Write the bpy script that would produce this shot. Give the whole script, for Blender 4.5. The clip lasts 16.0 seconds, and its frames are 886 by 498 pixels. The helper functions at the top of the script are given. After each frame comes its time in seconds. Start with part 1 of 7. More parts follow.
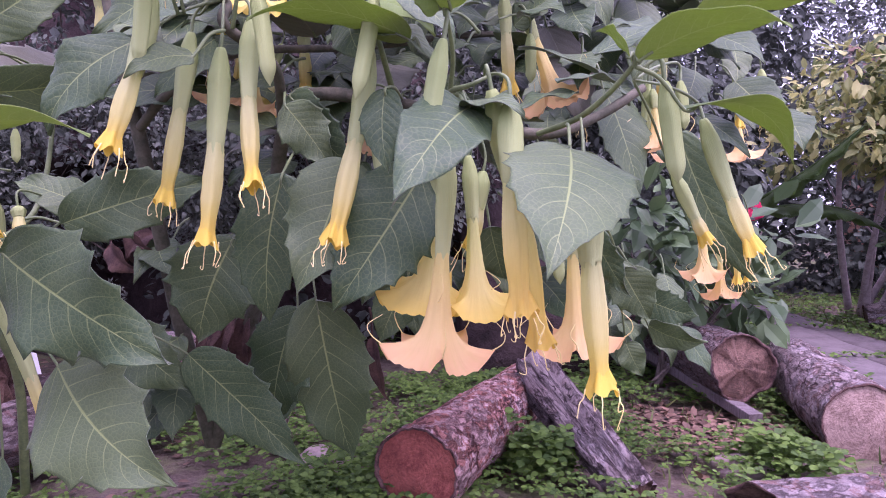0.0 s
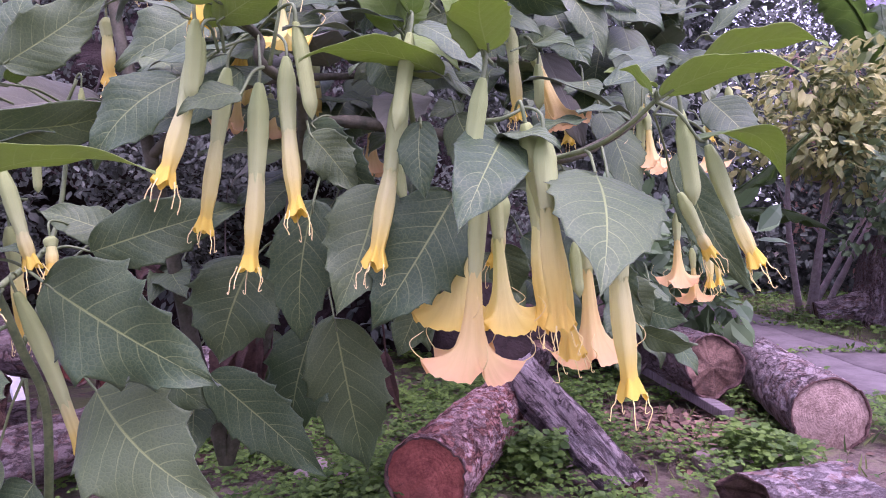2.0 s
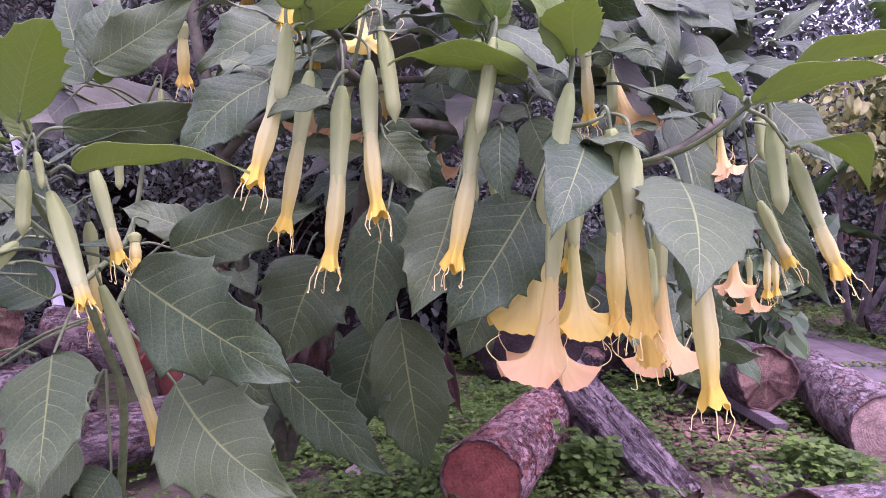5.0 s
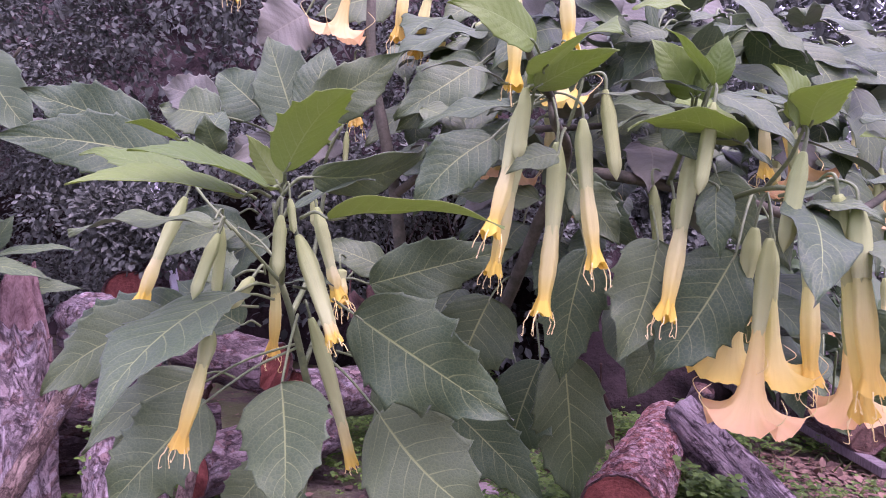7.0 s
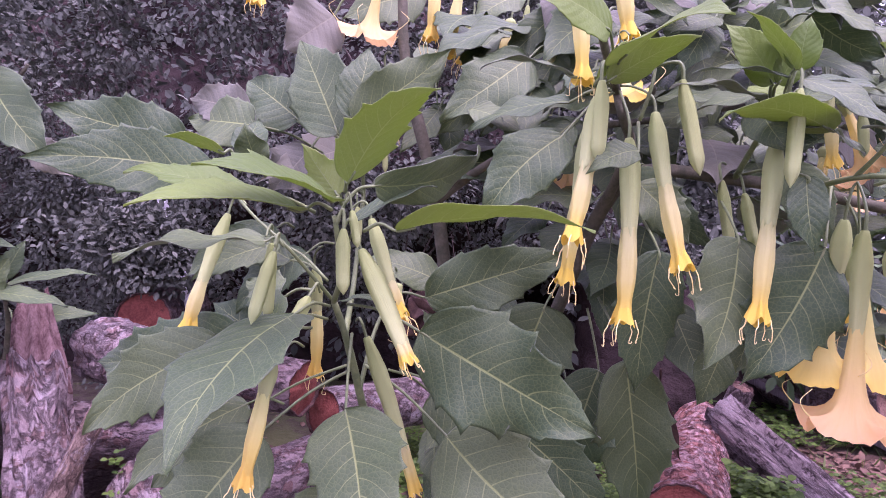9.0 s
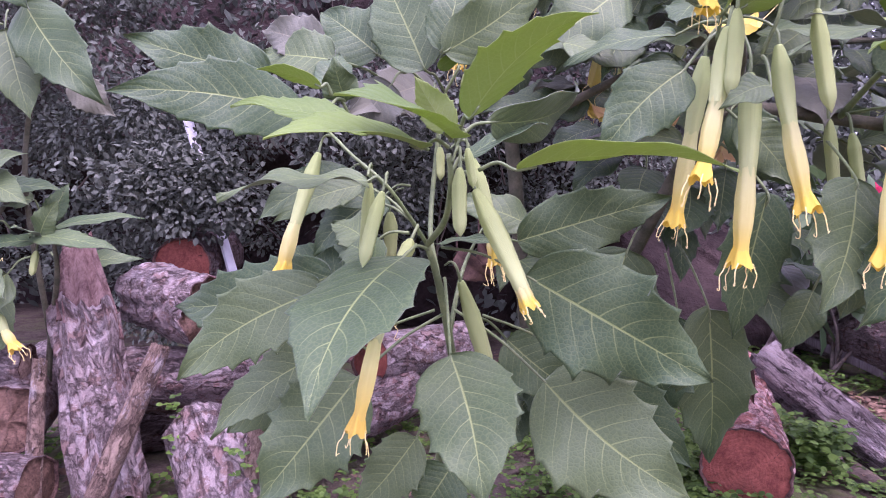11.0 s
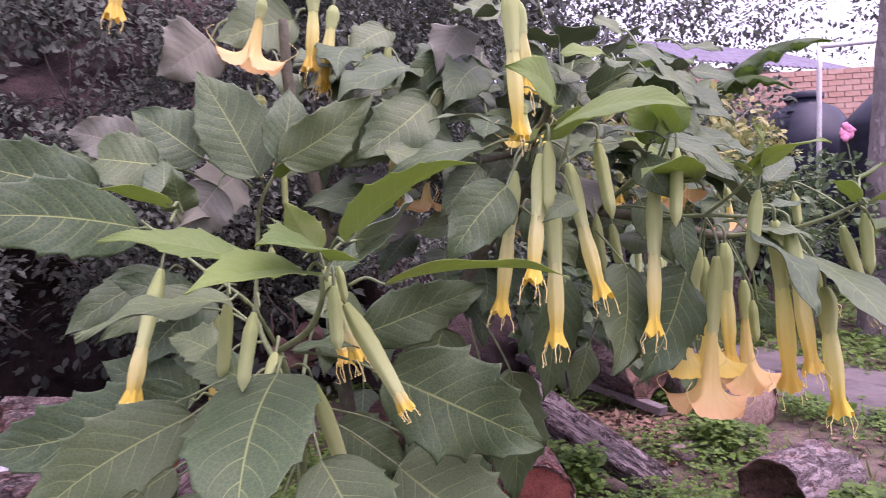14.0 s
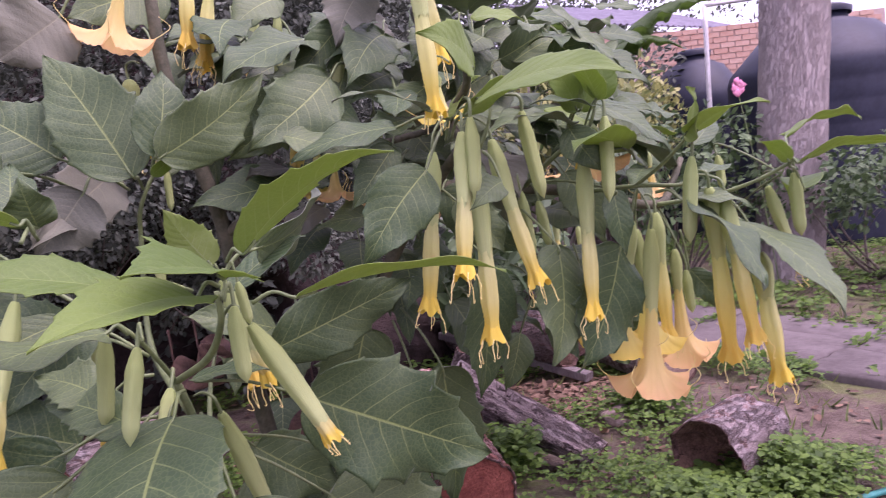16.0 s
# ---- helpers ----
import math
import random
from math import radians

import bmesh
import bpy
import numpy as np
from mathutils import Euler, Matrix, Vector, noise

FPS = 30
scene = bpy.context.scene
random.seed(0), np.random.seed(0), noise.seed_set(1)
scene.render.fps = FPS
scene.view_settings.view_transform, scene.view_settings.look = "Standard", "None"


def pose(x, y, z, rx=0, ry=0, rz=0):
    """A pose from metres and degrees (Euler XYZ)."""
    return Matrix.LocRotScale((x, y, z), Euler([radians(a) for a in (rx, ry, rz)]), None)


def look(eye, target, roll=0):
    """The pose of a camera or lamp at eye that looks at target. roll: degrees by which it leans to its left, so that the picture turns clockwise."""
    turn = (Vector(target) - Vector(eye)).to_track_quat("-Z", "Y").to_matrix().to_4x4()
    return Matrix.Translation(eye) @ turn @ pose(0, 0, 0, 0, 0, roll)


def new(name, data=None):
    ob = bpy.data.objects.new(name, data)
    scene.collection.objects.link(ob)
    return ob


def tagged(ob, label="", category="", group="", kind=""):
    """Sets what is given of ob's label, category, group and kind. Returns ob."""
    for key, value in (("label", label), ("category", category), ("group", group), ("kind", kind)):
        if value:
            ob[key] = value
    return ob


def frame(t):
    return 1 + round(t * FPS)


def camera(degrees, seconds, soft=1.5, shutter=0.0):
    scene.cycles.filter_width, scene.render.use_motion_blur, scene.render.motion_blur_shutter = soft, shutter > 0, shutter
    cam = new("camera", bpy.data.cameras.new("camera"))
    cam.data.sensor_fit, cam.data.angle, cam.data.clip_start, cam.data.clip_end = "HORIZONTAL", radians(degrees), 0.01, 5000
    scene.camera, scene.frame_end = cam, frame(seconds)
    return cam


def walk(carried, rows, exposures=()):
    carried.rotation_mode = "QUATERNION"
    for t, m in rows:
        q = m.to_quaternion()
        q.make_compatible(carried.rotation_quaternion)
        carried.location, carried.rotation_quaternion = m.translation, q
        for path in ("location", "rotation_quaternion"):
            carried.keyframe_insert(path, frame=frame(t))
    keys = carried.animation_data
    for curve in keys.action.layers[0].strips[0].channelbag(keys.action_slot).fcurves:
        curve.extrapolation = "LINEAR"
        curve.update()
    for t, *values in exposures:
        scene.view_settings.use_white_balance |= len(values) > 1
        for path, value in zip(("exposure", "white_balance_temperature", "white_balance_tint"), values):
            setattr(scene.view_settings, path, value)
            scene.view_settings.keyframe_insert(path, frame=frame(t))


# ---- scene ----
cam = camera(66.6, 16.0, soft=0.9, shutter=0.3)
PATH = [
    (0, (0.064, -0.012, 0.897), (0.015, 1.985, 0.799), 1.1),
    (0.5, (-0.001, -0.021, 0.948), (0.01, 1.974, 0.797), 1.5),
    (1, (-0.03, -0.032, 0.934), (0.025, 1.962, 0.787), -0.0),
    (1.5, (-0.039, -0.067, 0.922), (0.082, 1.926, 0.798), -0.6),
    (2, (-0.07, -0.091, 0.922), (0.016, 1.905, 0.847), -0.2),
    (2.5, (-0.085, -0.096, 0.922), (-0.025, 1.902, 0.853), 0.1),
    (3, (-0.1, -0.087, 0.922), (-0.086, 1.912, 0.85), 0.4),
    (3.5, (-0.119, -0.084, 0.917), (-0.115, 1.914, 0.841), 0.7),
    (6, (-0.215, -0.145, 0.938), (-0.279, 1.854, 0.904), 1.5),
    (6.5, (-0.357, -0.177, 0.953), (-0.475, 1.82, 0.936), 1.8),
    (7, (-0.471, -0.183, 0.97), (-0.591, 1.813, 0.948), 2.8),
    (7.5, (-0.521, -0.196, 0.997), (-0.612, 1.802, 1.013), 2.1),
    (8, (-0.554, -0.181, 1.002), (-0.71, 1.813, 1.041), -0.7),
    (8.5, (-0.586, -0.139, 0.986), (-0.691, 1.858, 1.008), 0.1),
    (11, (-0.817, -0.065, 0.96), (-0.89, 1.928, 0.8), 0.4),
    (11.5, (-0.89, -0.076, 0.983), (-0.953, 1.914, 0.791), 0.9),
    (12, (-0.948, -0.098, 0.992), (-0.93, 1.893, 0.811), 0.9),
    (12.5, (-1.037, -0.129, 1.007), (-1.038, 1.866, 0.87), 0.8),
    (13, (-1.102, -0.142, 1.042), (-0.967, 1.849, 0.908), 1.1),
    (13.5, (-1.098, -0.159, 1.08), (-0.558, 1.766, 1.039), -0.3),
    (14, (-1.057, -0.11, 1.087), (-0.34, 1.757, 1.03), -2.2),
    (14.5, (-1.022, -0.019, 1.109), (-0.141, 1.771, 0.979), -3.9),
    (15, (-0.989, 0.02, 1.109), (-0.055, 1.775, 0.896), -5.2),
    (15.5, (-0.994, 0.044, 1.121), (-0.17, 1.855, 0.916), -7.1),
    (16, (-1.008, 0.037, 1.12), (-0.062, 1.792, 0.965), -6.3),
]
walk(cam, [(t, look(eye, target, roll)) for t, eye, target, roll in PATH],
     exposures=[(0, 1.56, 5490, 63), (6.5, 1.57, 5590, 70), (8.5, 1.64, 5660, 71), (11, 1.85, 5550, 56), (12.8, 1.82, 5650, 53), (13.5, 1.47, 5890, 51), (14, 1.37, 6010, 54), (14.5, 1.24, 6150, 52), (15, 1.24, 6240, 48), (16, 1.29, 6030, 51)])

# ---------------------------------------------------------------- light
world = bpy.data.worlds.new("overcast_sky")
scene.world = world
world.use_nodes = True
wn = world.node_tree
sky = wn.nodes.new("ShaderNodeTexSky")
sky.sky_type, sky.sun_disc = "NISHITA", False
sky.sun_elevation, sky.sun_rotation = radians(66), radians(146)
sky.air_density, sky.dust_density = 0.7, 7.0
veil = wn.nodes.new("ShaderNodeMix")
veil.data_type, veil.blend_type = "RGBA", "ADD"
veil.inputs[0].default_value = 1.0
dim = wn.nodes.new("ShaderNodeVectorMath")
dim.operation = "SCALE"
dim.inputs["Scale"].default_value = 0.07
wn.links.new(sky.outputs[0], dim.inputs[0])
wn.links.new(dim.outputs[0], veil.inputs[6])
veil.inputs[7].default_value = (0.50, 0.50, 0.53, 1)  # the even white of the cloud layer
wn.links.new(veil.outputs[2], wn.nodes["Background"].inputs[0])
wn.nodes["Background"].inputs[1].default_value = 1.0

sun_data = bpy.data.lights.new("sun", "SUN")
sun_data.energy, sun_data.angle, sun_data.color = 0.8, radians(60), (1.0, 0.96, 0.92)
sun = new("sun", sun_data)
sun.matrix_world = look((1.4, -0.9, 7.0), (0, 1.2, 0.8))


# ---------------------------------------------------------------- materials
class Nodes:
    """A node material with small arithmetic helpers."""

    def __init__(self, name):
        self.mat = bpy.data.materials.new(name)
        self.mat.use_nodes = True
        self.nt = self.mat.node_tree
        self.out = self.nt.nodes["Material Output"]
        self.bsdf = self.nt.nodes["Principled BSDF"]

    def put(self, socket, value):
        if isinstance(value, bpy.types.NodeSocket):
            self.nt.links.new(value, socket)
        elif isinstance(value, tuple) and len(value) == 3 and socket.type == "RGBA":
            socket.default_value = (*value, 1)
        else:
            socket.default_value = value

    def math(self, op, a, b=0.0, c=0.0):
        n = self.nt.nodes.new("ShaderNodeMath")
        n.operation = op
        for s, v in zip(n.inputs, (a, b, c)):
            self.put(s, v)
        return n.outputs[0]

    def smooth(self, x, lo, hi):
        n = self.nt.nodes.new("ShaderNodeMapRange")
        n.interpolation_type = "SMOOTHSTEP"
        self.put(n.inputs[0], x), self.put(n.inputs[1], lo), self.put(n.inputs[2], hi)
        return n.outputs[0]

    def mix(self, f, a, b):
        n = self.nt.nodes.new("ShaderNodeMix")
        n.data_type = "RGBA"
        self.put(n.inputs[0], f), self.put(n.inputs[6], a), self.put(n.inputs[7], b)
        return n.outputs[2]

    def coord(self, which="Object"):
        return self.nt.nodes.new("ShaderNodeTexCoord").outputs[which]

    def noise(self, scale, detail=4.0, rough=0.6, stretch=None, which="Object", distort=0.0):
        n = self.nt.nodes.new("ShaderNodeTexNoise")
        n.inputs["Scale"].default_value, n.inputs["Detail"].default_value = scale, detail
        n.inputs["Roughness"].default_value, n.inputs["Distortion"].default_value = rough, distort
        v = self.coord(which)
        if stretch:
            m = self.nt.nodes.new("ShaderNodeMapping")
            self.nt.links.new(v, m.inputs[0])
            m.inputs["Scale"].default_value = stretch
            v = m.outputs[0]
        self.nt.links.new(v, n.inputs["Vector"])
        return n.outputs[0]

    def voronoi(self, scale, feature="F1", stretch=None, which="Object"):
        n = self.nt.nodes.new("ShaderNodeTexVoronoi")
        n.feature = feature
        n.inputs["Scale"].default_value = scale
        v = self.coord(which)
        if stretch:
            m = self.nt.nodes.new("ShaderNodeMapping")
            self.nt.links.new(v, m.inputs[0])
            m.inputs["Scale"].default_value = stretch
            v = m.outputs[0]
        self.nt.links.new(v, n.inputs["Vector"])
        return n.outputs["Distance"]

    def bump(self, height, strength=0.3, dist=0.01):
        n = self.nt.nodes.new("ShaderNodeBump")
        self.put(n.inputs["Height"], height)
        n.inputs["Strength"].default_value, n.inputs["Distance"].default_value = strength, dist
        return n.outputs[0]

    def done(self, colour, rough=0.6, normal=None, spec=0.4, metal=0.0, translucent=0.0, tcolour=None):
        b = self.bsdf
        self.put(b.inputs["Base Color"], colour), self.put(b.inputs["Roughness"], rough)
        self.put(b.inputs["Specular IOR Level"], spec), self.put(b.inputs["Metallic"], metal)
        if normal is not None:
            self.put(b.inputs["Normal"], normal)
        if translucent:
            t = self.nt.nodes.new("ShaderNodeBsdfTranslucent")
            self.put(t.inputs[0], tcolour if tcolour is not None else colour)
            m = self.nt.nodes.new("ShaderNodeMixShader")
            m.inputs[0].default_value = translucent
            self.nt.links.new(b.outputs[0], m.inputs[1])
            self.nt.links.new(t.outputs[0], m.inputs[2])
            self.nt.links.new(m.outputs[0], self.out.inputs[0])
        return self.mat


def plain(name, a, b, scale=12, rough=0.6, bump=0.3, dist=0.004, spec=0.4, stretch=None, translucent=0.0, per_object=0.0, metal=0.0):
    """Two colours mixed by coarse and fine noise, with a fine relief."""
    n = Nodes(name)
    big, fine = n.noise(scale, 3, 0.6, stretch), n.noise(scale * 6, 4, 0.65, stretch)
    f = n.math("ADD", n.math("MULTIPLY", big, 0.65), n.math("MULTIPLY", fine, 0.35))
    f = n.smooth(f, 0.32, 0.68)
    if per_object:
        r = n.nt.nodes.new("ShaderNodeObjectInfo").outputs["Random"]
        f = n.math("ADD", n.math("MULTIPLY", f, 1 - per_object), n.math("MULTIPLY", r, per_object))
    return n.done(n.mix(f, a, b), rough, n.bump(fine, bump, dist), spec, metal, translucent)


def scattered(name, a, b, rough=0.5, translucent=0.25, spec=0.4):
    """For joined small leaves: the colour varies leaf by leaf and over the whole."""
    n = Nodes(name)
    r = n.nt.nodes.new("ShaderNodeNewGeometry").outputs["Random Per Island"]
    f = n.math("ADD", n.math("MULTIPLY", r, 0.6), n.math("MULTIPLY", n.noise(1.5, 2), 0.5))
    return n.done(n.mix(n.smooth(f, 0.1, 0.95), a, b), rough, None, spec, 0, translucent)


def leaf_material(name, a, b, vein, rough, translucent, tcolour, spec=0.45):
    """A blade with a midrib and curved side veins, laid out on the blade's own length and breadth."""
    n = Nodes(name)
    sep = n.nt.nodes.new("ShaderNodeSeparateXYZ")
    n.nt.links.new(n.coord("UV"), sep.inputs[0])
    u = n.math("SUBTRACT", n.math("MULTIPLY", sep.outputs[0], 2.0), 1.0)
    v = sep.outputs[1]
    au = n.math("ABSOLUTE", u)
    side = n.math("MULTIPLY", n.math("GREATER_THAN", u, 0.0), 0.035)
    wob = n.math("MULTIPLY", n.math("SUBTRACT", n.noise(14, 2), 0.5), 0.03)
    s = n.math("SUBTRACT", n.math("ADD", n.math("ADD", v, side), wob), n.math("MULTIPLY", n.math("POWER", au, 1.25), 0.23))
    fr = n.math("ABSOLUTE", n.math("SUBTRACT", n.math("FRACT", n.math("MULTIPLY", s, 9.0)), 0.5))
    width = n.math("ADD", 0.016, n.math("MULTIPLY", n.math("SUBTRACT", 1.0, au), 0.020))
    lateral = n.math("SUBTRACT", 1.0, n.smooth(fr, n.math("MULTIPLY", width, 0.3), n.math("MULTIPLY", width, 1.7)))
    lateral = n.math("MULTIPLY", lateral, n.math("SUBTRACT", 0.75, n.math("MULTIPLY", au, 0.5)))
    rib_w = n.math("SUBTRACT", 0.030, n.math("MULTIPLY", v, 0.016))
    rib = n.math("SUBTRACT", 1.0, n.smooth(au, n.math("MULTIPLY", rib_w, 0.4), n.math("MULTIPLY", rib_w, 1.3)))
    veins = n.math("MAXIMUM", lateral, rib)
    rnd = n.nt.nodes.new("ShaderNodeObjectInfo").outputs["Random"]
    net = n.voronoi(125, "DISTANCE_TO_EDGE")
    f = n.math("ADD", n.math("MULTIPLY", n.noise(9, 4, 0.65), 0.8), n.math("MULTIPLY", n.math("SUBTRACT", rnd, 0.5), 0.65))
    base = n.mix(n.smooth(f, 0.1, 0.75), a, b)
    spots = n.math("MULTIPLY", n.smooth(n.noise(55, 3, 0.7), 0.68, 0.78), 0.35)
    base = n.mix(spots, base, tuple(min(1.0, 1.5 * c + 0.03) for c in a))
    col = n.mix(n.math("MULTIPLY", veins, 0.78), base, vein)
    col = n.mix(n.math("MULTIPLY", n.math("SUBTRACT", 1.0, n.smooth(net, 0.0, 0.10)), 0.20), col, vein)
    bulge = n.math("SUBTRACT", n.smooth(fr, 0.0, 0.5), n.math("MULTIPLY", rib, 0.8))
    h = n.math("ADD", n.math("MULTIPLY", bulge, 1.0), n.math("MULTIPLY", n.smooth(net, 0.0, 0.25), 0.40))
    ro = n.math("ADD", rough, n.math("MULTIPLY", n.math("SUBTRACT", n.noise(30, 3), 0.5), 0.25))
    n.bsdf.inputs["Sheen Weight"].default_value = 0.06
    n.bsdf.inputs["Sheen Roughness"].default_value = 0.45
    return n.done(col, ro, n.bump(h, 0.30, 0.0018), spec, 0, translucent, n.mix(n.math("MULTIPLY", veins, 0.5), tcolour, vein))


def petal_material(name, stops, translucent=0.35):
    """Pigment that changes along the length of the flower; fine lengthwise veins."""
    n = Nodes(name)
    sep = n.nt.nodes.new("ShaderNodeSeparateXYZ")
    n.nt.links.new(n.coord("UV"), sep.inputs[0])
    ramp = n.nt.nodes.new("ShaderNodeValToRGB")
    ramp.color_ramp.elements.remove(ramp.color_ramp.elements[0])
    ramp.color_ramp.elements[0].position, ramp.color_ramp.elements[0].color = stops[0][0], (*stops[0][1], 1)
    for p, c in stops[1:]:
        ramp.color_ramp.elements.new(p).color = (*c, 1)
    wob = n.math("MULTIPLY", n.math("SUBTRACT", n.noise(25, 3), 0.5), 0.08)
    n.put(ramp.inputs[0], n.math("ADD", sep.outputs[1], wob))
    line = n.noise(1.0, 3, 0.6, (70.0, 3.0, 1.0), "UV")
    rnd = n.nt.nodes.new("ShaderNodeObjectInfo").outputs["Random"]
    dark = n.math("MULTIPLY", n.smooth(line, 0.45, 0.75), 0.3)
    col = n.mix(dark, ramp.outputs[0], n.mix(0.5, ramp.outputs[0], (0.62, 0.56, 0.14)))
    col = n.mix(n.math("MULTIPLY", rnd, 0.05), col, (0.80, 0.58, 0.14))
    return n.done(col, 0.55, n.bump(line, 0.6, 0.002), 0.25, 0, translucent, col)


M_LEAF = leaf_material("leaf_green", (0.040, 0.082, 0.031), (0.094, 0.140, 0.056), (0.29, 0.365, 0.115), 0.55, 0.22, (0.13, 0.22, 0.04), 0.48)
M_LEAF_UNDER = leaf_material("leaf_underside", (0.16, 0.20, 0.145), (0.22, 0.26, 0.19), (0.27, 0.32, 0.20), 0.6, 0.25, (0.14, 0.22, 0.05), 0.25)
M_YOUNG = leaf_material("young_leaf", (0.095, 0.165, 0.032), (0.17, 0.255, 0.050), (0.29, 0.38, 0.11), 0.5, 0.40, (0.34, 0.46, 0.08))
M_YOUNG_UNDER = leaf_material("young_leaf_underside", (0.20, 0.28, 0.085), (0.30, 0.38, 0.12), (0.46, 0.54, 0.25), 0.55, 0.46, (0.42, 0.54, 0.13), 0.4)
M_OLD = leaf_material("old_leaf", (0.115, 0.125, 0.092), (0.175, 0.18, 0.132), (0.23, 0.23, 0.15), 0.6, 0.15, (0.12, 0.13, 0.03), 0.3)
M_STEM = plain("green_stem", (0.10, 0.14, 0.06), (0.19, 0.24, 0.10), 30, 0.5, 0.2, 0.001)
M_WOODY = plain("woody_stem", (0.055, 0.06, 0.035), (0.13, 0.12, 0.08), 25, 0.75, 0.5, 0.003, 0.25)
M_CALYX = petal_material("calyx_green", [(0.0, (0.33, 0.42, 0.15)), (0.6, (0.46, 0.55, 0.24)), (1.0, (0.56, 0.64, 0.30))], 0.28)
M_TUBE = petal_material("closed_flower", [(0.0, (0.60, 0.66, 0.30)), (0.25, (0.74, 0.75, 0.38)), (0.6, (0.79, 0.75, 0.32)), (0.82, (0.83, 0.71, 0.17)), (1.0, (0.88, 0.72, 0.12))], 0.5)
M_OPEN = petal_material("open_flower", [(0.0, (0.76, 0.72, 0.28)), (0.3, (0.84, 0.71, 0.30)), (0.6, (0.86, 0.65, 0.29)), (0.85, (0.87, 0.585, 0.28)), (1.0, (0.87, 0.555, 0.27))], 0.45)
M_GOLD = petal_material("golden_flower", [(0.0, (0.68, 0.75, 0.32)), (0.35, (0.84, 0.82, 0.38)), (0.75, (0.87, 0.73, 0.20)), (1.0, (0.88, 0.69, 0.14))], 0.5)
M_THREAD = plain("petal_tail", (0.78, 0.64, 0.20), (0.84, 0.72, 0.32), 40, 0.6, 0.1, 0.001)


def bark_material(name, deep, mid, light, scale=1.0, lichen=(0.45, 0.42, 0.44), red=None, fissure=1.0, long=0.45, bare=0.48):
    """Cracked, flaking bark laid out in metres round and along the log."""
    n = Nodes(name)
    uv = n.coord("UV")

    def bent(amount, freq):
        w = n.nt.nodes.new("ShaderNodeTexNoise")
        w.inputs["Scale"].default_value, w.inputs["Detail"].default_value = freq, 4
        n.nt.links.new(uv, w.inputs["Vector"])
        m = n.nt.nodes.new("ShaderNodeVectorMath")
        m.operation = "MULTIPLY_ADD"
        n.nt.links.new(w.outputs["Color"], m.inputs[0])
        m.inputs[1].default_value = (amount, amount, 0)
        n.nt.links.new(uv, m.inputs[2])
        k = n.nt.nodes.new("ShaderNodeMapping")
        k.inputs["Scale"].default_value = (1, long, 1)
        n.nt.links.new(m.outputs[0], k.inputs[0])
        return k.outputs[0]

    def cells(vec, freq, feature):
        v = n.nt.nodes.new("ShaderNodeTexVoronoi")
        v.feature = feature
        v.inputs["Scale"].default_value = freq
        n.nt.links.new(vec, v.inputs["Vector"])
        return v.outputs

    vec = bent(0.05, 30 * scale)
    tone = n.math("FRACT", n.math("MULTIPLY", cells(vec, 28 * scale, "F1")["Color"], 1.0))
    edge = cells(vec, 28 * scale, "DISTANCE_TO_EDGE")["Distance"]
    crack = n.math("MULTIPLY", n.math("SUBTRACT", 1.0, n.smooth(edge, 0.01, 0.12)), n.smooth(n.noise(11 * scale, 4, 0.6, None, "UV"), 0.44, 0.6))
    fine = n.noise(150 * scale, 6, 0.8, (1, 0.55, 1), "UV")
    big = n.noise(5 * scale, 5, 0.7, None, "UV")
    plate = n.noise(20 * scale, 7, 0.72, (1, long, 1), "UV", 0.35)
    ridge = n.math("ABSOLUTE", n.math("SUBTRACT", plate, 0.5))
    ridge2 = n.math("ABSOLUTE", n.math("SUBTRACT", n.noise(48 * scale, 6, 0.7, (1, long * 1.3, 1), "UV", 0.2), 0.5))
    gap = n.math("SUBTRACT", 1.0, n.smooth(ridge, 0.0, n.math("MULTIPLY", big, 0.09)))
    chip = n.math("SUBTRACT", 1.0, n.smooth(ridge2, 0.0, 0.05))
    f = n.math("ADD", n.math("MULTIPLY", big, 0.25), n.math("ADD", n.math("MULTIPLY", fine, 0.35), n.math("ADD", n.math("MULTIPLY", plate, 0.3), n.math("MULTIPLY", tone, 0.10))))
    col = n.mix(n.smooth(f, 0.36, 0.62), mid, light)
    col = n.mix(n.math("MULTIPLY", n.smooth(n.noise(6 * scale, 7, 0.8, (1, 0.5, 1), "UV"), 0.53, 0.60), 0.6), col, lichen)
    if red:
        col = n.mix(n.math("MULTIPLY", n.smooth(n.math("ADD", n.math("MULTIPLY", tone, 0.2), n.math("MULTIPLY", n.noise(22 * scale, 6, 0.7, None, "UV"), 0.8)), bare, bare + 0.06), 0.8), col, red)
    col = n.mix(n.math("MULTIPLY", chip, 0.22 * fissure), col, deep)
    col = n.mix(n.math("MULTIPLY", gap, 0.55 * fissure), col, deep)
    col = n.mix(n.math("MULTIPLY", crack, 0.8 * fissure), col, deep)
    h = n.math("ADD", n.math("SUBTRACT", n.math("MULTIPLY", n.math("SUBTRACT", 1.0, gap), 0.7), n.math("MULTIPLY", crack, 0.9)), n.math("ADD", n.math("MULTIPLY", fine, 0.6), n.math("ADD", n.math("MULTIPLY", plate, 0.9), n.math("MULTIPLY", tone, 0.5))))
    return n.done(col, 0.85, n.bump(h, 1.0, 0.016), 0.2)


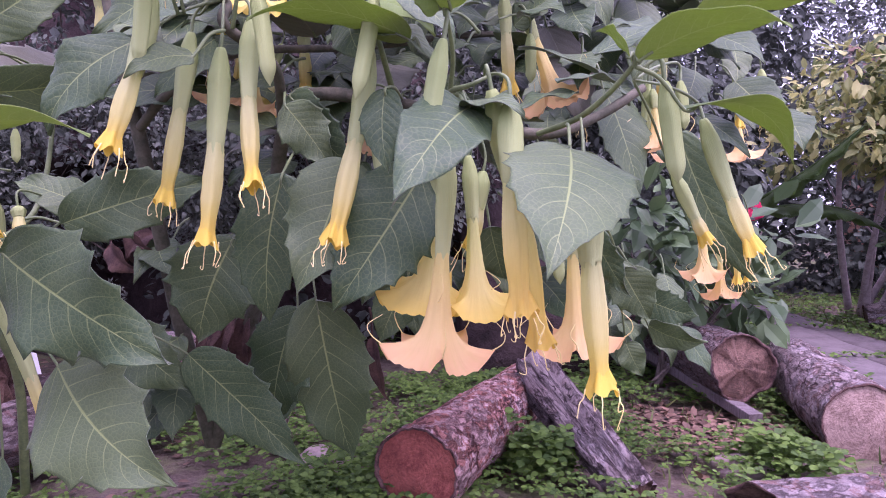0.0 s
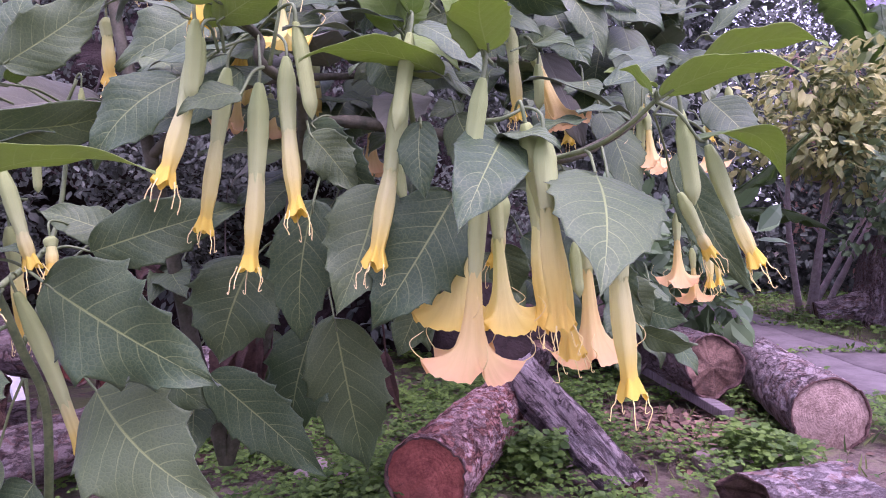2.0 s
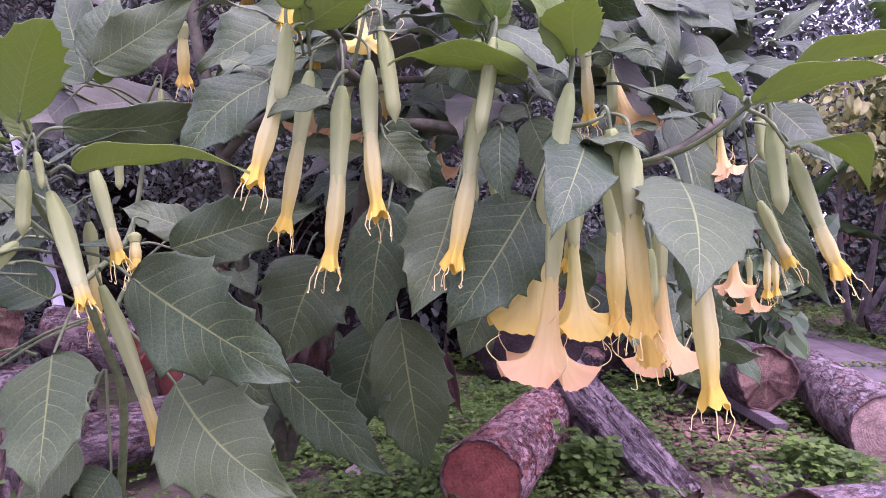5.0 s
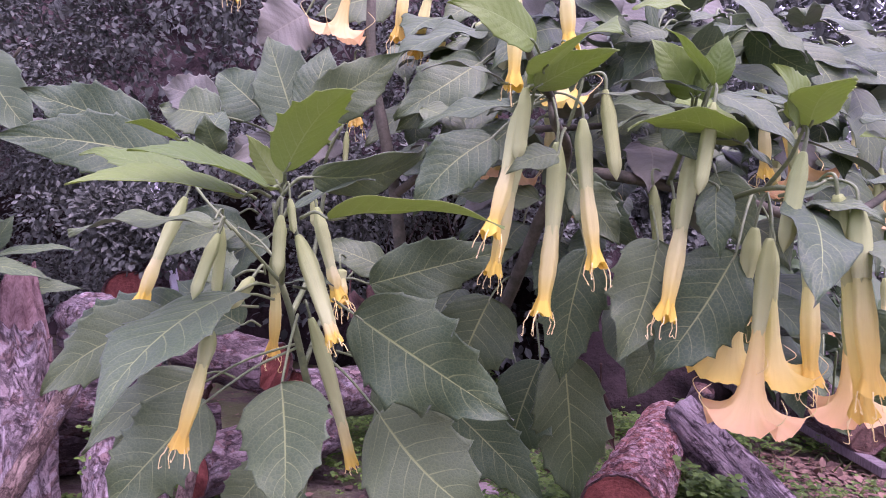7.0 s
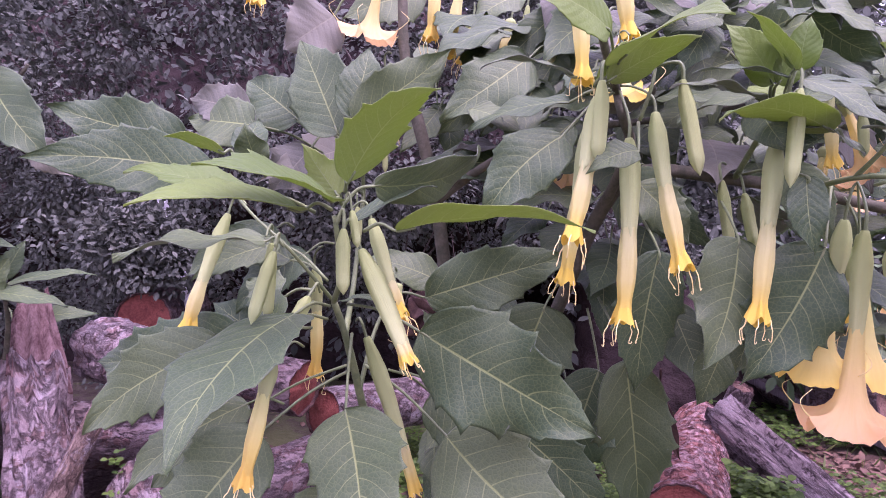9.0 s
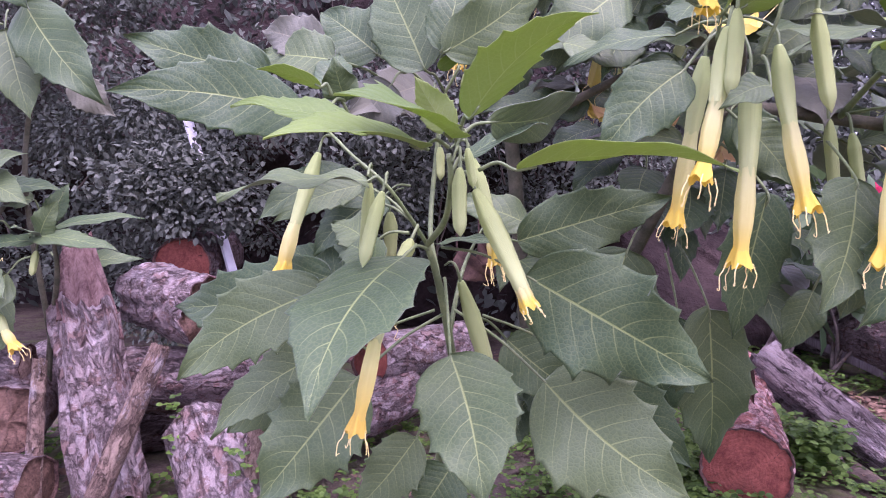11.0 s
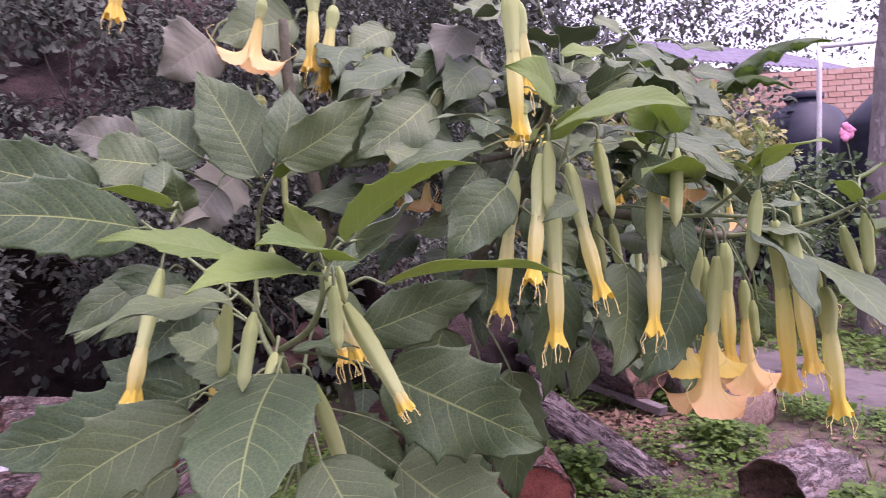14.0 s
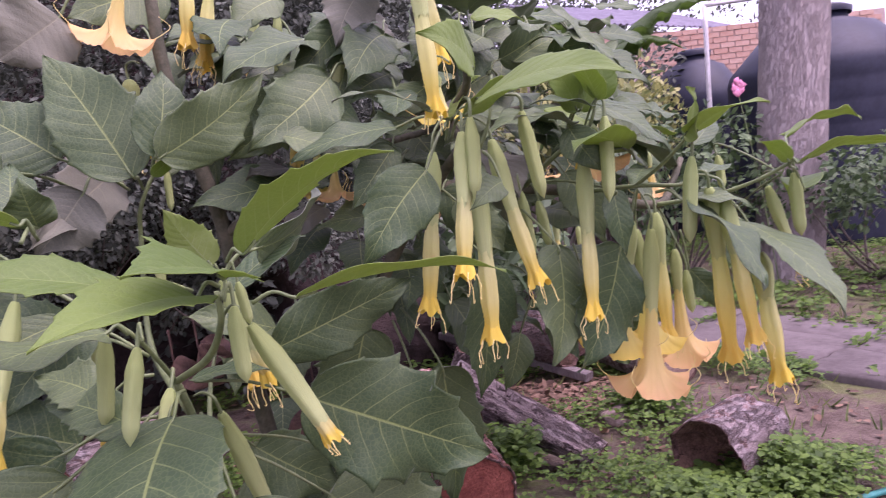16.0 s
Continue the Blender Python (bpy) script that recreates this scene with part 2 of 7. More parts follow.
def cut_material(name, a, b, ring):
    """Weathered end grain: faint uneven rings about the log's own axis, drying cracks and stains. The face lies in the object's x, y."""
    n = Nodes(name)
    sep = n.nt.nodes.new("ShaderNodeSeparateXYZ")
    n.nt.links.new(n.coord("Object"), sep.inputs[0])
    x, y = sep.outputs[0], sep.outputs[1]
    r = n.math("SQRT", n.math("ADD", n.math("MULTIPLY", x, x), n.math("MULTIPLY", y, y)))
    r = n.math("ADD", r, n.math("MULTIPLY", n.noise(14, 4), 0.03))
    rings = n.math("MULTIPLY", n.math("ABSOLUTE", n.math("SINE", n.math("MULTIPLY", r, 290.0))), n.noise(20, 3))
    ang = n.math("ARCTAN2", y, x)
    ray = n.math("ABSOLUTE", n.math("SINE", n.math("ADD", n.math("MULTIPLY", ang, 5.5), n.math("MULTIPLY", n.noise(30, 3), 3.0))))
    crack = n.math("MULTIPLY", n.math("SUBTRACT", 1.0, n.smooth(ray, 0.0, 0.07)), n.smooth(n.noise(9, 3), 0.45, 0.6))
    stain, fine = n.noise(11, 6, 0.75), n.noise(90, 5, 0.75)
    f = n.math("ADD", n.math("MULTIPLY", stain, 0.7), n.math("MULTIPLY", fine, 0.3))
    col = n.mix(n.smooth(f, 0.36, 0.62), a, b)
    col = n.mix(n.math("MULTIPLY", rings, 0.16), col, ring)
    col = n.mix(n.math("MULTIPLY", n.smooth(n.noise(6, 5, 0.7), 0.55, 0.7), 0.55), col, ring)
    col = n.mix(n.math("MULTIPLY", crack, 0.8), col, tuple(c * 0.4 for c in ring))
    return n.done(col, 0.78, n.bump(n.math("SUBTRACT", n.math("ADD", fine, n.math("MULTIPLY", rings, 0.3)), crack), 0.7, 0.006), 0.25)


M_BARK_PINK = bark_material("scaly_pink_bark", (0.08, 0.034, 0.030), (0.43, 0.22, 0.185), (0.70, 0.51, 0.48), 1.0, (0.66, 0.55, 0.55), (0.42, 0.15, 0.105))
M_BARK_GREY = bark_material("grey_brown_bark", (0.055, 0.038, 0.036), (0.25, 0.188, 0.178), (0.43, 0.36, 0.35), 0.9, (0.47, 0.42, 0.43), (0.24, 0.15, 0.13), 0.9, 0.4, 0.52)
M_BARK_DARK = bark_material("dark_rough_bark", (0.04, 0.028, 0.026), (0.165, 0.118, 0.112), (0.31, 0.245, 0.235), 1.1, (0.38, 0.335, 0.335), (0.18, 0.10, 0.085), 0.9, 0.35, 0.52)
M_BARK_PEEL = bark_material("pale_peeling_bark", (0.08, 0.055, 0.052), (0.22, 0.17, 0.165), (0.36, 0.305, 0.305), 0.7, (0.40, 0.355, 0.36), (0.23, 0.13, 0.11), 0.8, 0.35, 0.54)
M_BARK_GROOVE = bark_material("grooved_grey_bark", (0.05, 0.035, 0.034), (0.25, 0.185, 0.178), (0.43, 0.355, 0.345), 1.2, (0.46, 0.405, 0.41), None, 1.1, 0.10)
M_BARK_PALE = bark_material("pale_tree_bark", (0.26, 0.215, 0.21), (0.40, 0.34, 0.33), (0.46, 0.40, 0.39), 1.3, (0.46, 0.41, 0.41), None, 0.3, 0.22)
M_STICK = bark_material("brown_stick_bark", (0.07, 0.045, 0.035), (0.23, 0.15, 0.115), (0.36, 0.27, 0.21), 1.6)
M_RIM = plain("torn_inner_bark", (0.035, 0.02, 0.017), (0.17, 0.10, 0.085), 45, 0.9, 0.8, 0.004, 0.15)
M_CUT_RED = cut_material("red_sawn_wood", (0.15, 0.038, 0.028), (0.30, 0.095, 0.066), (0.08, 0.026, 0.022))
M_CUT_TAN = cut_material("tan_sawn_wood", (0.17, 0.11, 0.085), (0.42, 0.30, 0.24), (0.09, 0.055, 0.045))
M_CUT_DARK = cut_material("weathered_sawn_wood", (0.065, 0.036, 0.026), (0.20, 0.120, 0.085), (0.032, 0.020, 0.017))
M_SPLIT = plain("split_red_heartwood", (0.11, 0.056, 0.05), (0.36, 0.24, 0.22), 26, 0.85, 1.0, 0.014, 0.15, (1, 1, 0.22))
M_HEDGE = scattered("hedge_leaves", (0.052, 0.064, 0.050), (0.158, 0.175, 0.140), 0.65, 0.15, 0.15)
M_HEDGE_FAR = scattered("far_hedge_leaves", (0.050, 0.062, 0.050), (0.140, 0.158, 0.128), 0.6, 0.15, 0.15)
M_CLOVER = scattered("ground_leaves", (0.045, 0.092, 0.022), (0.155, 0.26, 0.048), 0.55, 0.38, 0.3)
M_GRASS = scattered("grass_blades", (0.06, 0.11, 0.03), (0.20, 0.23, 0.075), 0.6, 0.3)
M_YELLOW_LEAF = scattered("yellow_bush_leaves", (0.11, 0.17, 0.06), (0.50, 0.49, 0.18), 0.5, 0.35)
M_BUSH = scattered("bush_leaves", (0.045, 0.085, 0.035), (0.12, 0.19, 0.075), 0.5, 0.25)
M_LITTER = scattered("dead_leaf_litter", (0.07, 0.045, 0.035), (0.27, 0.17, 0.12), 0.8, 0.05, 0.2)
M_DRY = plain("dry_brown_leaf", (0.055, 0.032, 0.028), (0.15, 0.088, 0.066), 25, 0.8, 0.4, 0.003, 0.2)
M_TWIG = plain("twig_bark", (0.07, 0.055, 0.045), (0.17, 0.14, 0.12), 30, 0.8, 0.4, 0.002, 0.2)
M_PALE_TWIG = plain("pale_shrub_stem", (0.34, 0.28, 0.27), (0.52, 0.45, 0.43), 20, 0.7, 0.3, 0.003, 0.25)
M_WHITE = plain("white_painted_strip", (0.66, 0.66, 0.70), (0.80, 0.80, 0.83), 15, 0.5, 0.1, 0.001)
M_PLANK = plain("weathered_grey_plank", (0.11, 0.092, 0.09), (0.23, 0.195, 0.195), 14, 0.85, 0.6, 0.004, 0.2, (1, 12, 1))
M_PAVING = plain("worn_concrete_paving", (0.090, 0.075, 0.073), (0.175, 0.150, 0.148), 4.5, 0.85, 0.5, 0.006, 0.2, None, 0.0, 0.25)
M_STONE = plain("fieldstone", (0.22, 0.16, 0.145), (0.40, 0.32, 0.30), 9, 0.85, 0.6, 0.008, 0.2)
M_TANK = plain("black_polyethylene", (0.012, 0.014, 0.028), (0.025, 0.028, 0.05), 4, 0.5, 0.05, 0.002, 0.3)
M_BRICK = plain("orange_clay_brick", (0.44, 0.24, 0.17), (0.60, 0.42, 0.34), 8, 0.9, 0.5, 0.006, 0.2, None, 0.0, 0.5)
M_MORTAR = plain("grey_mortar", (0.42, 0.31, 0.28), (0.56, 0.44, 0.40), 3, 0.9, 0.4, 0.004, 0.2)
M_POLE = plain("white_galvanised_pole", (0.60, 0.58, 0.58), (0.76, 0.74, 0.74), 10, 0.45, 0.1, 0.001)
M_HOSE = plain("teal_rubber_hose", (0.02, 0.16, 0.15), (0.04, 0.24, 0.22), 20, 0.4, 0.05, 0.001)
M_PINK = plain("pink_petal", (0.72, 0.22, 0.40), (0.85, 0.42, 0.56), 25, 0.5, 0.1, 0.001, 0.3, None, 0.3)
M_RED_PETAL = plain("red_petal", (0.60, 0.02, 0.08), (0.75, 0.06, 0.14), 25, 0.5, 0.1, 0.001, 0.3, None, 0.3)
M_BANANA = leaf_material("banana_leaf", (0.075, 0.13, 0.05), (0.12, 0.20, 0.07), (0.25, 0.32, 0.14), 0.45, 0.35, (0.16, 0.28, 0.04))


def soil_material():
    n = Nodes("soil_and_moss")
    big, mid, fine = n.noise(0.8, 4, 0.6), n.noise(7, 5, 0.65), n.noise(60, 4, 0.7)
    f = n.math("ADD", n.math("MULTIPLY", mid, 0.6), n.math("MULTIPLY", fine, 0.4))
    col = n.mix(n.smooth(f, 0.35, 0.65), (0.070, 0.052, 0.042), (0.17, 0.13, 0.108))
    moss = n.smooth(n.math("ADD", n.math("MULTIPLY", big, 0.6), n.math("MULTIPLY", mid, 0.4)), 0.46, 0.58)
    col = n.mix(n.math("MULTIPLY", moss, 0.75), col, n.mix(fine, (0.06, 0.085, 0.025), (0.15, 0.17, 0.06)))
    return n.done(col, 0.95, n.bump(n.math("ADD", mid, fine), 0.8, 0.012), 0.15)


M_SOIL = soil_material()
# earth brown, darkened to stand in for the shade inside the hedge
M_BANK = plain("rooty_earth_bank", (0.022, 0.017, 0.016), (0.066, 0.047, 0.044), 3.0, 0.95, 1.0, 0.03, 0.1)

M_ROOF = plain("dark_violet_roof_sheet", (0.10, 0.09, 0.13), (0.19, 0.17, 0.22), 3, 0.5, 0.2, 0.004, 0.4)


# ---------------------------------------------------------------- builders
ORIGIN = {}


def thing(name, at, label, category, group="", kind=""):
    """An Empty at a thing's base, for its parts."""
    ob = tagged(new(name), label, category, group, kind)
    ob.location = at
    ob.empty_display_size = 0.05
    ORIGIN[ob] = Vector(at)
    return ob


def to_mesh(name, bm, material):
    me = bpy.data.meshes.new(name)
    bm.to_mesh(me)
    bm.free()
    for m in material if isinstance(material, (list, tuple)) else [material]:
        me.materials.append(m)
    return me


def part(name, bm, material, parent=None, label="", at=None, smooth=True):
    """Links a bmesh, in world metres, as one mesh object under a thing or a part (or at top level), with its origin at 'at'."""
    at = Vector(at) if at is not None else (ORIGIN[parent] if parent else Vector())
    bmesh.ops.translate(bm, verts=bm.verts, vec=-at)
    for f in bm.faces:
        f.smooth = smooth
    ob = new(name, to_mesh(name, bm, material))
    ORIGIN[ob] = at
    if parent:
        ob.parent = parent
        ob.location = at - ORIGIN[parent]
    else:
        ob.location = at
    return tagged(ob, label)


def frame_of(axis, hint=(0, 0, 1)):
    a = Vector(axis).normalized()
    s = Vector(hint).cross(a)
    if s.length < 1e-4:
        s = Vector((1, 0, 0)).cross(a)
    s.normalize()
    return s, a.cross(s).normalized(), a


def bezier(p0, p1, p2, n):
    p0, p1, p2 = Vector(p0), Vector(p1), Vector(p2)
    return [(1 - t) ** 2 * p0 + 2 * t * (1 - t) * p1 + t * t * p2 for t in [i / n for i in range(n + 1)]]


def smooth_path(points, n=6):
    """Points along a smooth line through the given ones."""
    p = [Vector(q) for q in points]
    if len(p) < 3:
        return [p[0].lerp(p[-1], i / n) for i in range(n + 1)]
    p = [2 * p[0] - p[1]] + p + [2 * p[-1] - p[-2]]
    out = []
    for i in range(1, len(p) - 2):
        a, b, c, d = p[i - 1:i + 3]
        for k in range(n):
            t = k / n
            out.append(0.5 * (2 * b + (c - a) * t + (2 * a - 5 * b + 4 * c - d) * t * t + (3 * b - a - 3 * c + d) * t ** 3))
    return out + [p[-2]]


def loft(bm, path, radius, sides=8, mat=0, cap=True, shape=None, uv=None):
    """Rings round a path. radius(i, n): a number; shape(i, n, angle): a factor. Returns the rings."""
    n = len(path) - 1
    rings, hint = [], Vector((0.13, 0.21, 1))
    s = None
    for i, p in enumerate(path):
        a = (path[min(i + 1, n)] - path[max(i - 1, 0)]).normalized()
        if s is None:
            s = frame_of(a, hint)[0]
        s = (s - a * s.dot(a)).normalized()
        t = a.cross(s)
        r = radius(i, n)
        ring = []
        for k in range(sides):
            w = 2 * math.pi * k / sides
            q = r * (shape(i, n, w) if shape else 1.0)
            ring.append(bm.verts.new(p + s * (q * math.cos(w)) + t * (q * math.sin(w))))
        rings.append(ring)
    lay = bm.loops.layers.uv.verify() if uv else None
    for i in range(n):
        for k in range(sides):
            f = bm.faces.new((rings[i][k], rings[i][(k + 1) % sides], rings[i + 1][(k + 1) % sides], rings[i + 1][k]))
            f.material_index = mat
            if uv:
                for loop, (a, b) in zip(f.loops, ((k, i), (k + 1, i), (k + 1, i + 1), (k, i + 1))):
                    loop[lay].uv = (a / sides, uv[0] + (uv[1] - uv[0]) * b / n)
    if cap:
        for ring, flip in ((rings[0], True), (rings[-1], False)):
            f = bm.faces.new(ring[::-1] if flip else ring)
            f.material_index = mat
    return rings


def tube(bm, points, r0, r1, sides=6, n=5, mat=0, wobble=0.0):
    path = smooth_path(points, n)
    return loft(bm, path, lambda i, m: (r0 + (r1 - r0) * i / m) * (1 + wobble * noise.noise(path[i] * 40)), sides, mat)


# ---------------------------------------------------------------- angel's trumpet shrubs
def leaf(shrub, base, tip, width, normal, young=0, camber=0.05, stem=None, teeth=1.0, fold=0.12, seed=0):
    """A toothed blade with thickness, its own underside and stalk. normal: where the upper face looks."""
    rng = random.Random(seed * 7 + 3)
    base, tip = Vector(base), Vector(tip)
    ln = (tip - base).length
    a = (tip - base) / ln
    nor = Vector(normal)
    nor = (nor - a * nor.dot(a)).normalized()
    side = a.cross(nor)
    nv, cols = 72, (-1.0, -0.92, -0.72, -0.48, -0.24, -0.06, 0.06, 0.24, 0.48, 0.72, 0.92, 1.0)
    bm = bmesh.new()
    lay = bm.loops.layers.uv.verify()
    count, ph, skew = rng.choice((6, 7, 8)), (rng.random(), rng.random()), rng.uniform(-0.06, 0.06)
    wave, twist = rng.uniform(0.05, 0.16) * width * (0.3 if young == 1 else 0.6), rng.uniform(-0.25, 0.25) * (0.4 if young == 1 else 1)
    bend = rng.uniform(-0.05, 0.05)
    top, low = [], []
    for i in range(nv + 1):
        v = i / nv
        h = 0.5 * width * max(0.0, math.sin(math.pi * v ** 0.72)) ** (0.60 + 0.50 * v) * (1 - 0.12 * v) * 1.05
        h = max(h, 0.0006)
        rt, rl = [], []
        for u in cols:
            k = 0 if u < 0 else 1
            saw = ((v - 0.03) * count + ph[k]) % 1.0
            tooth = (saw ** 3.0 - 0.25) * 0.25 * teeth * max(0.0, math.sin(math.pi * min(1, max(0, (v - 0.16) / 0.82)))) ** 0.7
            w = h * (1 + tooth * abs(u) ** 6 + (skew if u > 0 else -skew) * (1 - v))
            x = u * w
            s = v - 0.23 * abs(u) ** 1.25 + (0.035 if u > 0 else 0)
            quilt = 0.0009 * width / 0.15 * (0.5 - abs((s * 9) % 1.0 - 0.5)) * 2 * (1 - abs(u) ** 3) * (1 if abs(u) > 0.1 else 0)
            z = camber * ln * 4 * v * (1 - v) + fold * abs(x) - 0.35 * fold * x * x / (0.5 * width)
            z += wave * math.sin(v * 13 + 5 * ph[k]) * abs(u) ** 2 + twist * x * (v - 0.4) - 0.10 * ln * max(0, v - 0.75) ** 2 * 4 * camber / 0.05
            p = base + a * (v * ln) + side * (x + bend * ln * math.sin(math.pi * v)) + nor * (z + quilt)
            rt.append(bm.verts.new(p))
            rl.append(bm.verts.new(p - nor * (0.0008 + 0.0012 * max(0, 1 - abs(u) * 8))))
        top.append(rt)
        low.append(rl)
    m = len(cols) - 1

    def face(vs, uvs, mat):
        f = bm.faces.new(vs)
        f.material_index = mat
        for loop, q in zip(f.loops, uvs):
            loop[lay].uv = q

    for i in range(nv):
        for j in range(m):
            quad = ((i, j), (i, j + 1), (i + 1, j + 1), (i + 1, j))
            uvs = [(0.5 + 0.5 * cols[q], p / nv) for p, q in quad]
            face([top[p][q] for p, q in quad], uvs, 0)
            face([low[p][q] for p, q in quad][::-1], uvs[::-1], 1)
        for j, d in ((0, 1), (m, -1)):
            vs = [top[i][j], top[i + 1][j], low[i + 1][j], low[i][j]][::d]
            face(vs, [(0.5 + 0.5 * cols[j], i / nv)] * 4, 1)
    if stem is not None:
        mid = (Vector(stem) + base) / 2 + Vector((0, 0, 0.012))
        tube(bm, [stem, mid, base - nor * 0.001, base + a * (0.10 * ln) + nor * (camber * ln * 0.34 - 0.002)], 0.0034, 0.0021, 6, 4, 2)
    mats = {0: [M_LEAF, M_LEAF_UNDER], 1: [M_YOUNG, M_YOUNG_UNDER], 2: [M_OLD, M_OLD], 3: [M_DRY, M_DRY]}[young] + [M_STEM if young < 3 else M_DRY]
    return part("leaf", bm, mats, shrub, "", base)


def tail_lines(centre, axis, side, r, length, n, rng, curl=1.0):
    s, t, a = frame_of(axis, side)
    out = []
    for k in range(n):
        w = 2 * math.pi * (k + rng.uniform(-0.15, 0.15)) / n
        d = s * math.cos(w) + t * math.sin(w)
        p = centre + d * r
        ln = length * rng.uniform(0.7, 1.25)
        q = p + d * ln * 0.22 + a * ln * 0.45 + t * rng.uniform(-0.12, 0.12) * ln
        e = q + d * ln * rng.uniform(-0.25, 0.18) * curl + a * ln * 0.55 + s * rng.uniform(-0.15, 0.15) * ln
        g = e + (d * rng.uniform(-0.4, 0.5) + t * rng.uniform(-0.4, 0.4) - a * rng.uniform(-0.15, 0.25)) * ln * 0.35
        h = g + (d * rng.uniform(-0.3, 0.3) + s * rng.uniform(-0.4, 0.4) - a * 0.3) * ln * 0.25
        out.append([p - a * 0.006, (p + q) / 2 + t * rng.uniform(-0.06, 0.06) * ln, q, e, g, h])
    return out


def flower(shrub, kind, base, tip, calyx=0.48, size=1.0, stalk=None, seed=0, gold=False, bend=0.03):
    """A hanging trumpet from the top of its calyx to its mouth. kind: tube (not yet spread), open, bud."""
    rng = random.Random(seed * 13 + 5)
    base, tip = Vector(base), Vector(tip)
    ln = (tip - base).length
    ax = (tip - base) / ln
    s, t, _ = frame_of(ax, (0.3, 1, 0.1))
    off = (s * rng.uniform(-1, 1) + t * rng.uniform(-1, 1)) * bend * ln
    mid = (base + tip) / 2 + off
    path = bezier(base, mid, tip, 54)
    size *= 0.88 if kind != "open" else 1.0
    c = 0.0178 * size
    ribs = lambda w, k, amt: 1 + amt * math.cos(k * w)
    ph = rng.uniform(0, 6)
    if kind == "bud":
        bm = bmesh.new()

        def r(i, n):
            v = i / n
            return c * (0.35 + 0.75 * min(1, v / 0.25) ** 0.7 * (1 - 0.2 * v)) * (1 if v < 0.8 else max(0.06, 1 - ((v - 0.8) / 0.2) ** 1.8)) * 0.72

        loft(bm, path, r, 15, 0, True, lambda i, n, w: ribs(w + ph, 5, 0.13) * (1 + 0.04 * noise.noise(Vector((math.cos(w) * 2, math.sin(w) * 2, i * 0.25 + ph)))), (0.0, 0.7))
        ob = part("flower_bud", bm, M_CALYX, shrub, "pale green ribbed bud", base)
    else:
        i0 = max(2, int(54 * calyx) - 5)
        bm = bmesh.new()
        if kind == "tube":
            keys = ((0.0, 0.0118), (0.18, 0.0146), (0.42, 0.0180), (0.60, 0.0170), (0.79, 0.0130), (0.89, 0.0140), (0.955, 0.0176), (1.0, 0.0226))

            if calyx > 0.7:
                keys = ((0.0, 0.0130), (0.5, 0.0128), (0.8, 0.0130), (1.0, 0.0152))

            def r(i, n):
                v = i / n
                for (a0, b0), (a1, b1) in zip(keys, keys[1:]):
                    if v <= a1:
                        f = (v - a0) / (a1 - a0)
                        return size * (b0 + (b1 - b0) * f)
                return size * keys[-1][1]

            def shape(i, n, w):
                v = i / n
                rim = max(0, (v - 0.86) / 0.14)
                return ribs(w + ph, 5, 0.06 + 0.08 * v + 0.06 * rim) * (1 + (0.02 + 0.03 * v) * math.cos(10 * w + ph + 1.5 * v)) * (1 + 0.14 * math.sin(2 * w + ph) * v) * (1 + 0.06 * noise.noise(Vector((math.cos(w) * 3, math.sin(w) * 3, v * 7 + ph))))

            sub = path[i0:]
            rings = loft(bm, sub, r, 30, 0, False, shape, (0.0, 1.0))
            for k, vert in enumerate(rings[-1]):
                vert.co += ax * size * (0.006 * math.cos(5 * 2 * math.pi * k / 30 + ph) + 0.003 * math.sin(3 * 2 * math.pi * k / 30 + ph))
            rim = set(rings[-1])
            for edge in bm.edges:
                if edge.verts[0] in rim and edge.verts[1] in rim:
                    edge.smooth = False
            inner = bmesh.ops.extrude_edge_only(bm, edges=[e for e in bm.edges if e.is_boundary and rings[-1][0].co and e.verts[0] in set(rings[-1]) and e.verts[1] in set(rings[-1])])
            for vert in [g for g in inner["geom"] if isinstance(g, bmesh.types.BMVert)]:
                vert.co = tip - ax * 0.040 + (vert.co - tip) * 0.38
            mouth, tail_r, tail = (tip, 0.0230 * size, 0.042) if calyx <= 0.7 else (tip, 0.013 * size, 0.018)
        else:
            start = path[i0]
            clen = (tip - start).length
            prof = ((0.0, 0.0105), (0.15, 0.013), (0.35, 0.0170), (0.52, 0.0205), (0.65, 0.0260), (0.75, 0.0335), (0.83, 0.0440), (0.90, 0.0560), (0.95, 0.0670), (0.985, 0.0790), (1.0, 0.0860))
            sides = 60
            rings = []
            lay = bm.loops.layers.uv.verify()
            for k, (d, rad) in enumerate(prof):
                q = d
                ring = []
                for j in range(sides):
                    w = 2 * math.pi * j / sides
                    lobe = math.cos(5 * w + ph)
                    e = max(0, q - 0.60) / 0.40
                    up, dn, point = max(0, lobe) ** 0.8, max(0, -lobe), max(0, lobe) ** 6
                    rr = rad * size * (1 + 0.05 * lobe * (1 - e) * math.sin(math.pi * q) + e * (0.10 * up - 0.06 * dn) + 0.26 * point * e ** 3 + 0.05 * e * math.sin(2 * w + ph) + 0.02 * math.cos(10 * w + ph) * math.sin(math.pi * q))
                    dd = d * clen + size * (e ** 1.5 * (0.006 * up + 0.010 * dn - 0.006 * max(0, -lobe) ** 8 + 0.006 * math.sin(2 * w + 2 * ph)) - 0.044 * point * e ** 3)
                    ring.append(bm.verts.new(start + ax * dd + off * 0.2 * math.sin(math.pi * q) + s * (rr * math.cos(w)) + t * (rr * math.sin(w))))
                rings.append(ring)
            m = len(prof) - 1
            for k in range(m):
                for j in range(sides):
                    f = bm.faces.new((rings[k][j], rings[k][(j + 1) % sides], rings[k + 1][(j + 1) % sides], rings[k + 1][j]))
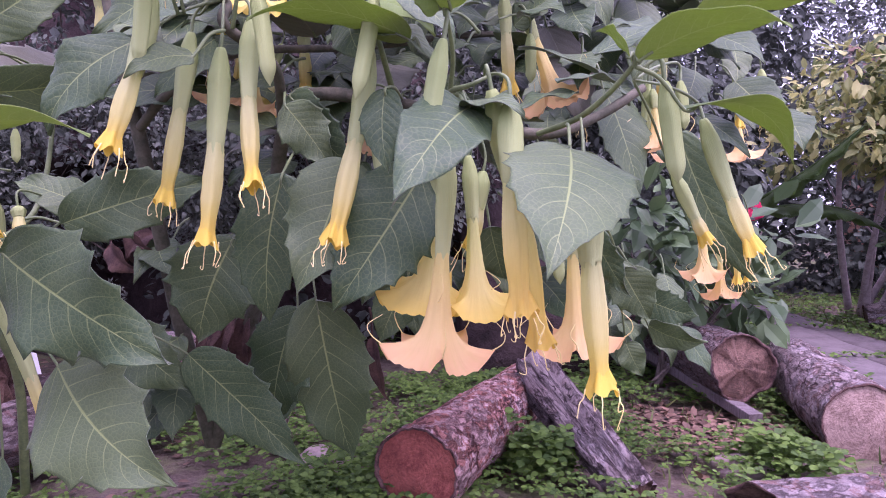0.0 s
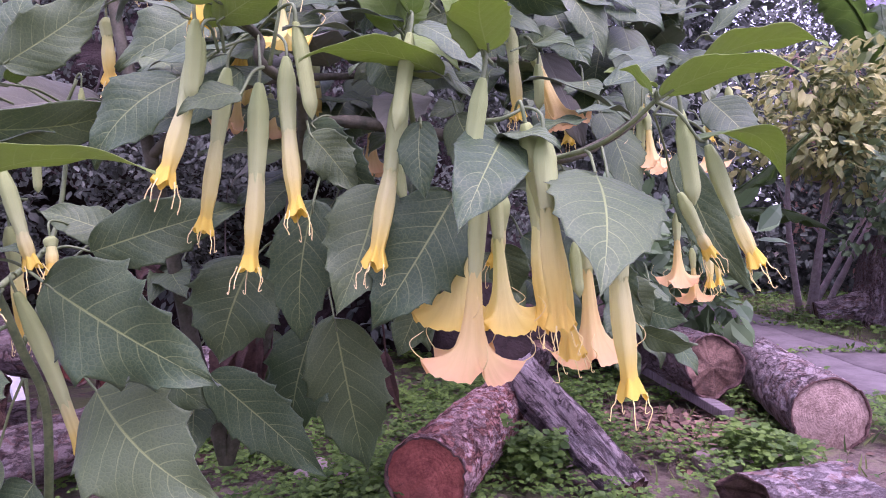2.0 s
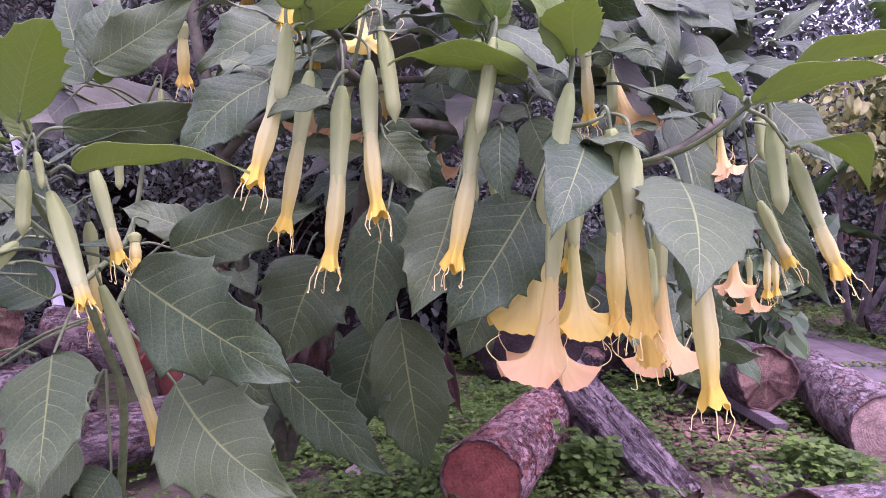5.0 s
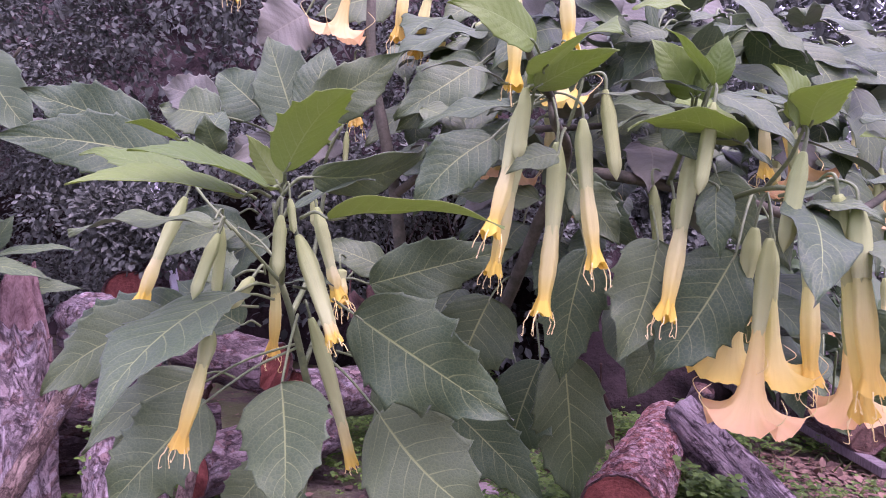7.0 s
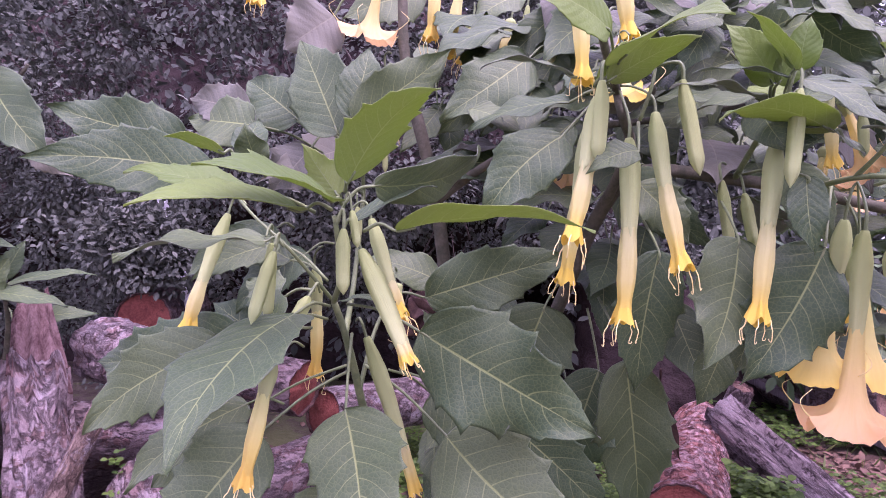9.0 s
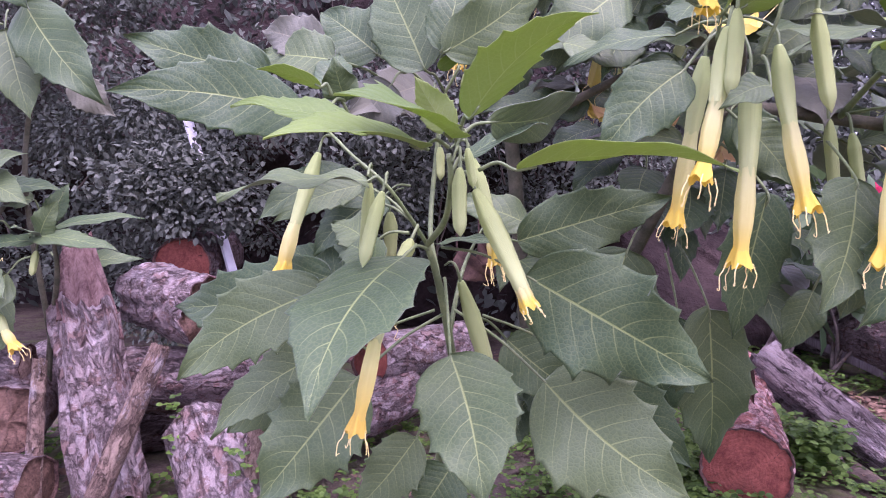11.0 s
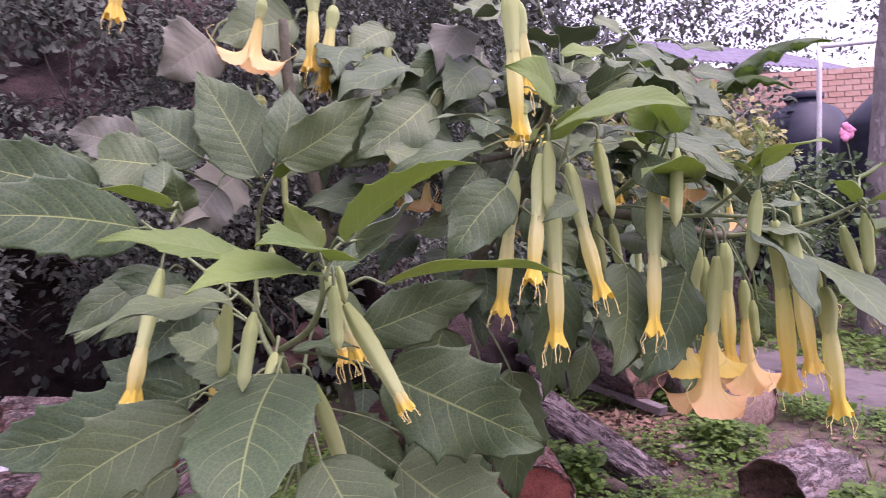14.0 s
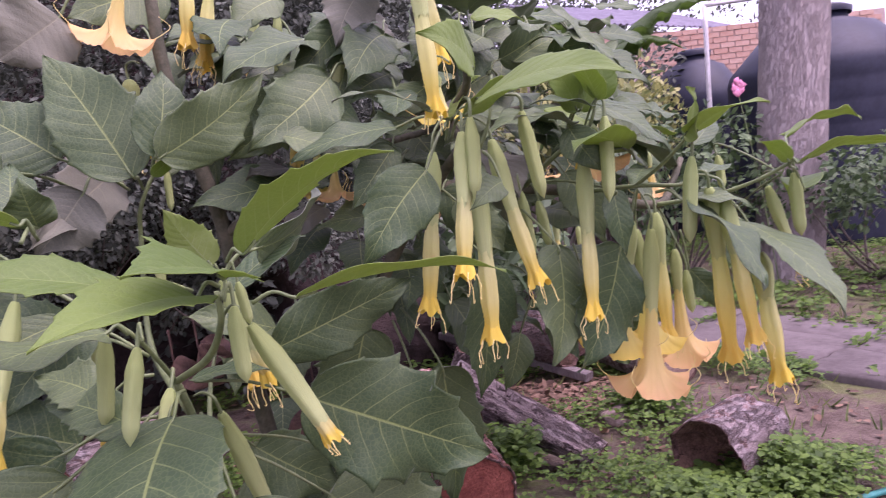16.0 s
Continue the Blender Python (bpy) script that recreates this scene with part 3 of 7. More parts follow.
                    for loop, (p, q) in zip(f.loops, ((j, k), (j + 1, k), (j + 1, k + 1), (j, k + 1))):
                        loop[lay].uv = (p / sides, q / m)
            tip_points = [rings[-1][round(((2 * math.pi * n5 - ph) / 5 % (2 * math.pi)) / (2 * math.pi) * sides) % sides].co.copy() for n5 in range(5)]
            mouth, tail_r, tail = None, 0, 0.05
        ob = part("flower", bm, (M_GOLD if gold else M_OPEN) if kind == "open" else (M_GOLD if gold else M_TUBE), shrub, "", base)
        # calyx with split points
        bm = bmesh.new()
        n = int(54 * calyx)
        sub = path[:n + 1]

        def rc(i, m):
            v = i / m
            return c * (0.4 + 0.68 * min(1, v / 0.3) ** 0.7) * (1.0 - 0.28 * max(0, v - 0.5) / 0.5)

        rings = loft(bm, sub, rc, 15, 0, False, lambda i, m, w: ribs(w + ph, 5, 0.12) * (1 + 0.05 * noise.noise(Vector((math.cos(w) * 2, math.sin(w) * 2, i * 0.3 + ph)))), (0.0, 1.0))
        for k, vert in enumerate(rings[-1]):
            vert.co += ax * (0.016 * size * max(0, math.cos(5 * 2 * math.pi * k / 15 + ph)) - 0.006)
        bm.faces.new(rings[0][::-1])
        part("calyx", bm, M_CALYX, ob, "pale green calyx", base)
        if kind == "tube":
            lines = tail_lines(mouth, ax, s, tail_r, tail * rng.uniform(0.7, 1.05), 5, rng)
        else:
            lines = []
            for p in tip_points:
                d = (p - tip) - ax * (p - tip).dot(ax)
                d.normalize()
                lines.append([p - d * 0.008 + ax * 0.004, p + d * 0.012 - ax * 0.012, p + d * 0.018 - ax * 0.030 + s * rng.uniform(-0.01, 0.01), p + d * rng.uniform(-0.005, 0.012) - ax * 0.046])
        for line in lines:
            bm = bmesh.new()
            tube(bm, line, 0.0011, 0.0005, 5, 4)
            part("petal_tail", bm, M_THREAD, ob, "", line[0])
    if stalk is not None:
        bm = bmesh.new()
        up = base - ax * 0.03
        tube(bm, [stalk, (Vector(stalk) + up) / 2 + Vector((0, 0, 0.008)), up, base + ax * 0.01], 0.0020, 0.0038 * size, 7, 5)
        part("flower_stalk", bm, M_STEM, ob, "", base)
    return ob


def branch(shrub, points, r0, r1, woody=True):
    bm = bmesh.new()
    tube(bm, points, r0, r1, 10, 6, 0, 0.12)
    return part("branch" if woody else "stem", bm, M_WOODY if woody else M_STEM, shrub, "", points[0])


# ---------------------------------------------------------------- logs
def log(name, p0, p1, r0, r1, bark, cut, label, seed=0, rough=0.05, flakes=0.0, sides=56, steps=44, group="", split=False, oval=1.0, parent=None, broken=0.007, hollow=0.0):
    """A felled log: a knobbly bark mantle and two sawn ends."""
    p0, p1 = Vector(p0), Vector(p1)
    s, t, a = frame_of(p1 - p0)
    ln = (p1 - p0).length
    ob = thing(name, p0, label, "log", group) if parent is None else parent
    bm = bmesh.new()
    rings = []
    sd = Vector((seed * 3.7, seed * 1.3, seed * 2.1))
    for i in range(steps + 1):
        v = i / steps
        ring = []
        for k in range(sides):
            w = 2 * math.pi * k / sides - math.pi / 2
            d = s * math.cos(w) + t * math.sin(w) * oval
            r = r0 + (r1 - r0) * v
            q = Vector((math.cos(w) * r, math.sin(w) * r, v * ln)) + sd
            cw, sw, along = math.cos(w), math.sin(w), v * ln + seed * 1.7
            z = rough * r * (1.0 * noise.noise(Vector((cw * 1.3 + seed, sw * 1.3, along * 1.6))) + 0.45 * noise.noise(Vector((cw * 3.5, sw * 3.5 + seed, along * 4))))
            if flakes:
                dist, _ = noise.voronoi(Vector((q.x, q.y, q.z * 0.6)) * 32)
                z += flakes * (min(0.5, dist[1] - dist[0]) - 0.15) + flakes * 0.5 * noise.cell(Vector((q.x, q.y, q.z * 0.6)) * 18)
            else:
                z += rough * 0.8 * r * (abs(noise.noise(Vector((cw * 4.5, sw * 4.5, along * 1.2 + seed)))) * 1.6 - 0.4) + 0.03 * r * noise.noise(Vector((cw * 11, sw * 11, along * 22)))
            rag = broken * (0.6 + 1.3 * noise.noise(Vector((cw * 1.6 + seed, sw * 1.6, 1))) + 0.3 * noise.noise(Vector((cw * 4, sw * 4 + seed, 2))))
            reach = 0.06 + 4 * broken
            shift = rag * (max(0, 1 - v * ln / reach) - max(0, 1 - (1 - v) * ln / reach))
            ring.append(bm.verts.new(p0 + a * (v * ln + shift) + d * (r + z)))
        rings.append(ring)
    lay = bm.loops.layers.uv.verify()
    girth = 2 * math.pi * max(r0, r1)
    for i in range(steps):
        for k in range(sides):
            f = bm.faces.new((rings[i][k], rings[i][(k + 1) % sides], rings[i + 1][(k + 1) % sides], rings[i + 1][k]))
            for loop, (x, y) in zip(f.loops, ((k, i), (k + 1, i), (k + 1, i + 1), (k, i + 1))):
                loop[lay].uv = (seed * 1.37 + girth * x / sides, seed * 0.71 + ln * y / steps)
    ends = []
    for ring, d, r in ((rings[0], -1, r0), (rings[-1], 1, r1)):
        c = sum((v.co for v in ring), Vector()) / sides
        thin = [0.035 + 0.03 * abs(noise.noise(v.co * 25 + sd)) + 0.03 * abs(noise.noise(v.co * 7 + sd)) for v in ring]
        rim = [bm.verts.new(c + (v.co - c) * (1 - q) - a * d * 0.003 * noise.noise(v.co * 40)) for v, q in zip(ring, thin)]
        inn = [bm.verts.new(c + (v.co - c) * (0.97 - q) - a * d * (0.012 + 0.3 * broken)) for v, q in zip(ring, thin)]
        for x, y in ((ring, rim), (rim, inn)):
            for k in range(sides):
                vs = (x[k], x[(k + 1) % sides], y[(k + 1) % sides], y[k])
                bm.faces.new(vs if d > 0 else vs[::-1]).material_index = 1
        ends.append((c, [v.co.copy() for v in inn], d, r))
    part("bark", bm, [bark, M_RIM], ob, "", p0)
    for c, rim, d, r in ends:
        bm = bmesh.new()
        rot = Matrix((s, t, a)).transposed().to_4x4()
        rows = []
        for f in (1.02, 0.88, 0.74, 0.6, 0.46, 0.32, 0.18):
            rows.append([bm.verts.new(rot.inverted() @ ((p - c) * f) + Vector((0, 0, d * (0.004 + (0.0022 + 0.25 * broken) * noise.noise((c + (p - c) * f) * 30 + sd) - 0.6 * (broken - 0.007) * (1 - f) - hollow * min(1.0, (1.02 - f) * 3))))) for p in rim])
        mid = bm.verts.new((0, 0, d * (0.004 - hollow)))
        for x, y in zip(rows, rows[1:]):
            for k in range(sides):
                vs = (x[k], x[(k + 1) % sides], y[(k + 1) % sides], y[k])
                bm.faces.new(vs if d > 0 else vs[::-1])
        for k in range(sides):
            vs = (rows[-1][k], rows[-1][(k + 1) % sides], mid)
            bm.faces.new(vs if d > 0 else vs[::-1])
        for f in bm.faces:
            f.smooth = True
        face = new("cut_face", to_mesh("cut_face", bm, cut))
        face.parent = ob
        face.matrix_basis = Matrix.Translation(c - ORIGIN[ob]) @ rot
        ORIGIN[face] = c
    return ob


# ---------------------------------------------------------------- scattered stuff
OVAL = np.array([(0, 0, 0), (-0.30, 0.32, 0.05), (0, 0.36, 0), (0.30, 0.32, 0.05), (-0.27, 0.68, 0.06), (0, 0.72, 0.01), (0.27, 0.68, 0.06), (0, 1.0, -0.04)])
OVAL_F = [(0, 2, 1), (0, 3, 2), (1, 2, 5, 4), (2, 3, 6, 5), (4, 5, 7), (5, 6, 7)]
BLADE = np.array([(-0.03, 0, 0), (0.03, 0, 0), (0.025, 0.5, 0.03), (-0.025, 0.5, 0.03), (0, 1.0, 0.15)])
BLADE_F = [(0, 1, 2, 3), (3, 2, 4)]


def scatter(name, centres, ahead, up, size, material, shape=OVAL, faces=OVAL_F, parent=None, label="", category="", kind="stuff", wide=1.0):
    """Many small leaves in one mesh: each at a centre, pointing ahead, its face towards up."""
    c, y, z = np.asarray(centres, float), np.asarray(ahead, float), np.asarray(up, float)
    y /= np.linalg.norm(y, axis=1)[:, None] + 1e-9
    x = np.cross(y, z)
    x /= np.linalg.norm(x, axis=1)[:, None] + 1e-9
    z = np.cross(x, y)
    sz = np.asarray(size, float)[:, None, None]
    k = len(shape)
    v = c[:, None, :] + sz * (shape[None, :, 0:1] * wide * x[:, None, :] + shape[None, :, 1:2] * y[:, None, :] + shape[None, :, 2:3] * z[:, None, :])
    n = len(c)
    fs = [tuple(int(q) + i * k for q in f) for i in range(n) for f in faces]
    me = bpy.data.meshes.new(name)
    origin = ORIGIN[parent] if parent else Vector((0, 0, 0))
    me.from_pydata((v.reshape(-1, 3) - np.array(origin)).tolist(), [], fs)
    me.materials.append(material)
    ob = new(name, me)
    if parent:
        ob.parent = parent
    ORIGIN[ob] = origin
    return tagged(ob, label, category, "", kind)


def rand_dirs(rng, n, flat=1.0):
    d = rng.normal(size=(n, 3))
    d[:, 2] *= flat
    return d / np.linalg.norm(d, axis=1)[:, None]


# ---------------------------------------------------------------- ground and path
def ground_height(x, y):
    mound = 0.07 * math.exp(-((x - 0.02) ** 2 + (y - 1.95) ** 2) / 0.12)
    return mound + 0.03 * noise.noise(Vector((x * 0.9, y * 0.9, 0))) + 0.012 * noise.noise(Vector((x * 4, y * 4, 3)))


def build_ground():
    bm = bmesh.new()
    xs = [-60, -30, -15, -8] + [-5 + 0.12 * i for i in range(108)] + [9, 12, 18, 30, 60]
    ys = [-60, -25, -8, -3] + [-1 + 0.12 * i for i in range(84)] + [10, 13, 18, 30, 60]
    grid = [[bm.verts.new((x, y, ground_height(x, y) if abs(x) < 8 and -2 < y < 9.2 else 0)) for x in xs] for y in ys]
    for j in range(len(ys) - 1):
        for i in range(len(xs) - 1):
            bm.faces.new((grid[j][i], grid[j][i + 1], grid[j + 1][i + 1], grid[j + 1][i]))
    return tagged(part("ground", bm, M_SOIL), "bare brown garden soil patched with moss and weeds", "ground", "", "structure")


ground = build_ground()


def slab(outline, z, thick, rng):
    """A worn slab with a rounded edge over an outline."""
    bm = bmesh.new()
    c = Vector((sum(p[0] for p in outline) / len(outline), sum(p[1] for p in outline) / len(outline), 0))
    rows = []
    for f, h in ((1.0, -thick), (1.0, -0.012), (0.97, 0.0), (0.6, 0.004), (0.25, 0.003)):
        rows.append([bm.verts.new(c + (Vector((p[0], p[1], 0)) - c) * f + Vector((0, 0, z + h + (0.005 * noise.noise(Vector((p[0] * 5 * f, p[1] * 5, f))) if f < 1 else 0)))) for p in outline])
    n = len(outline)
    for a, b in zip(rows, rows[1:]):
        for k in range(n):
            bm.faces.new((a[k], a[(k + 1) % n], b[(k + 1) % n], b[k]))
    bm.faces.new(rows[-1])
    return bm


path_thing = thing("pavement", (2.7, 3.5, 0), "worn grey-violet concrete and flagstone garden path", "path", "", "structure")
rng = random.Random(4)
edge_y = [-1.2]
while edge_y[-1] < 7.6:
    edge_y.append(edge_y[-1] + rng.uniform(1.0, 1.6))
for y0, y1 in zip(edge_y, edge_y[1:]):
    cut = rng.uniform(0.35, 0.65)
    for f0, f1 in ((0.0, cut), (cut, 1.0)):
        pts = []
        for f, y in ((f0, y0), (f1, y0), (f1, y1), (f0, y1)):
            left = 2.18 + 0.45 * max(0, (y - 4.0) / 3.2) + 0.03 * noise.noise(Vector((y * 2, 1, 0)))
            right = 3.28 + 0.06 * noise.noise(Vector((y * 2, 5, 0)))
            pts.append(Vector((left + (right - left) * f, y, 0)))
        cc = sum(pts, Vector()) / 4
        pts = [cc + (p - cc) * 0.99 for p in pts]
        ring = []
        for a, b in zip(pts, pts[1:] + pts[:1]):
            for k in range(5):
                q = a.lerp(b, k / 5)
                ring.append(q + Vector((noise.noise(q * 6), noise.noise(q * 6 + Vector((9, 0, 0))), 0)) * 0.055)
        part("paving_slab", slab(ring, 0.035 + rng.uniform(-0.008, 0.008), 0.08, rng), M_PAVING, path_thing, "", cc)

# ---------------------------------------------------------------- felled logs by the path
log("log", (-0.042, 1.765, 0.205), (0.43, 3.05, 0.150), 0.120, 0.116, M_BARK_PINK, M_CUT_RED, "felled log with scaly pinkish bark and red sawn end", 1, 0.05, 0.010, 84, 90, "felled logs")
log("log", (1.36, 3.00, 0.235), (1.22, 4.20, 0.20), 0.150, 0.165, M_BARK_DARK, M_CUT_DARK, "thick grey-barked log with a weathered broken end", 2, 0.08, 0.008, 70, 60, "felled logs", broken=0.05)
log("log", (1.59, 2.50, 0.150), (1.80, 3.55, 0.150), 0.150, 0.145, M_BARK_GREY, M_CUT_TAN, "grey-violet felled log with pale tan sawn end", 3, 0.06, 0.008, 70, 60, "felled logs")
log("log", (0.80, 1.665, 0.105), (1.20, 1.745, 0.115), 0.140, 0.128, M_BARK_PEEL, M_CUT_DARK, "short hollow grey log with peeling bark and rotten brown inside", 4, 0.11, 0.006, 70, 50, "felled logs", False, 0.95, broken=0.04, hollow=0.10)
log("fallen_branch", (0.61, 1.98, 0.06), (0.36, 2.62, 0.30), 0.068, 0.080, M_BARK_GROOVE, M_CUT_DARK, "long fissured grey branch leaning on the log", 5, 0.42, 0.0, 48, 70)
log("fallen_branch", (0.36, 2.78, 0.03), (0.47, 2.66, 0.42), 0.055, 0.045, M_BARK_DARK, M_CUT_DARK, "broken dark branch stub standing in the weeds", 6, 0.22, 0.0, 30, 30)
log("log", (3.58, 5.88, 0.10), (4.05, 5.70, 0.20), 0.10, 0.15, M_BARK_GREY, M_CUT_DARK, "grey root limb lying at the stump", 7, 0.10, 0.008, 40, 24, "felled logs")
log("tree_stump", (4.30, 5.75, -0.05), (4.32, 5.78, 0.80), 0.45, 0.30, M_BARK_DARK, M_CUT_RED, "broad sawn tree stump with dark bark and red top", 8, 0.16, 0.012, 64, 40)


def plank(p0, p1, w, h, label):
    p0, p1 = Vector(p0), Vector(p1)
    s, t, a = frame_of(p1 - p0)
    bm = bmesh.new()
    rows = []
    for i in range(13):
        p = p0.lerp(p1, i / 12)
        k = 1 + 0.06 * noise.noise(p * 9)
        rows.append([bm.verts.new(p + s * x * w * k + t * y * h) for x, y in ((-0.5, -0.42), (-0.47, -0.5), (0.47, -0.5), (0.5, -0.42), (0.5, 0.42), (0.47, 0.5), (-0.47, 0.5), (-0.5, 0.42))])
    for a1, b1 in zip(rows, rows[1:]):
        for k in range(8):
            bm.faces.new((a1[k], a1[(k + 1) % 8], b1[(k + 1) % 8], b1[k]))
    bm.faces.new(rows[0][::-1]), bm.faces.new(rows[-1])
    ob = part("plank", bm, M_PLANK, None, "", p0, False)
    return tagged(ob, label, "plank")


plank((1.36, 2.90, 0.045), (1.05, 4.0, 0.20), 0.07, 0.045, "narrow weathered grey plank lying among weeds")


def stone(at, r, label, seed):
    bm = bmesh.new()
    bmesh.ops.create_icosphere(bm, subdivisions=3, radius=1.0)
    for v in bm.verts:
        d = 1 + 0.35 * noise.noise(v.co * 1.2 + Vector((seed, 0, 0))) + 0.12 * noise.noise(v.co * 4 + Vector((seed, 3, 0)))
        v.co = Vector((v.co.x * r[0], v.co.y * r[1], v.co.z * r[2])) * d + Vector(at)
    ob = part("stone", bm, M_STONE, None, "", at)
    return tagged(ob, label, "stone", "garden stones")


stone((1.08, 2.36, 0.03), (0.12, 0.07, 0.045), "flat pinkish fieldstone half sunk in weeds", 1)
stone((-0.42, 2.32, 0.03), (0.08, 0.06, 0.05), "rounded brown fieldstone among clover", 2)
stone((-0.30, 2.25, 0.03), (0.06, 0.05, 0.05), "small rounded brown stone among clover", 3)
stone((2.05, 1.55, 0.02), (0.035, 0.03, 0.02), "small pale pebble on bare soil", 4)
stone((1.55, 3.55, 0.04), (0.10, 0.08, 0.05), "flat grey fieldstone beside the path", 5)

bm = bmesh.new()
tube(bm, [(0.440, 1.062, 0.020), (0.759, 1.266, 0.020), (0.892, 1.268, 0.020), (1.058, 1.271, 0.020), (1.230, 1.240, 0.020), (1.588, 1.144, 0.050)], 0.011, 0.011, 10, 8)
tagged(part("garden_hose", bm, M_HOSE, None, "", (1.1, 1.28, 0.02)), "teal rubber garden hose lying on bare soil", "hose")

# ---------------------------------------------------------------- woodpile
PILE = "stacked logs of the woodpile"
trunk = log("log", (-2.06, 2.06, 0.64), (-1.83, 1.80, -0.03), 0.088, 0.10, M_BARK_GREY, M_CUT_DARK, "tall grey split trunk with splintered red top leaning on logs", 11, 0.34, 0.0, 56, 80, PILE, broken=0.10)
log("log", (-2.12, 2.145, 0.80), (-2.01, 2.00, 0.50), 0.044, 0.076, M_SPLIT, M_SPLIT, "", 27, 0.55, 0.0, 40, 30, PILE, parent=trunk, broken=0.05)
log("log", (-1.71, 1.85, 0.517), (-1.85, 1.59, 0.0), 0.029, 0.033, M_STICK, M_CUT_TAN, "brown barked stick propped upright against logs", 12, 0.08, 0.0, 28, 30, PILE)
log("log", (-1.97, 2.30, 0.59), (-1.62, 2.05, 0.575), 0.118, 0.118, M_BARK_GREY, M_CUT_DARK, "short thick grey log atop the woodpile with a broken end", 13, 0.18, 0.009, 64, 56, PILE, broken=0.028)
log("log", (-1.97, 2.60, 0.66), (-2.0, 3.1, 0.68), 0.12, 0.12, M_BARK_DARK, M_CUT_RED, "log with a red sawn end in the woodpile", 14, 0.05, 0.006, 48, 24, PILE)
log("log", (-2.19, 1.86, 0.265), (-2.45, 2.5, 0.28), 0.105, 0.11, M_BARK_GREY, M_CUT_DARK, "log with a brown weathered end in the woodpile", 15, 0.12, 0.008, 56, 36, PILE, broken=0.03)
log("log", (-2.60, 1.80, 0.11), (-2.05, 1.78, 0.10), 0.10, 0.095, M_BARK_DARK, M_CUT_DARK, "dark log at the bottom of the woodpile", 16, 0.12, 0.007, 48, 36, PILE)
log("log", (-2.60, 1.95, 0.42), (-2.22, 2.02, 0.40), 0.075, 0.07, M_BARK_GREY, M_CUT_TAN, "thin grey log atop the woodpile", 17, 0.12, 0.006, 48, 30, PILE)
log("log", (-1.42, 1.68, -0.03), (-1.66, 2.02, 0.22), 0.125, 0.125, M_BARK_GREY, M_CUT_DARK, "pale lichened log at the bottom of the woodpile", 18, 0.10, 0.009, 64, 44, PILE, broken=0.03)
log("log", (-1.98, 2.12, 0.33), (-1.42, 2.18, 0.33), 0.105, 0.10, M_BARK_DARK, M_CUT_DARK, "dark fissured log in the middle of the woodpile", 19, 0.16, 0.009, 56, 44, PILE, broken=0.03)
log("log", (-1.62, 2.42, 0.50), (-1.22, 2.30, 0.46), 0.10, 0.10, M_BARK_DARK, M_CUT_RED, "dark log with a reddish end in the woodpile", 20, 0.12, 0.008, 56, 36, PILE)
log("log", (-1.40, 1.98, 0.17), (-1.05, 2.5, 0.2), 0.10, 0.10, M_BARK_DARK, M_CUT_RED, "dark reddish log at the bottom of the woodpile", 21, 0.12, 0.008, 56, 36, PILE)
log("log", (-2.15, 2.25, 0.12), (-1.55, 2.60, 0.12), 0.12, 0.12, M_BARK_DARK, M_CUT_DARK, "dark log beneath the woodpile", 22, 0.10, 0.0, 40, 24, PILE)
log("log", (-1.18, 2.4, 0.34), (-0.80, 2.9, 0.30), 0.10, 0.10, M_BARK_GREY, M_CUT_RED, "grey log at the end of the woodpile", 23, 0.10, 0.008, 48, 30, PILE)
log("fallen_branch", (-2.13, 1.93, 0.45), (-2.06, 1.75, 0.0), 0.022, 0.026, M_STICK, M_CUT_DARK, "thin dark red stick leaning on the logs", 24, 0.15, 0.0, 20, 24)
log("fallen_branch", (-1.42, 1.83, 0.33), (-1.44, 1.75, 0.0), 0.020, 0.024, M_STICK, M_CUT_DARK, "short upright brown stick beside the logs", 25, 0.12, 0.0, 20, 20)
log("fallen_branch", (-1.33, 1.86, 0.32), (-1.36, 1.78, 0.0), 0.022, 0.026, M_STICK, M_CUT_DARK, "short upright reddish stick beside the logs", 26, 0.12, 0.0, 20, 20)

strip = plank((-1.62, 2.68, 0.03), (-2.08, 2.86, 1.43), 0.050, 0.012, "white painted strip leaning in the hedge")
strip.data.materials.clear()
strip.data.materials.append(M_WHITE)
strip.name = "white_strip"
strip["category"] = "strip"

# ---------------------------------------------------------------- hedge and far greenery
rs = np.random.RandomState(5)


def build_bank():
    """A lumpy earth bank behind the hedge, added as its opaque core against sky gaps."""
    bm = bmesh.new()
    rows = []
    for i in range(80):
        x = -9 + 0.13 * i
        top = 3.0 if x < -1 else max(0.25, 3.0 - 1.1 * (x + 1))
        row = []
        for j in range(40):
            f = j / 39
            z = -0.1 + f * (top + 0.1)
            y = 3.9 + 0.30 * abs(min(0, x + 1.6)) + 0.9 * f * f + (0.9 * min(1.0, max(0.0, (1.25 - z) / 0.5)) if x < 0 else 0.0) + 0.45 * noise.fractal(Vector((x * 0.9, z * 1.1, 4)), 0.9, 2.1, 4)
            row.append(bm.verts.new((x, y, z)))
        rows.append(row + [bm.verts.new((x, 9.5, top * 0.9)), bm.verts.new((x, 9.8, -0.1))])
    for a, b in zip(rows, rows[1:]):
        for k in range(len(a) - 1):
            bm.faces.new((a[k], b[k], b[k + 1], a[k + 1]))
    tagged(part("earth_bank", bm, M_BANK), "dark brown earth bank overgrown with roots and shrubs, also the hedge's dark core", "bank", "", "structure")


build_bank()


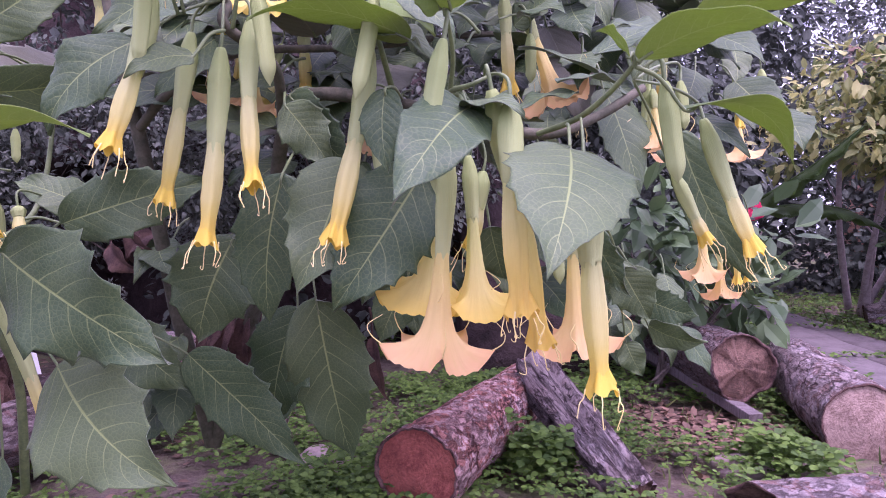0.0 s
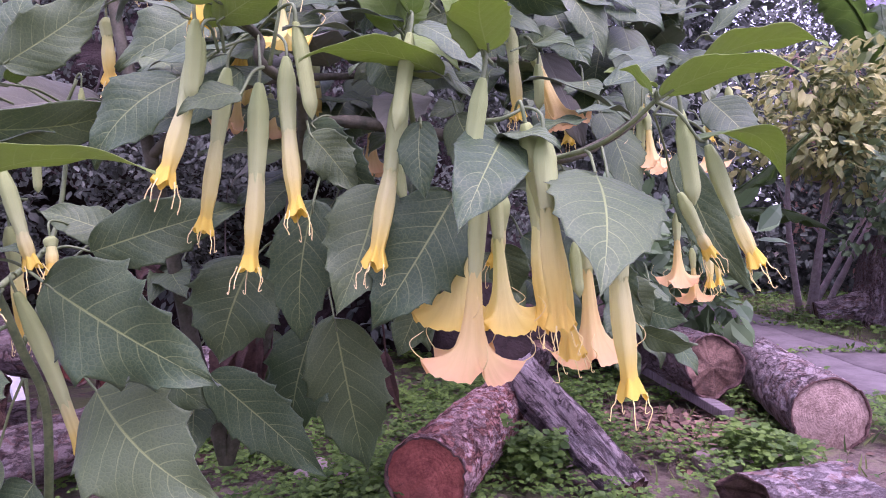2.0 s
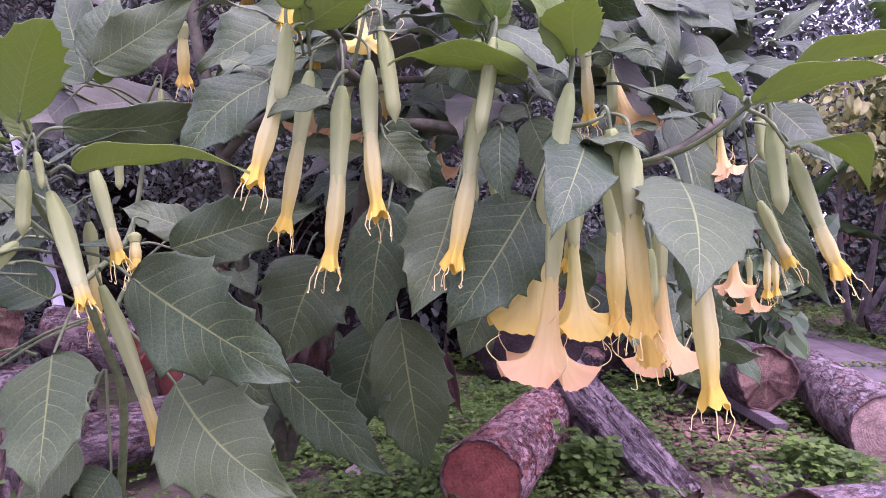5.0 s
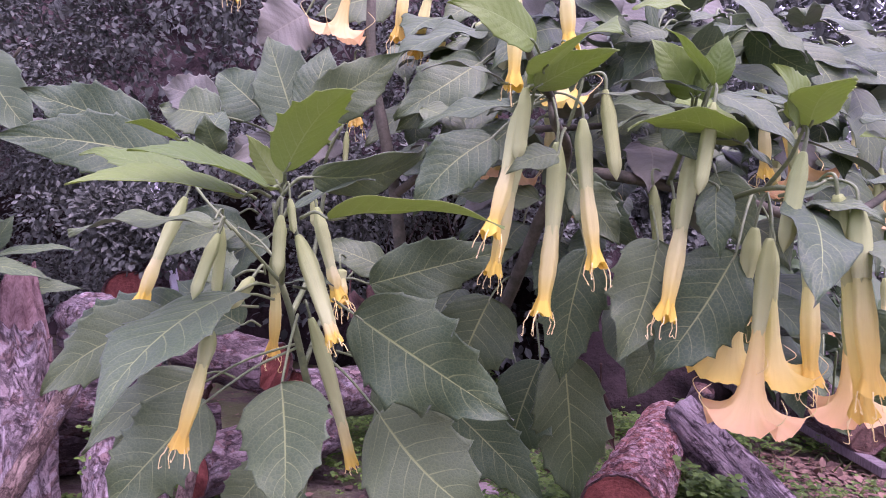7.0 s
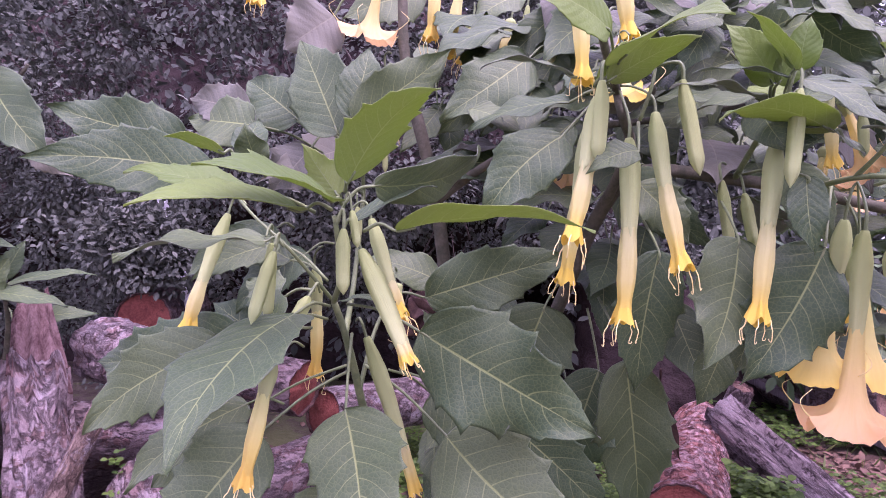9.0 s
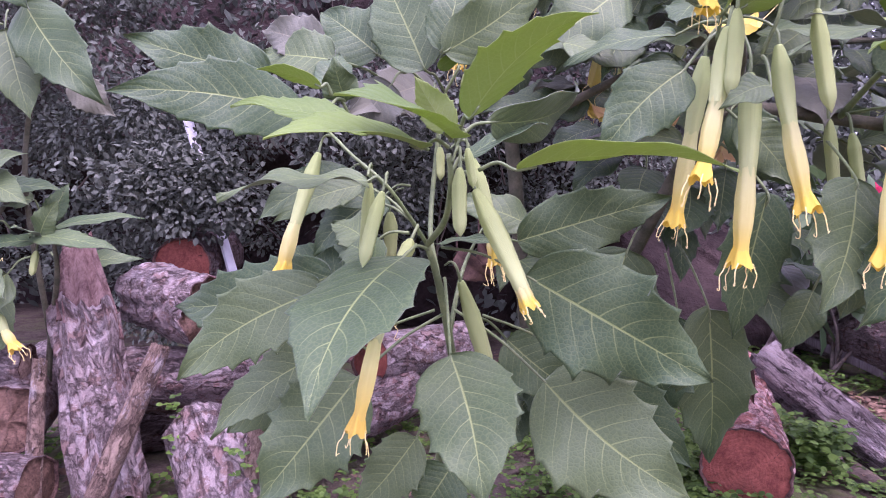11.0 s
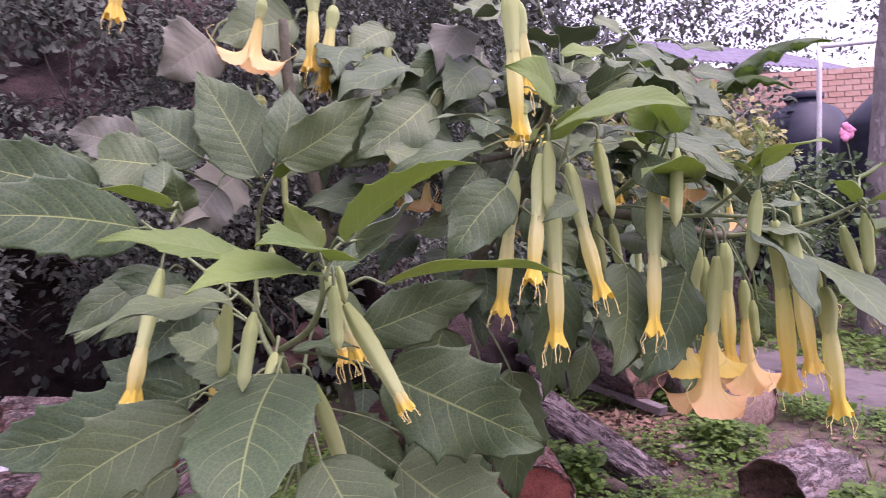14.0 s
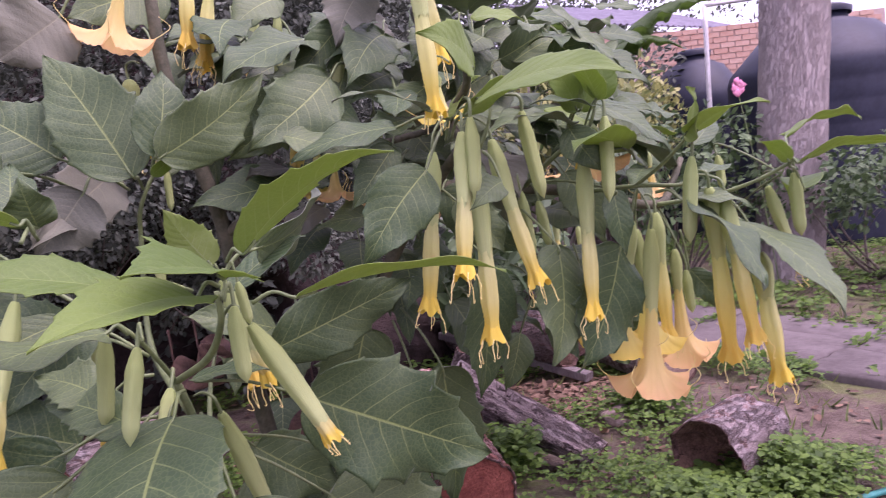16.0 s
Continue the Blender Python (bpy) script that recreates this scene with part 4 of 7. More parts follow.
def clump_cloud(n, lumps, flat=1.0):
    """Leaf places on the shells of many uneven lumps: each lump is (centre, radius)."""
    c = np.array([l[0] for l in lumps], float)
    r = np.array([l[1] for l in lumps], float)
    k = rs.choice(len(c), n, p=r ** 2 / (r ** 2).sum())
    d = rand_dirs(rs, n)
    rad = r[k] * rs.uniform(0.45, 1.08, n) ** 0.6
    return c[k] + d * rad[:, None] * np.array([1, 1, flat]), d


def hedge_mass(name, lumps, n, size, material, label, category="hedge", parent=None, wide=0.9):
    pts, d = clump_cloud(n, lumps)
    keep = pts[:, 2] > 0.02
    pts, d = pts[keep], d[keep]
    m = len(pts)
    ahead = d + 0.9 * rand_dirs(rs, m) + np.array([0, 0, -0.25])
    up = np.array([0, -0.35, 1.0]) + 0.55 * rand_dirs(rs, m) + 0.5 * d
    return scatter(name, pts, ahead, up, rs.uniform(0.6, 1.25, m) * size, material, parent=parent, label=label, category=category, wide=wide)


lumps = []
while len(lumps) < 420:
    x = rs.uniform(-4.6, 0.6)
    z = rs.uniform(0.75 if x > -2.1 else 0.3, 2.9)
    y = 3.05 + 0.28 * abs(x + 1.6) + rs.uniform(-0.45, 0.7) + (0.5 if z < 0.95 else 0) - 0.10 * (z - 0.9)
    if noise.noise(Vector((x * 1.7, y * 1.2, z * 2.6))) > -0.12 + 0.25 * (y - 3.0):
        lumps.append(((x, y, z), rs.uniform(0.07, 0.24)))
# a dark hollow above the woodpile
lumps = [q for q in lumps if not (-2.20 < q[0][0] < -1.55 and q[0][1] < 3.25 and q[0][2] < 0.90 + q[1])]
for i in range(80):  # sprays that hang across the white strip
    f = rs.uniform(0.61, 0.74)
    lumps.append(((-1.62 - 0.46 * f + rs.normal() * 0.12, 2.62 + rs.uniform(-0.10, 0.05), 0.03 + 1.40 * f + rs.normal() * 0.03), rs.uniform(0.05, 0.10)))
hedge_mass("hedge", lumps, 120000, 0.032, M_HEDGE, "dense dark hedge of small oval leaves")
lumps = []
for i in range(150):
    lumps.append(((rs.uniform(-7, 1.9), rs.uniform(4.3, 5.6), rs.uniform(0.1, 3.3)), rs.uniform(0.25, 0.5)))
for i in range(120):
    lumps.append(((rs.uniform(0.2, 2.0), rs.uniform(4.6, 7.2), rs.uniform(0.1, 2.8)), rs.uniform(0.25, 0.45)))
hedge_mass("far_foliage", lumps, 34000, 0.085, M_HEDGE_FAR, "dark tangled shrubbery behind the hedge", "shrubbery")
lumps = []
for i in range(220):
    lumps.append(((rs.uniform(1.6, 8.5), rs.uniform(7.9, 9.8), rs.uniform(0.1, 2.9) ** 1.0), rs.uniform(0.3, 0.6)))
hedge_mass("far_foliage", lumps, 26000, 0.12, M_HEDGE_FAR, "dark shrubbery beyond the garden path", "shrubbery")
lumps = []
for i in range(190):
    lumps.append(((rs.uniform(-9, 1.2), rs.uniform(6.0, 8.0), rs.uniform(1.8, 5.2)), rs.uniform(0.35, 0.8)))
hedge_mass("tree_crowns", lumps, 62000, 0.11, M_HEDGE_FAR, "loose dark tree crowns against pale sky", "trees")

lumps = []
for i in range(200):
    lumps.append(((rs.uniform(-12, 4.6), rs.uniform(8.4, 10.2), rs.uniform(1.2, 7.0)), rs.uniform(0.5, 0.9)))
hedge_mass("tree_crowns", lumps, 42000, 0.17, M_HEDGE_FAR, "dense dark tree crowns behind the hedge", "trees")

# hedge twigs
bm = bmesh.new()
tr = random.Random(8)
for i in range(60):
    x, z = tr.uniform(-4, 0.4), tr.uniform(0.5, 2.0)
    y = 3.1 + 0.28 * abs(x + 1.6) + tr.uniform(-0.2, 0.4)
    p = Vector((x, y, z))
    q = p + Vector((tr.uniform(-0.4, 0.4), tr.uniform(-0.25, 0.2), tr.uniform(0.05, 0.5)))
    tube(bm, [p, (p + q) / 2 + Vector((tr.uniform(-0.06, 0.06), 0, tr.uniform(-0.05, 0.08))), q], 0.006, 0.002, 5, 4)
tagged(part("hedge_twigs", bm, M_TWIG), "thin brown twigs within the dark hedge", "twigs", "", "stuff")


def stems_bush(name, at, stems, crown, n, size, leafm, stemm, label, seed, r=0.02, wide=0.9):
    """A bush: several forked stems and a crown of many single leaves."""
    tr = random.Random(seed)
    ob = thing(name, at, label, "bush")
    base = Vector(at)
    for i in range(stems):
        c = Vector(crown[tr.randrange(len(crown))][0])
        p = base + Vector((tr.uniform(-0.1, 0.1), tr.uniform(-0.1, 0.1), -0.02))
        m = p.lerp(c, 0.5) + Vector((tr.uniform(-0.15, 0.15), tr.uniform(-0.1, 0.1), tr.uniform(-0.1, 0.05)))
        bm = bmesh.new()
        tube(bm, [p, m, c], r * tr.uniform(0.8, 1.2), r * 0.3, 8, 6, 0, 0.2)
        for k in range(3):
            q = m.lerp(c, tr.random())
            tube(bm, [q, q + Vector((tr.uniform(-0.25, 0.25), tr.uniform(-0.2, 0.2), tr.uniform(0.05, 0.3)))], r * 0.35, r * 0.15, 5, 3)
        part("stem", bm, stemm, ob, "", p)
    hedge_mass("foliage", crown, n, size, leafm, "", "", ob, wide)
    return ob


crown = [((3.65 + 0.95 * math.cos(k * 2.4) * (k % 5) / 4, 5.6 + 0.5 * math.sin(k * 2.4) * (k % 5) / 4, 1.45 + 0.095 * (k % 9) + 0.1 * math.sin(k)), 0.22) for k in range(40)]
stems_bush("yellow_leaf_bush", (4.0, 6.6, 0), 5, crown, 2700, 0.12, M_YELLOW_LEAF, M_PALE_TWIG, "bush with yellow-green leaves and pale bare stems", 31, 0.035, 0.75)
crown = [((5.0 + 0.5 * math.cos(k * 1.9), 3.2 + 0.9 * math.sin(k * 2.3), 0.50 + 0.08 * (k % 9)), 0.18) for k in range(40)]
stems_bush("green_bush", (5.0, 3.3, 0), 8, crown, 3600, 0.075, M_BUSH, M_TWIG, "green leafy garden bush with thin grey stems", 32, 0.014)
crown = [((4.15 + 0.6 * math.cos(k * 1.9), 4.7 + 0.6 * math.sin(k * 2.3), 0.75 + 0.10 * (k % 9)), 0.20) for k in range(34)]
stems_bush("green_bush", (4.15, 4.7, 0), 8, crown, 2300, 0.085, M_BUSH, M_TWIG, "twiggy green garden bush beside the tree", 33, 0.014)
crown = [((6.0 + 0.4 * math.cos(k * 1.9), 7.0 + 0.4 * math.sin(k * 2.3), 1.5 + 0.09 * (k % 9)), 0.18) for k in range(28)]
stems_bush("yellow_leaf_bush", (6.0, 7.0, 0), 5, crown, 2000, 0.10, M_YELLOW_LEAF, M_TWIG, "bush with yellow-green leaves beside the water tank", 34, 0.02)
crown = [((2.35 + 0.35 * math.cos(k * 1.9), 6.6 + 0.4 * math.sin(k * 2.3), 0.35 + 0.09 * (k % 6)), 0.17) for k in range(24)]
stems_bush("green_bush", (2.35, 6.6, 0), 6, crown, 1100, 0.10, M_BUSH, M_TWIG, "low dark green bush at the end of the path", 35, 0.012)
crown = [((1.25 + 0.30 * math.cos(k * 1.9), 3.55 + 0.25 * math.sin(k * 2.3), 0.45 + 0.10 * (k % 6)), 0.15) for k in range(22)]
stems_bush("green_bush", (1.05, 3.5, 0), 6, crown, 420, 0.16, M_BUSH, M_TWIG, "low bush with broad green leaves behind the logs", 36, 0.012, 0.8)


def small_flower(name, at, petals, r, mat, label, top):
    ob = thing(name, at, label, "flower")
    bm = bmesh.new()
    tube(bm, [at, (Vector(at) + Vector(top)) / 2 + Vector((0.03, 0, 0.02)), top], 0.006, 0.004, 6, 5)
    part("stem", bm, M_STEM, ob, "", at)
    pr = random.Random(len(label))
    for k in range(petals):
        w = 2.4 * k
        c = Vector(top) + Vector((math.cos(w), -0.3, math.sin(w))) * r * (0.35 + 0.5 * k / petals)
        bm = bmesh.new()
        bmesh.ops.create_icosphere(bm, subdivisions=2, radius=1)
        for v in bm.verts:
            v.co = Vector((v.co.x * r * 0.55, v.co.y * r * 0.10, v.co.z * r * 0.45)) * (1 + 0.7 * noise.noise(v.co * 2 + Vector((k, 0, 0)))) + c
        part("petal", bm, mat, ob, "", c)


small_flower("pink_flower", (4.45, 3.9, 0), 9, 0.075, M_PINK, "pink blossom cluster on a thin stem", (4.20, 4.0, 1.78))
small_flower("red_flower", (2.25, 5.2, 0), 7, 0.08, M_RED_PETAL, "crimson red blossom on a low garden plant", (2.28, 5.2, 0.98))

# ---------------------------------------------------------------- yard behind the tree
log("tree", (4.74, 4.0, -0.05), (5.52, 4.05, 5.2), 0.29, 0.31, M_BARK_PALE, M_CUT_TAN, "thick pale grey-brown tree trunk with fine fissures", 41, 0.035, 0.006, 80, 120)


def water_tank(at, r, h, label):
    ob = thing("water_tank", at, label, "water tank", "black water tanks")
    bm = bmesh.new()
    prof = [(r * 0.98, 0)]
    for k in range(8):
        z = h * 0.72 * (k + 0.5) / 8
        prof += [(r, z - 0.03), (r * 0.996, z), (r, z + 0.03)]
    prof += [(r, h * 0.74), (r * 0.97, h * 0.78), (r * 0.60, h * 0.93), (r * 0.32, h * 0.97), (r * 0.32, h), (0.02, h)]
    rows = [[bm.verts.new(Vector(at) + Vector((q * math.cos(2 * math.pi * j / 48), q * math.sin(2 * math.pi * j / 48), z))) for j in range(48)] for q, z in prof]
    for a, b in zip(rows, rows[1:]):
        for j in range(48):
            bm.faces.new((a[j], a[(j + 1) % 48], b[(j + 1) % 48], b[j]))
    part("tank_body", bm, M_TANK, ob, "", at)
    bm = bmesh.new()
    rows = [[bm.verts.new(Vector(at) + Vector((q * math.cos(2 * math.pi * j / 32), q * math.sin(2 * math.pi * j / 32), z))) for j in range(32)] for q, z in ((r * 0.36, h - 0.02), (r * 0.37, h + 0.05), (r * 0.30, h + 0.09), (0.01, h + 0.10))]
    for a, b in zip(rows, rows[1:]):
        for j in range(32):
            bm.faces.new((a[j], a[(j + 1) % 32], b[(j + 1) % 32], b[j]))
    part("lid", bm, M_TANK, ob, "", at)


water_tank((8.40, 8.0, 0), 0.80, 2.98, "large black plastic water tank by the brick wall")
water_tank((8.0, 5.6, 0), 1.15, 2.95, "large black plastic water tank behind the tree")
water_tank((9.9, 3.6, 0), 1.15, 3.0, "large black plastic water tank beside another tank")

pole = thing("pipe_frame", (7.43, 7.0, 0), "white metal pipe frame with a horizontal top rail", "pipe")
bm = bmesh.new()
tube(bm, [(7.43, 7.0, 0), (7.5, 7.0, 1.8), (7.56, 7.0, 3.5)], 0.035, 0.035, 10, 5)
part("post", bm, M_POLE, pole)
bm = bmesh.new()
tube(bm, [(7.55, 7.0, 3.49), (8.6, 6.2, 3.50)], 0.03, 0.03, 10, 5)
part("rail", bm, M_POLE, pole)


def brick_wall(p0, p1, z1, label):
    """A wall of mortar with bricks standing proud of it."""
    p0, p1 = Vector(p0), Vector(p1)
    d = (p1 - p0).normalized()
    nrm = Vector((d.y, -d.x, 0))
    ln = (p1 - p0).length
    wall = thing("wall_garden", p0, label, "wall", "", "structure")

    def box(bm, c, hx, hy, hz):
        vs = [bm.verts.new(c + d * sx * hx + nrm * sy * hy + Vector((0, 0, sz * hz))) for sx, sy, sz in ((-1, -1, -1), (1, -1, -1), (1, 1, -1), (-1, 1, -1), (-1, -1, 1), (1, -1, 1), (1, 1, 1), (-1, 1, 1))]
        for f in ((0, 3, 2, 1), (4, 5, 6, 7), (0, 1, 5, 4), (1, 2, 6, 5), (2, 3, 7, 6), (3, 0, 4, 7)):
            bm.faces.new([vs[k] for k in f])

    bm = bmesh.new()
    box(bm, p0 + d * ln / 2 + Vector((0, 0, z1 / 2)), ln / 2, 0.09, z1 / 2)
    part("mortar", bm, M_MORTAR, wall, "", p0, False)
    rng = random.Random(3)
    shared = {}
    count = 0
    rest = bmesh.new()
    z = z1 - 0.05
    row = 0
    while z > 0.1:
        x = 0.15 + 0.14 * (row % 2)
        while x < ln - 0.15:
            c = p0 + d * x + nrm * (0.095 + rng.uniform(-0.006, 0.006)) + Vector((0, 0, z))
            if count < 290 and row < 11:
                if not shared:
                    bm = bmesh.new()
                    box(bm, Vector(), 0.128, 0.02, 0.045)
                    shared["mesh"] = to_mesh("brick", bm, M_BRICK)
                ob = new("brick", shared["mesh"])
                ob.parent = wall
                ob.location = c - p0
                count += 1
            else:
                box(rest, c, 0.128, 0.02, 0.045)
            x += 0.28
        z -= 0.105
        row += 1
    tagged(part("lower_bricks", rest, M_BRICK, wall, "", p0, False), "", "", "", "stuff")


brick_wall((6.2, 11.2, 0), (13.0, 7.4, 0), 3.75, "weathered orange brick garden wall")


def shed():
    ob = thing("shed", (12.5, 14.0, 0), "shed with a dark corrugated roof behind the wall", "shed")
    bm = bmesh.new()
    bmesh.ops.create_cube(bm, size=1.0, matrix=Matrix.Translation((12.8, 14.2, 2.4)) @ Matrix.Diagonal((5.0, 2.4, 4.8, 1)))
    part("wall", bm, M_MORTAR, ob, "", (12.5, 14.0, 0), False)
    bm = bmesh.new()
    rows = []
    for i in range(121):
        x = 9.9 + 0.05 * i
        z = 0.025 * math.cos(i * math.pi / 2)
        rows.append([bm.verts.new((x, 12.5, 4.82 + z)), bm.verts.new((x, 15.6, 6.15 + z)), bm.verts.new((x, 15.6, 6.13 + z)), bm.verts.new((x, 12.5, 4.80 + z))])
    for a, b in zip(rows, rows[1:]):
        for k in range(4):
            bm.faces.new((a[k], b[k], b[(k + 1) % 4], a[(k + 1) % 4]))
    bm.faces.new(rows[0]), bm.faces.new(rows[-1][::-1])
    part("roof", bm, M_ROOF, ob, "dark violet corrugated sheet roof", (12.5, 14.0, 0), False)


shed()
lumps = []
for i in range(230):
    lumps.append(((rs.uniform(1, 26), rs.uniform(17, 24), rs.uniform(0.5, 11)), rs.uniform(0.7, 1.4)))
hedge_mass("tree_crowns", lumps, 24000, 0.22, M_HEDGE_FAR, "loose tree crowns far behind the wall against pale sky", "trees")
lumps = []
for i in range(60):
    lumps.append(((rs.uniform(2.5, 7.5), rs.uniform(10.0, 13.0), rs.uniform(2.6, 5.8)), rs.uniform(0.35, 0.7)))
hedge_mass("tree_crowns", lumps, 7000, 0.10, M_HEDGE_FAR, "loose tree crown above the garden shrubbery", "trees")


def banana(at, leaves, label, tall=2.2):
    ob = thing("banana_plant", at, label, "banana plant")
    bm = bmesh.new()
    tube(bm, [at, Vector(at) + Vector((0.05, 0, tall * 0.5)), Vector(at) + Vector((0.02, 0.03, tall + 0.1))], 0.05 * tall, 0.027 * tall, 14, 6, 0, 0.1)
    part("stem", bm, M_STEM, ob, "", at)
    for tip, mid, width in leaves:
        path = bezier(Vector(at) + Vector((0.02, 0.03, tall)), mid, tip, 40)
        bm = bmesh.new()
        lay = bm.loops.layers.uv.verify()
        rows = []
        for i, p in enumerate(path):
            v = i / 40
            a = (path[min(i + 1, 40)] - path[max(i - 1, 0)]).normalized()
            s = a.cross(Vector((0, 0, 1))).normalized()
            up = s.cross(a)
            h = width * max(0.02, math.sin(math.pi * min(1, max(0, (v - 0.15) / 0.85)) ** 0.8)) * 0.5
            jag = 1 - 0.25 * ((i * 7) % 5 == 0)
            rows.append([bm.verts.new(p + s * u * h * jag - up * abs(u) * h * 0.55 * (1 + 0.3 * math.sin(i))) for u in (-1, -0.5, 0, 0.5, 1)])
        for i, (a1, b1) in enumerate(zip(rows, rows[1:])):
            for k in range(4):
                f = bm.faces.new((a1[k], a1[k + 1], b1[k + 1], b1[k]))
                for loop, (x, y) in zip(f.loops, ((k, i), (k + 1, i), (k + 1, i + 1), (k, i + 1))):
                    loop[lay].uv = (x / 4, y / 40)
        tube(bm, [path[0], path[10], path[25], path[39]], 0.025, 0.004, 6, 5)
        bmesh.ops.solidify(bm, geom=bm.faces[:], thickness=0.003)
        part("leaf", bm, M_BANANA, ob, "", path[0])


banana((5.3, 7.4, 0), [((6.65, 6.0, 3.25), (5.6, 6.4, 3.55), 0.62), ((5.9, 6.0, 2.62), (5.3, 6.4, 3.25), 0.5), ((4.0, 6.9, 3.2), (4.7, 7.0, 3.8), 0.5), ((5.9, 8.4, 3.6), (5.5, 7.8, 3.9), 0.5), ((4.4, 6.3, 2.6), (4.8, 6.8, 3.3), 0.4)], "banana plant with long drooping torn leaves")
banana((2.15, 5.8, 0), [((3.12, 5.2, 1.66), (2.7, 5.5, 1.15), 0.36), ((3.62, 5.6, 0.80), (3.1, 5.7, 1.28), 0.36), ((1.7, 5.3, 1.0), (1.9, 5.5, 1.4), 0.30)], "young banana plant with broad green leaves", 0.85)

# ---------------------------------------------------------------- ground cover
def on_ground(n, x0, x1, y0, y1, cut=None, dens=1.6, floor=-0.12):
    p = np.stack([rs.uniform(x0, x1, n), rs.uniform(y0, y1, n)], 1)
    keep = np.array([noise.noise(Vector((x * dens, y * dens, 7))) + 0.25 * noise.noise(Vector((x * 6, y * 6, 2))) > floor + rs.uniform(-0.25, 0.25) and not (2.25 < x < 3.2) and (cut is None or cut(x, y)) for x, y in p])
    return p[keep]


def path_tufts(n):
    """Weeds creeping over both edges of the path and along its joints."""
    out = []
    while len(out) < n:
        y = rs.uniform(0.4, 7.5)
        left = 2.18 + 0.45 * max(0, (y - 4.0) / 3.2)
        pick = rs.uniform()
        if pick < 0.5:
            x = left + abs(rs.normal()) * 0.10 - 0.06
        elif pick < 0.75:
            x = 3.28 - abs(rs.normal()) * 0.12 + 0.05
        else:
            x, y = rs.uniform(left, 3.28), edge_y[rs.randint(1, len(edge_y) - 1)] + rs.normal() * 0.035
        if noise.noise(Vector((x * 2.2, y * 2.2, 5))) > -0.15:
            out.append((x, y))
    return np.array(out)


def clover(n, box, size, tall, name, label, mat, cut=None, floor=-0.12):
    """Low plants: tufts of leaflets in threes on short stalks."""
    p = on_ground(n, *box, cut, 1.6, floor)
    m = len(p)
    h = rs.uniform(0.25, 1.0, m) * tall * np.array([0.6 + 0.6 * noise.noise(Vector((x * 3, y * 3, 1))) for x, y in p]).clip(0.25, 1.2)
    z = np.array([ground_height(x, y) for x, y in p]) + h
    lean = rs.normal(size=(m, 2)) * 0.02
    c = np.stack([p[:, 0] + lean[:, 0], p[:, 1] + lean[:, 1], z], 1)
    w = rs.uniform(0, 2 * np.pi, m)
    cs, ahead, up, sz = [], [], [], []
    s = rs.uniform(0.65, 1.3, m) * size
    for k in range(3):
        a = w + k * 2.094
        cs.append(c), sz.append(s)
        ahead.append(np.stack([np.cos(a), np.sin(a), rs.uniform(-0.45, 0.35, m)], 1))
        up.append(np.stack([rs.normal(size=m) * 0.3, rs.normal(size=m) * 0.3 - 0.2, np.ones(m)], 1))
    return scatter(name, np.concatenate(cs), np.concatenate(ahead), np.concatenate(up), np.concatenate(sz), mat, label=label, category="weeds", wide=1.25)


clover(21000, (-1.3, 2.1, 1.25, 3.4), 0.0185, 0.17, "clover", "low bright green clover-like weeds", M_CLOVER, lambda x, y: not (1.35 < x and y < 2.0) and (x - 1.12) ** 2 + (y - 2.85) ** 2 > 0.12, -0.20)
for x, y, r, h, k in ((0.33, 2.15, 0.10, 0.26, 260), (0.85, 1.52, 0.22, 0.17, 420), (1.22, 2.30, 0.16, 0.20, 300), (0.62, 1.42, 0.22, 0.14, 420), (1.05, 1.50, 0.2, 0.15, 300), (-0.25, 1.9, 0.2, 0.16, 260)):
    clover(k, (x - r, x + r, y - r, y + r), 0.030, h, "clover", "taller tuft of bright green weeds", M_CLOVER, lambda a, b: (a - x) ** 2 + (b - y) ** 2 < r * r, -1.0)
clover(2600, (-2.8, -0.5, 1.5, 2.6), 0.024, 0.10, "clover", "small green weeds round the woodpile", M_CLOVER)
clover(6000, (-0.5, 2.15, 3.2, 7.5), 0.035, 0.12, "weeds", "low green weeds beside the garden path", M_CLOVER)
clover(9000, (3.25, 8.0, 0.5, 8.0), 0.045, 0.14, "weeds", "green ground plants beyond the garden path", M_CLOVER)
p = path_tufts(2600)
m = len(p)
scatter("path_weeds", np.stack([p[:, 0], p[:, 1], np.full(m, 0.032) + rs.uniform(0, 0.03, m)], 1), np.stack([rs.normal(size=m), rs.normal(size=m), rs.uniform(0.0, 0.7, m)], 1), np.array([0, -0.2, 1.0]) + 0.4 * rand_dirs(rs, m), rs.uniform(0.025, 0.055, m), M_CLOVER, label="low green weeds creeping over the path edges", category="weeds", wide=1.0)
p = on_ground(9000, 0.5, 8.0, 1.2, 8.0, None, 0.9)
m = len(p)
scatter("grass", np.stack([p[:, 0], p[:, 1], [ground_height(x, y) for x, y in p]], 1), np.stack([rs.normal(size=m) * 0.5, rs.normal(size=m) * 0.5, np.ones(m)], 1), rand_dirs(rs, m, 0.2), rs.uniform(0.03, 0.09, m), M_GRASS, BLADE, BLADE_F, label="sparse yellow-green grass blades", category="grass", wide=2.0)
p = np.concatenate([np.stack([rs.uniform(-2.5, 3.2, 2400), rs.uniform(1.2, 6.0, 2400)], 1), np.stack([rs.normal(1.12, 0.22, 900), rs.normal(2.85, 0.2, 900)], 1)])
m = len(p)
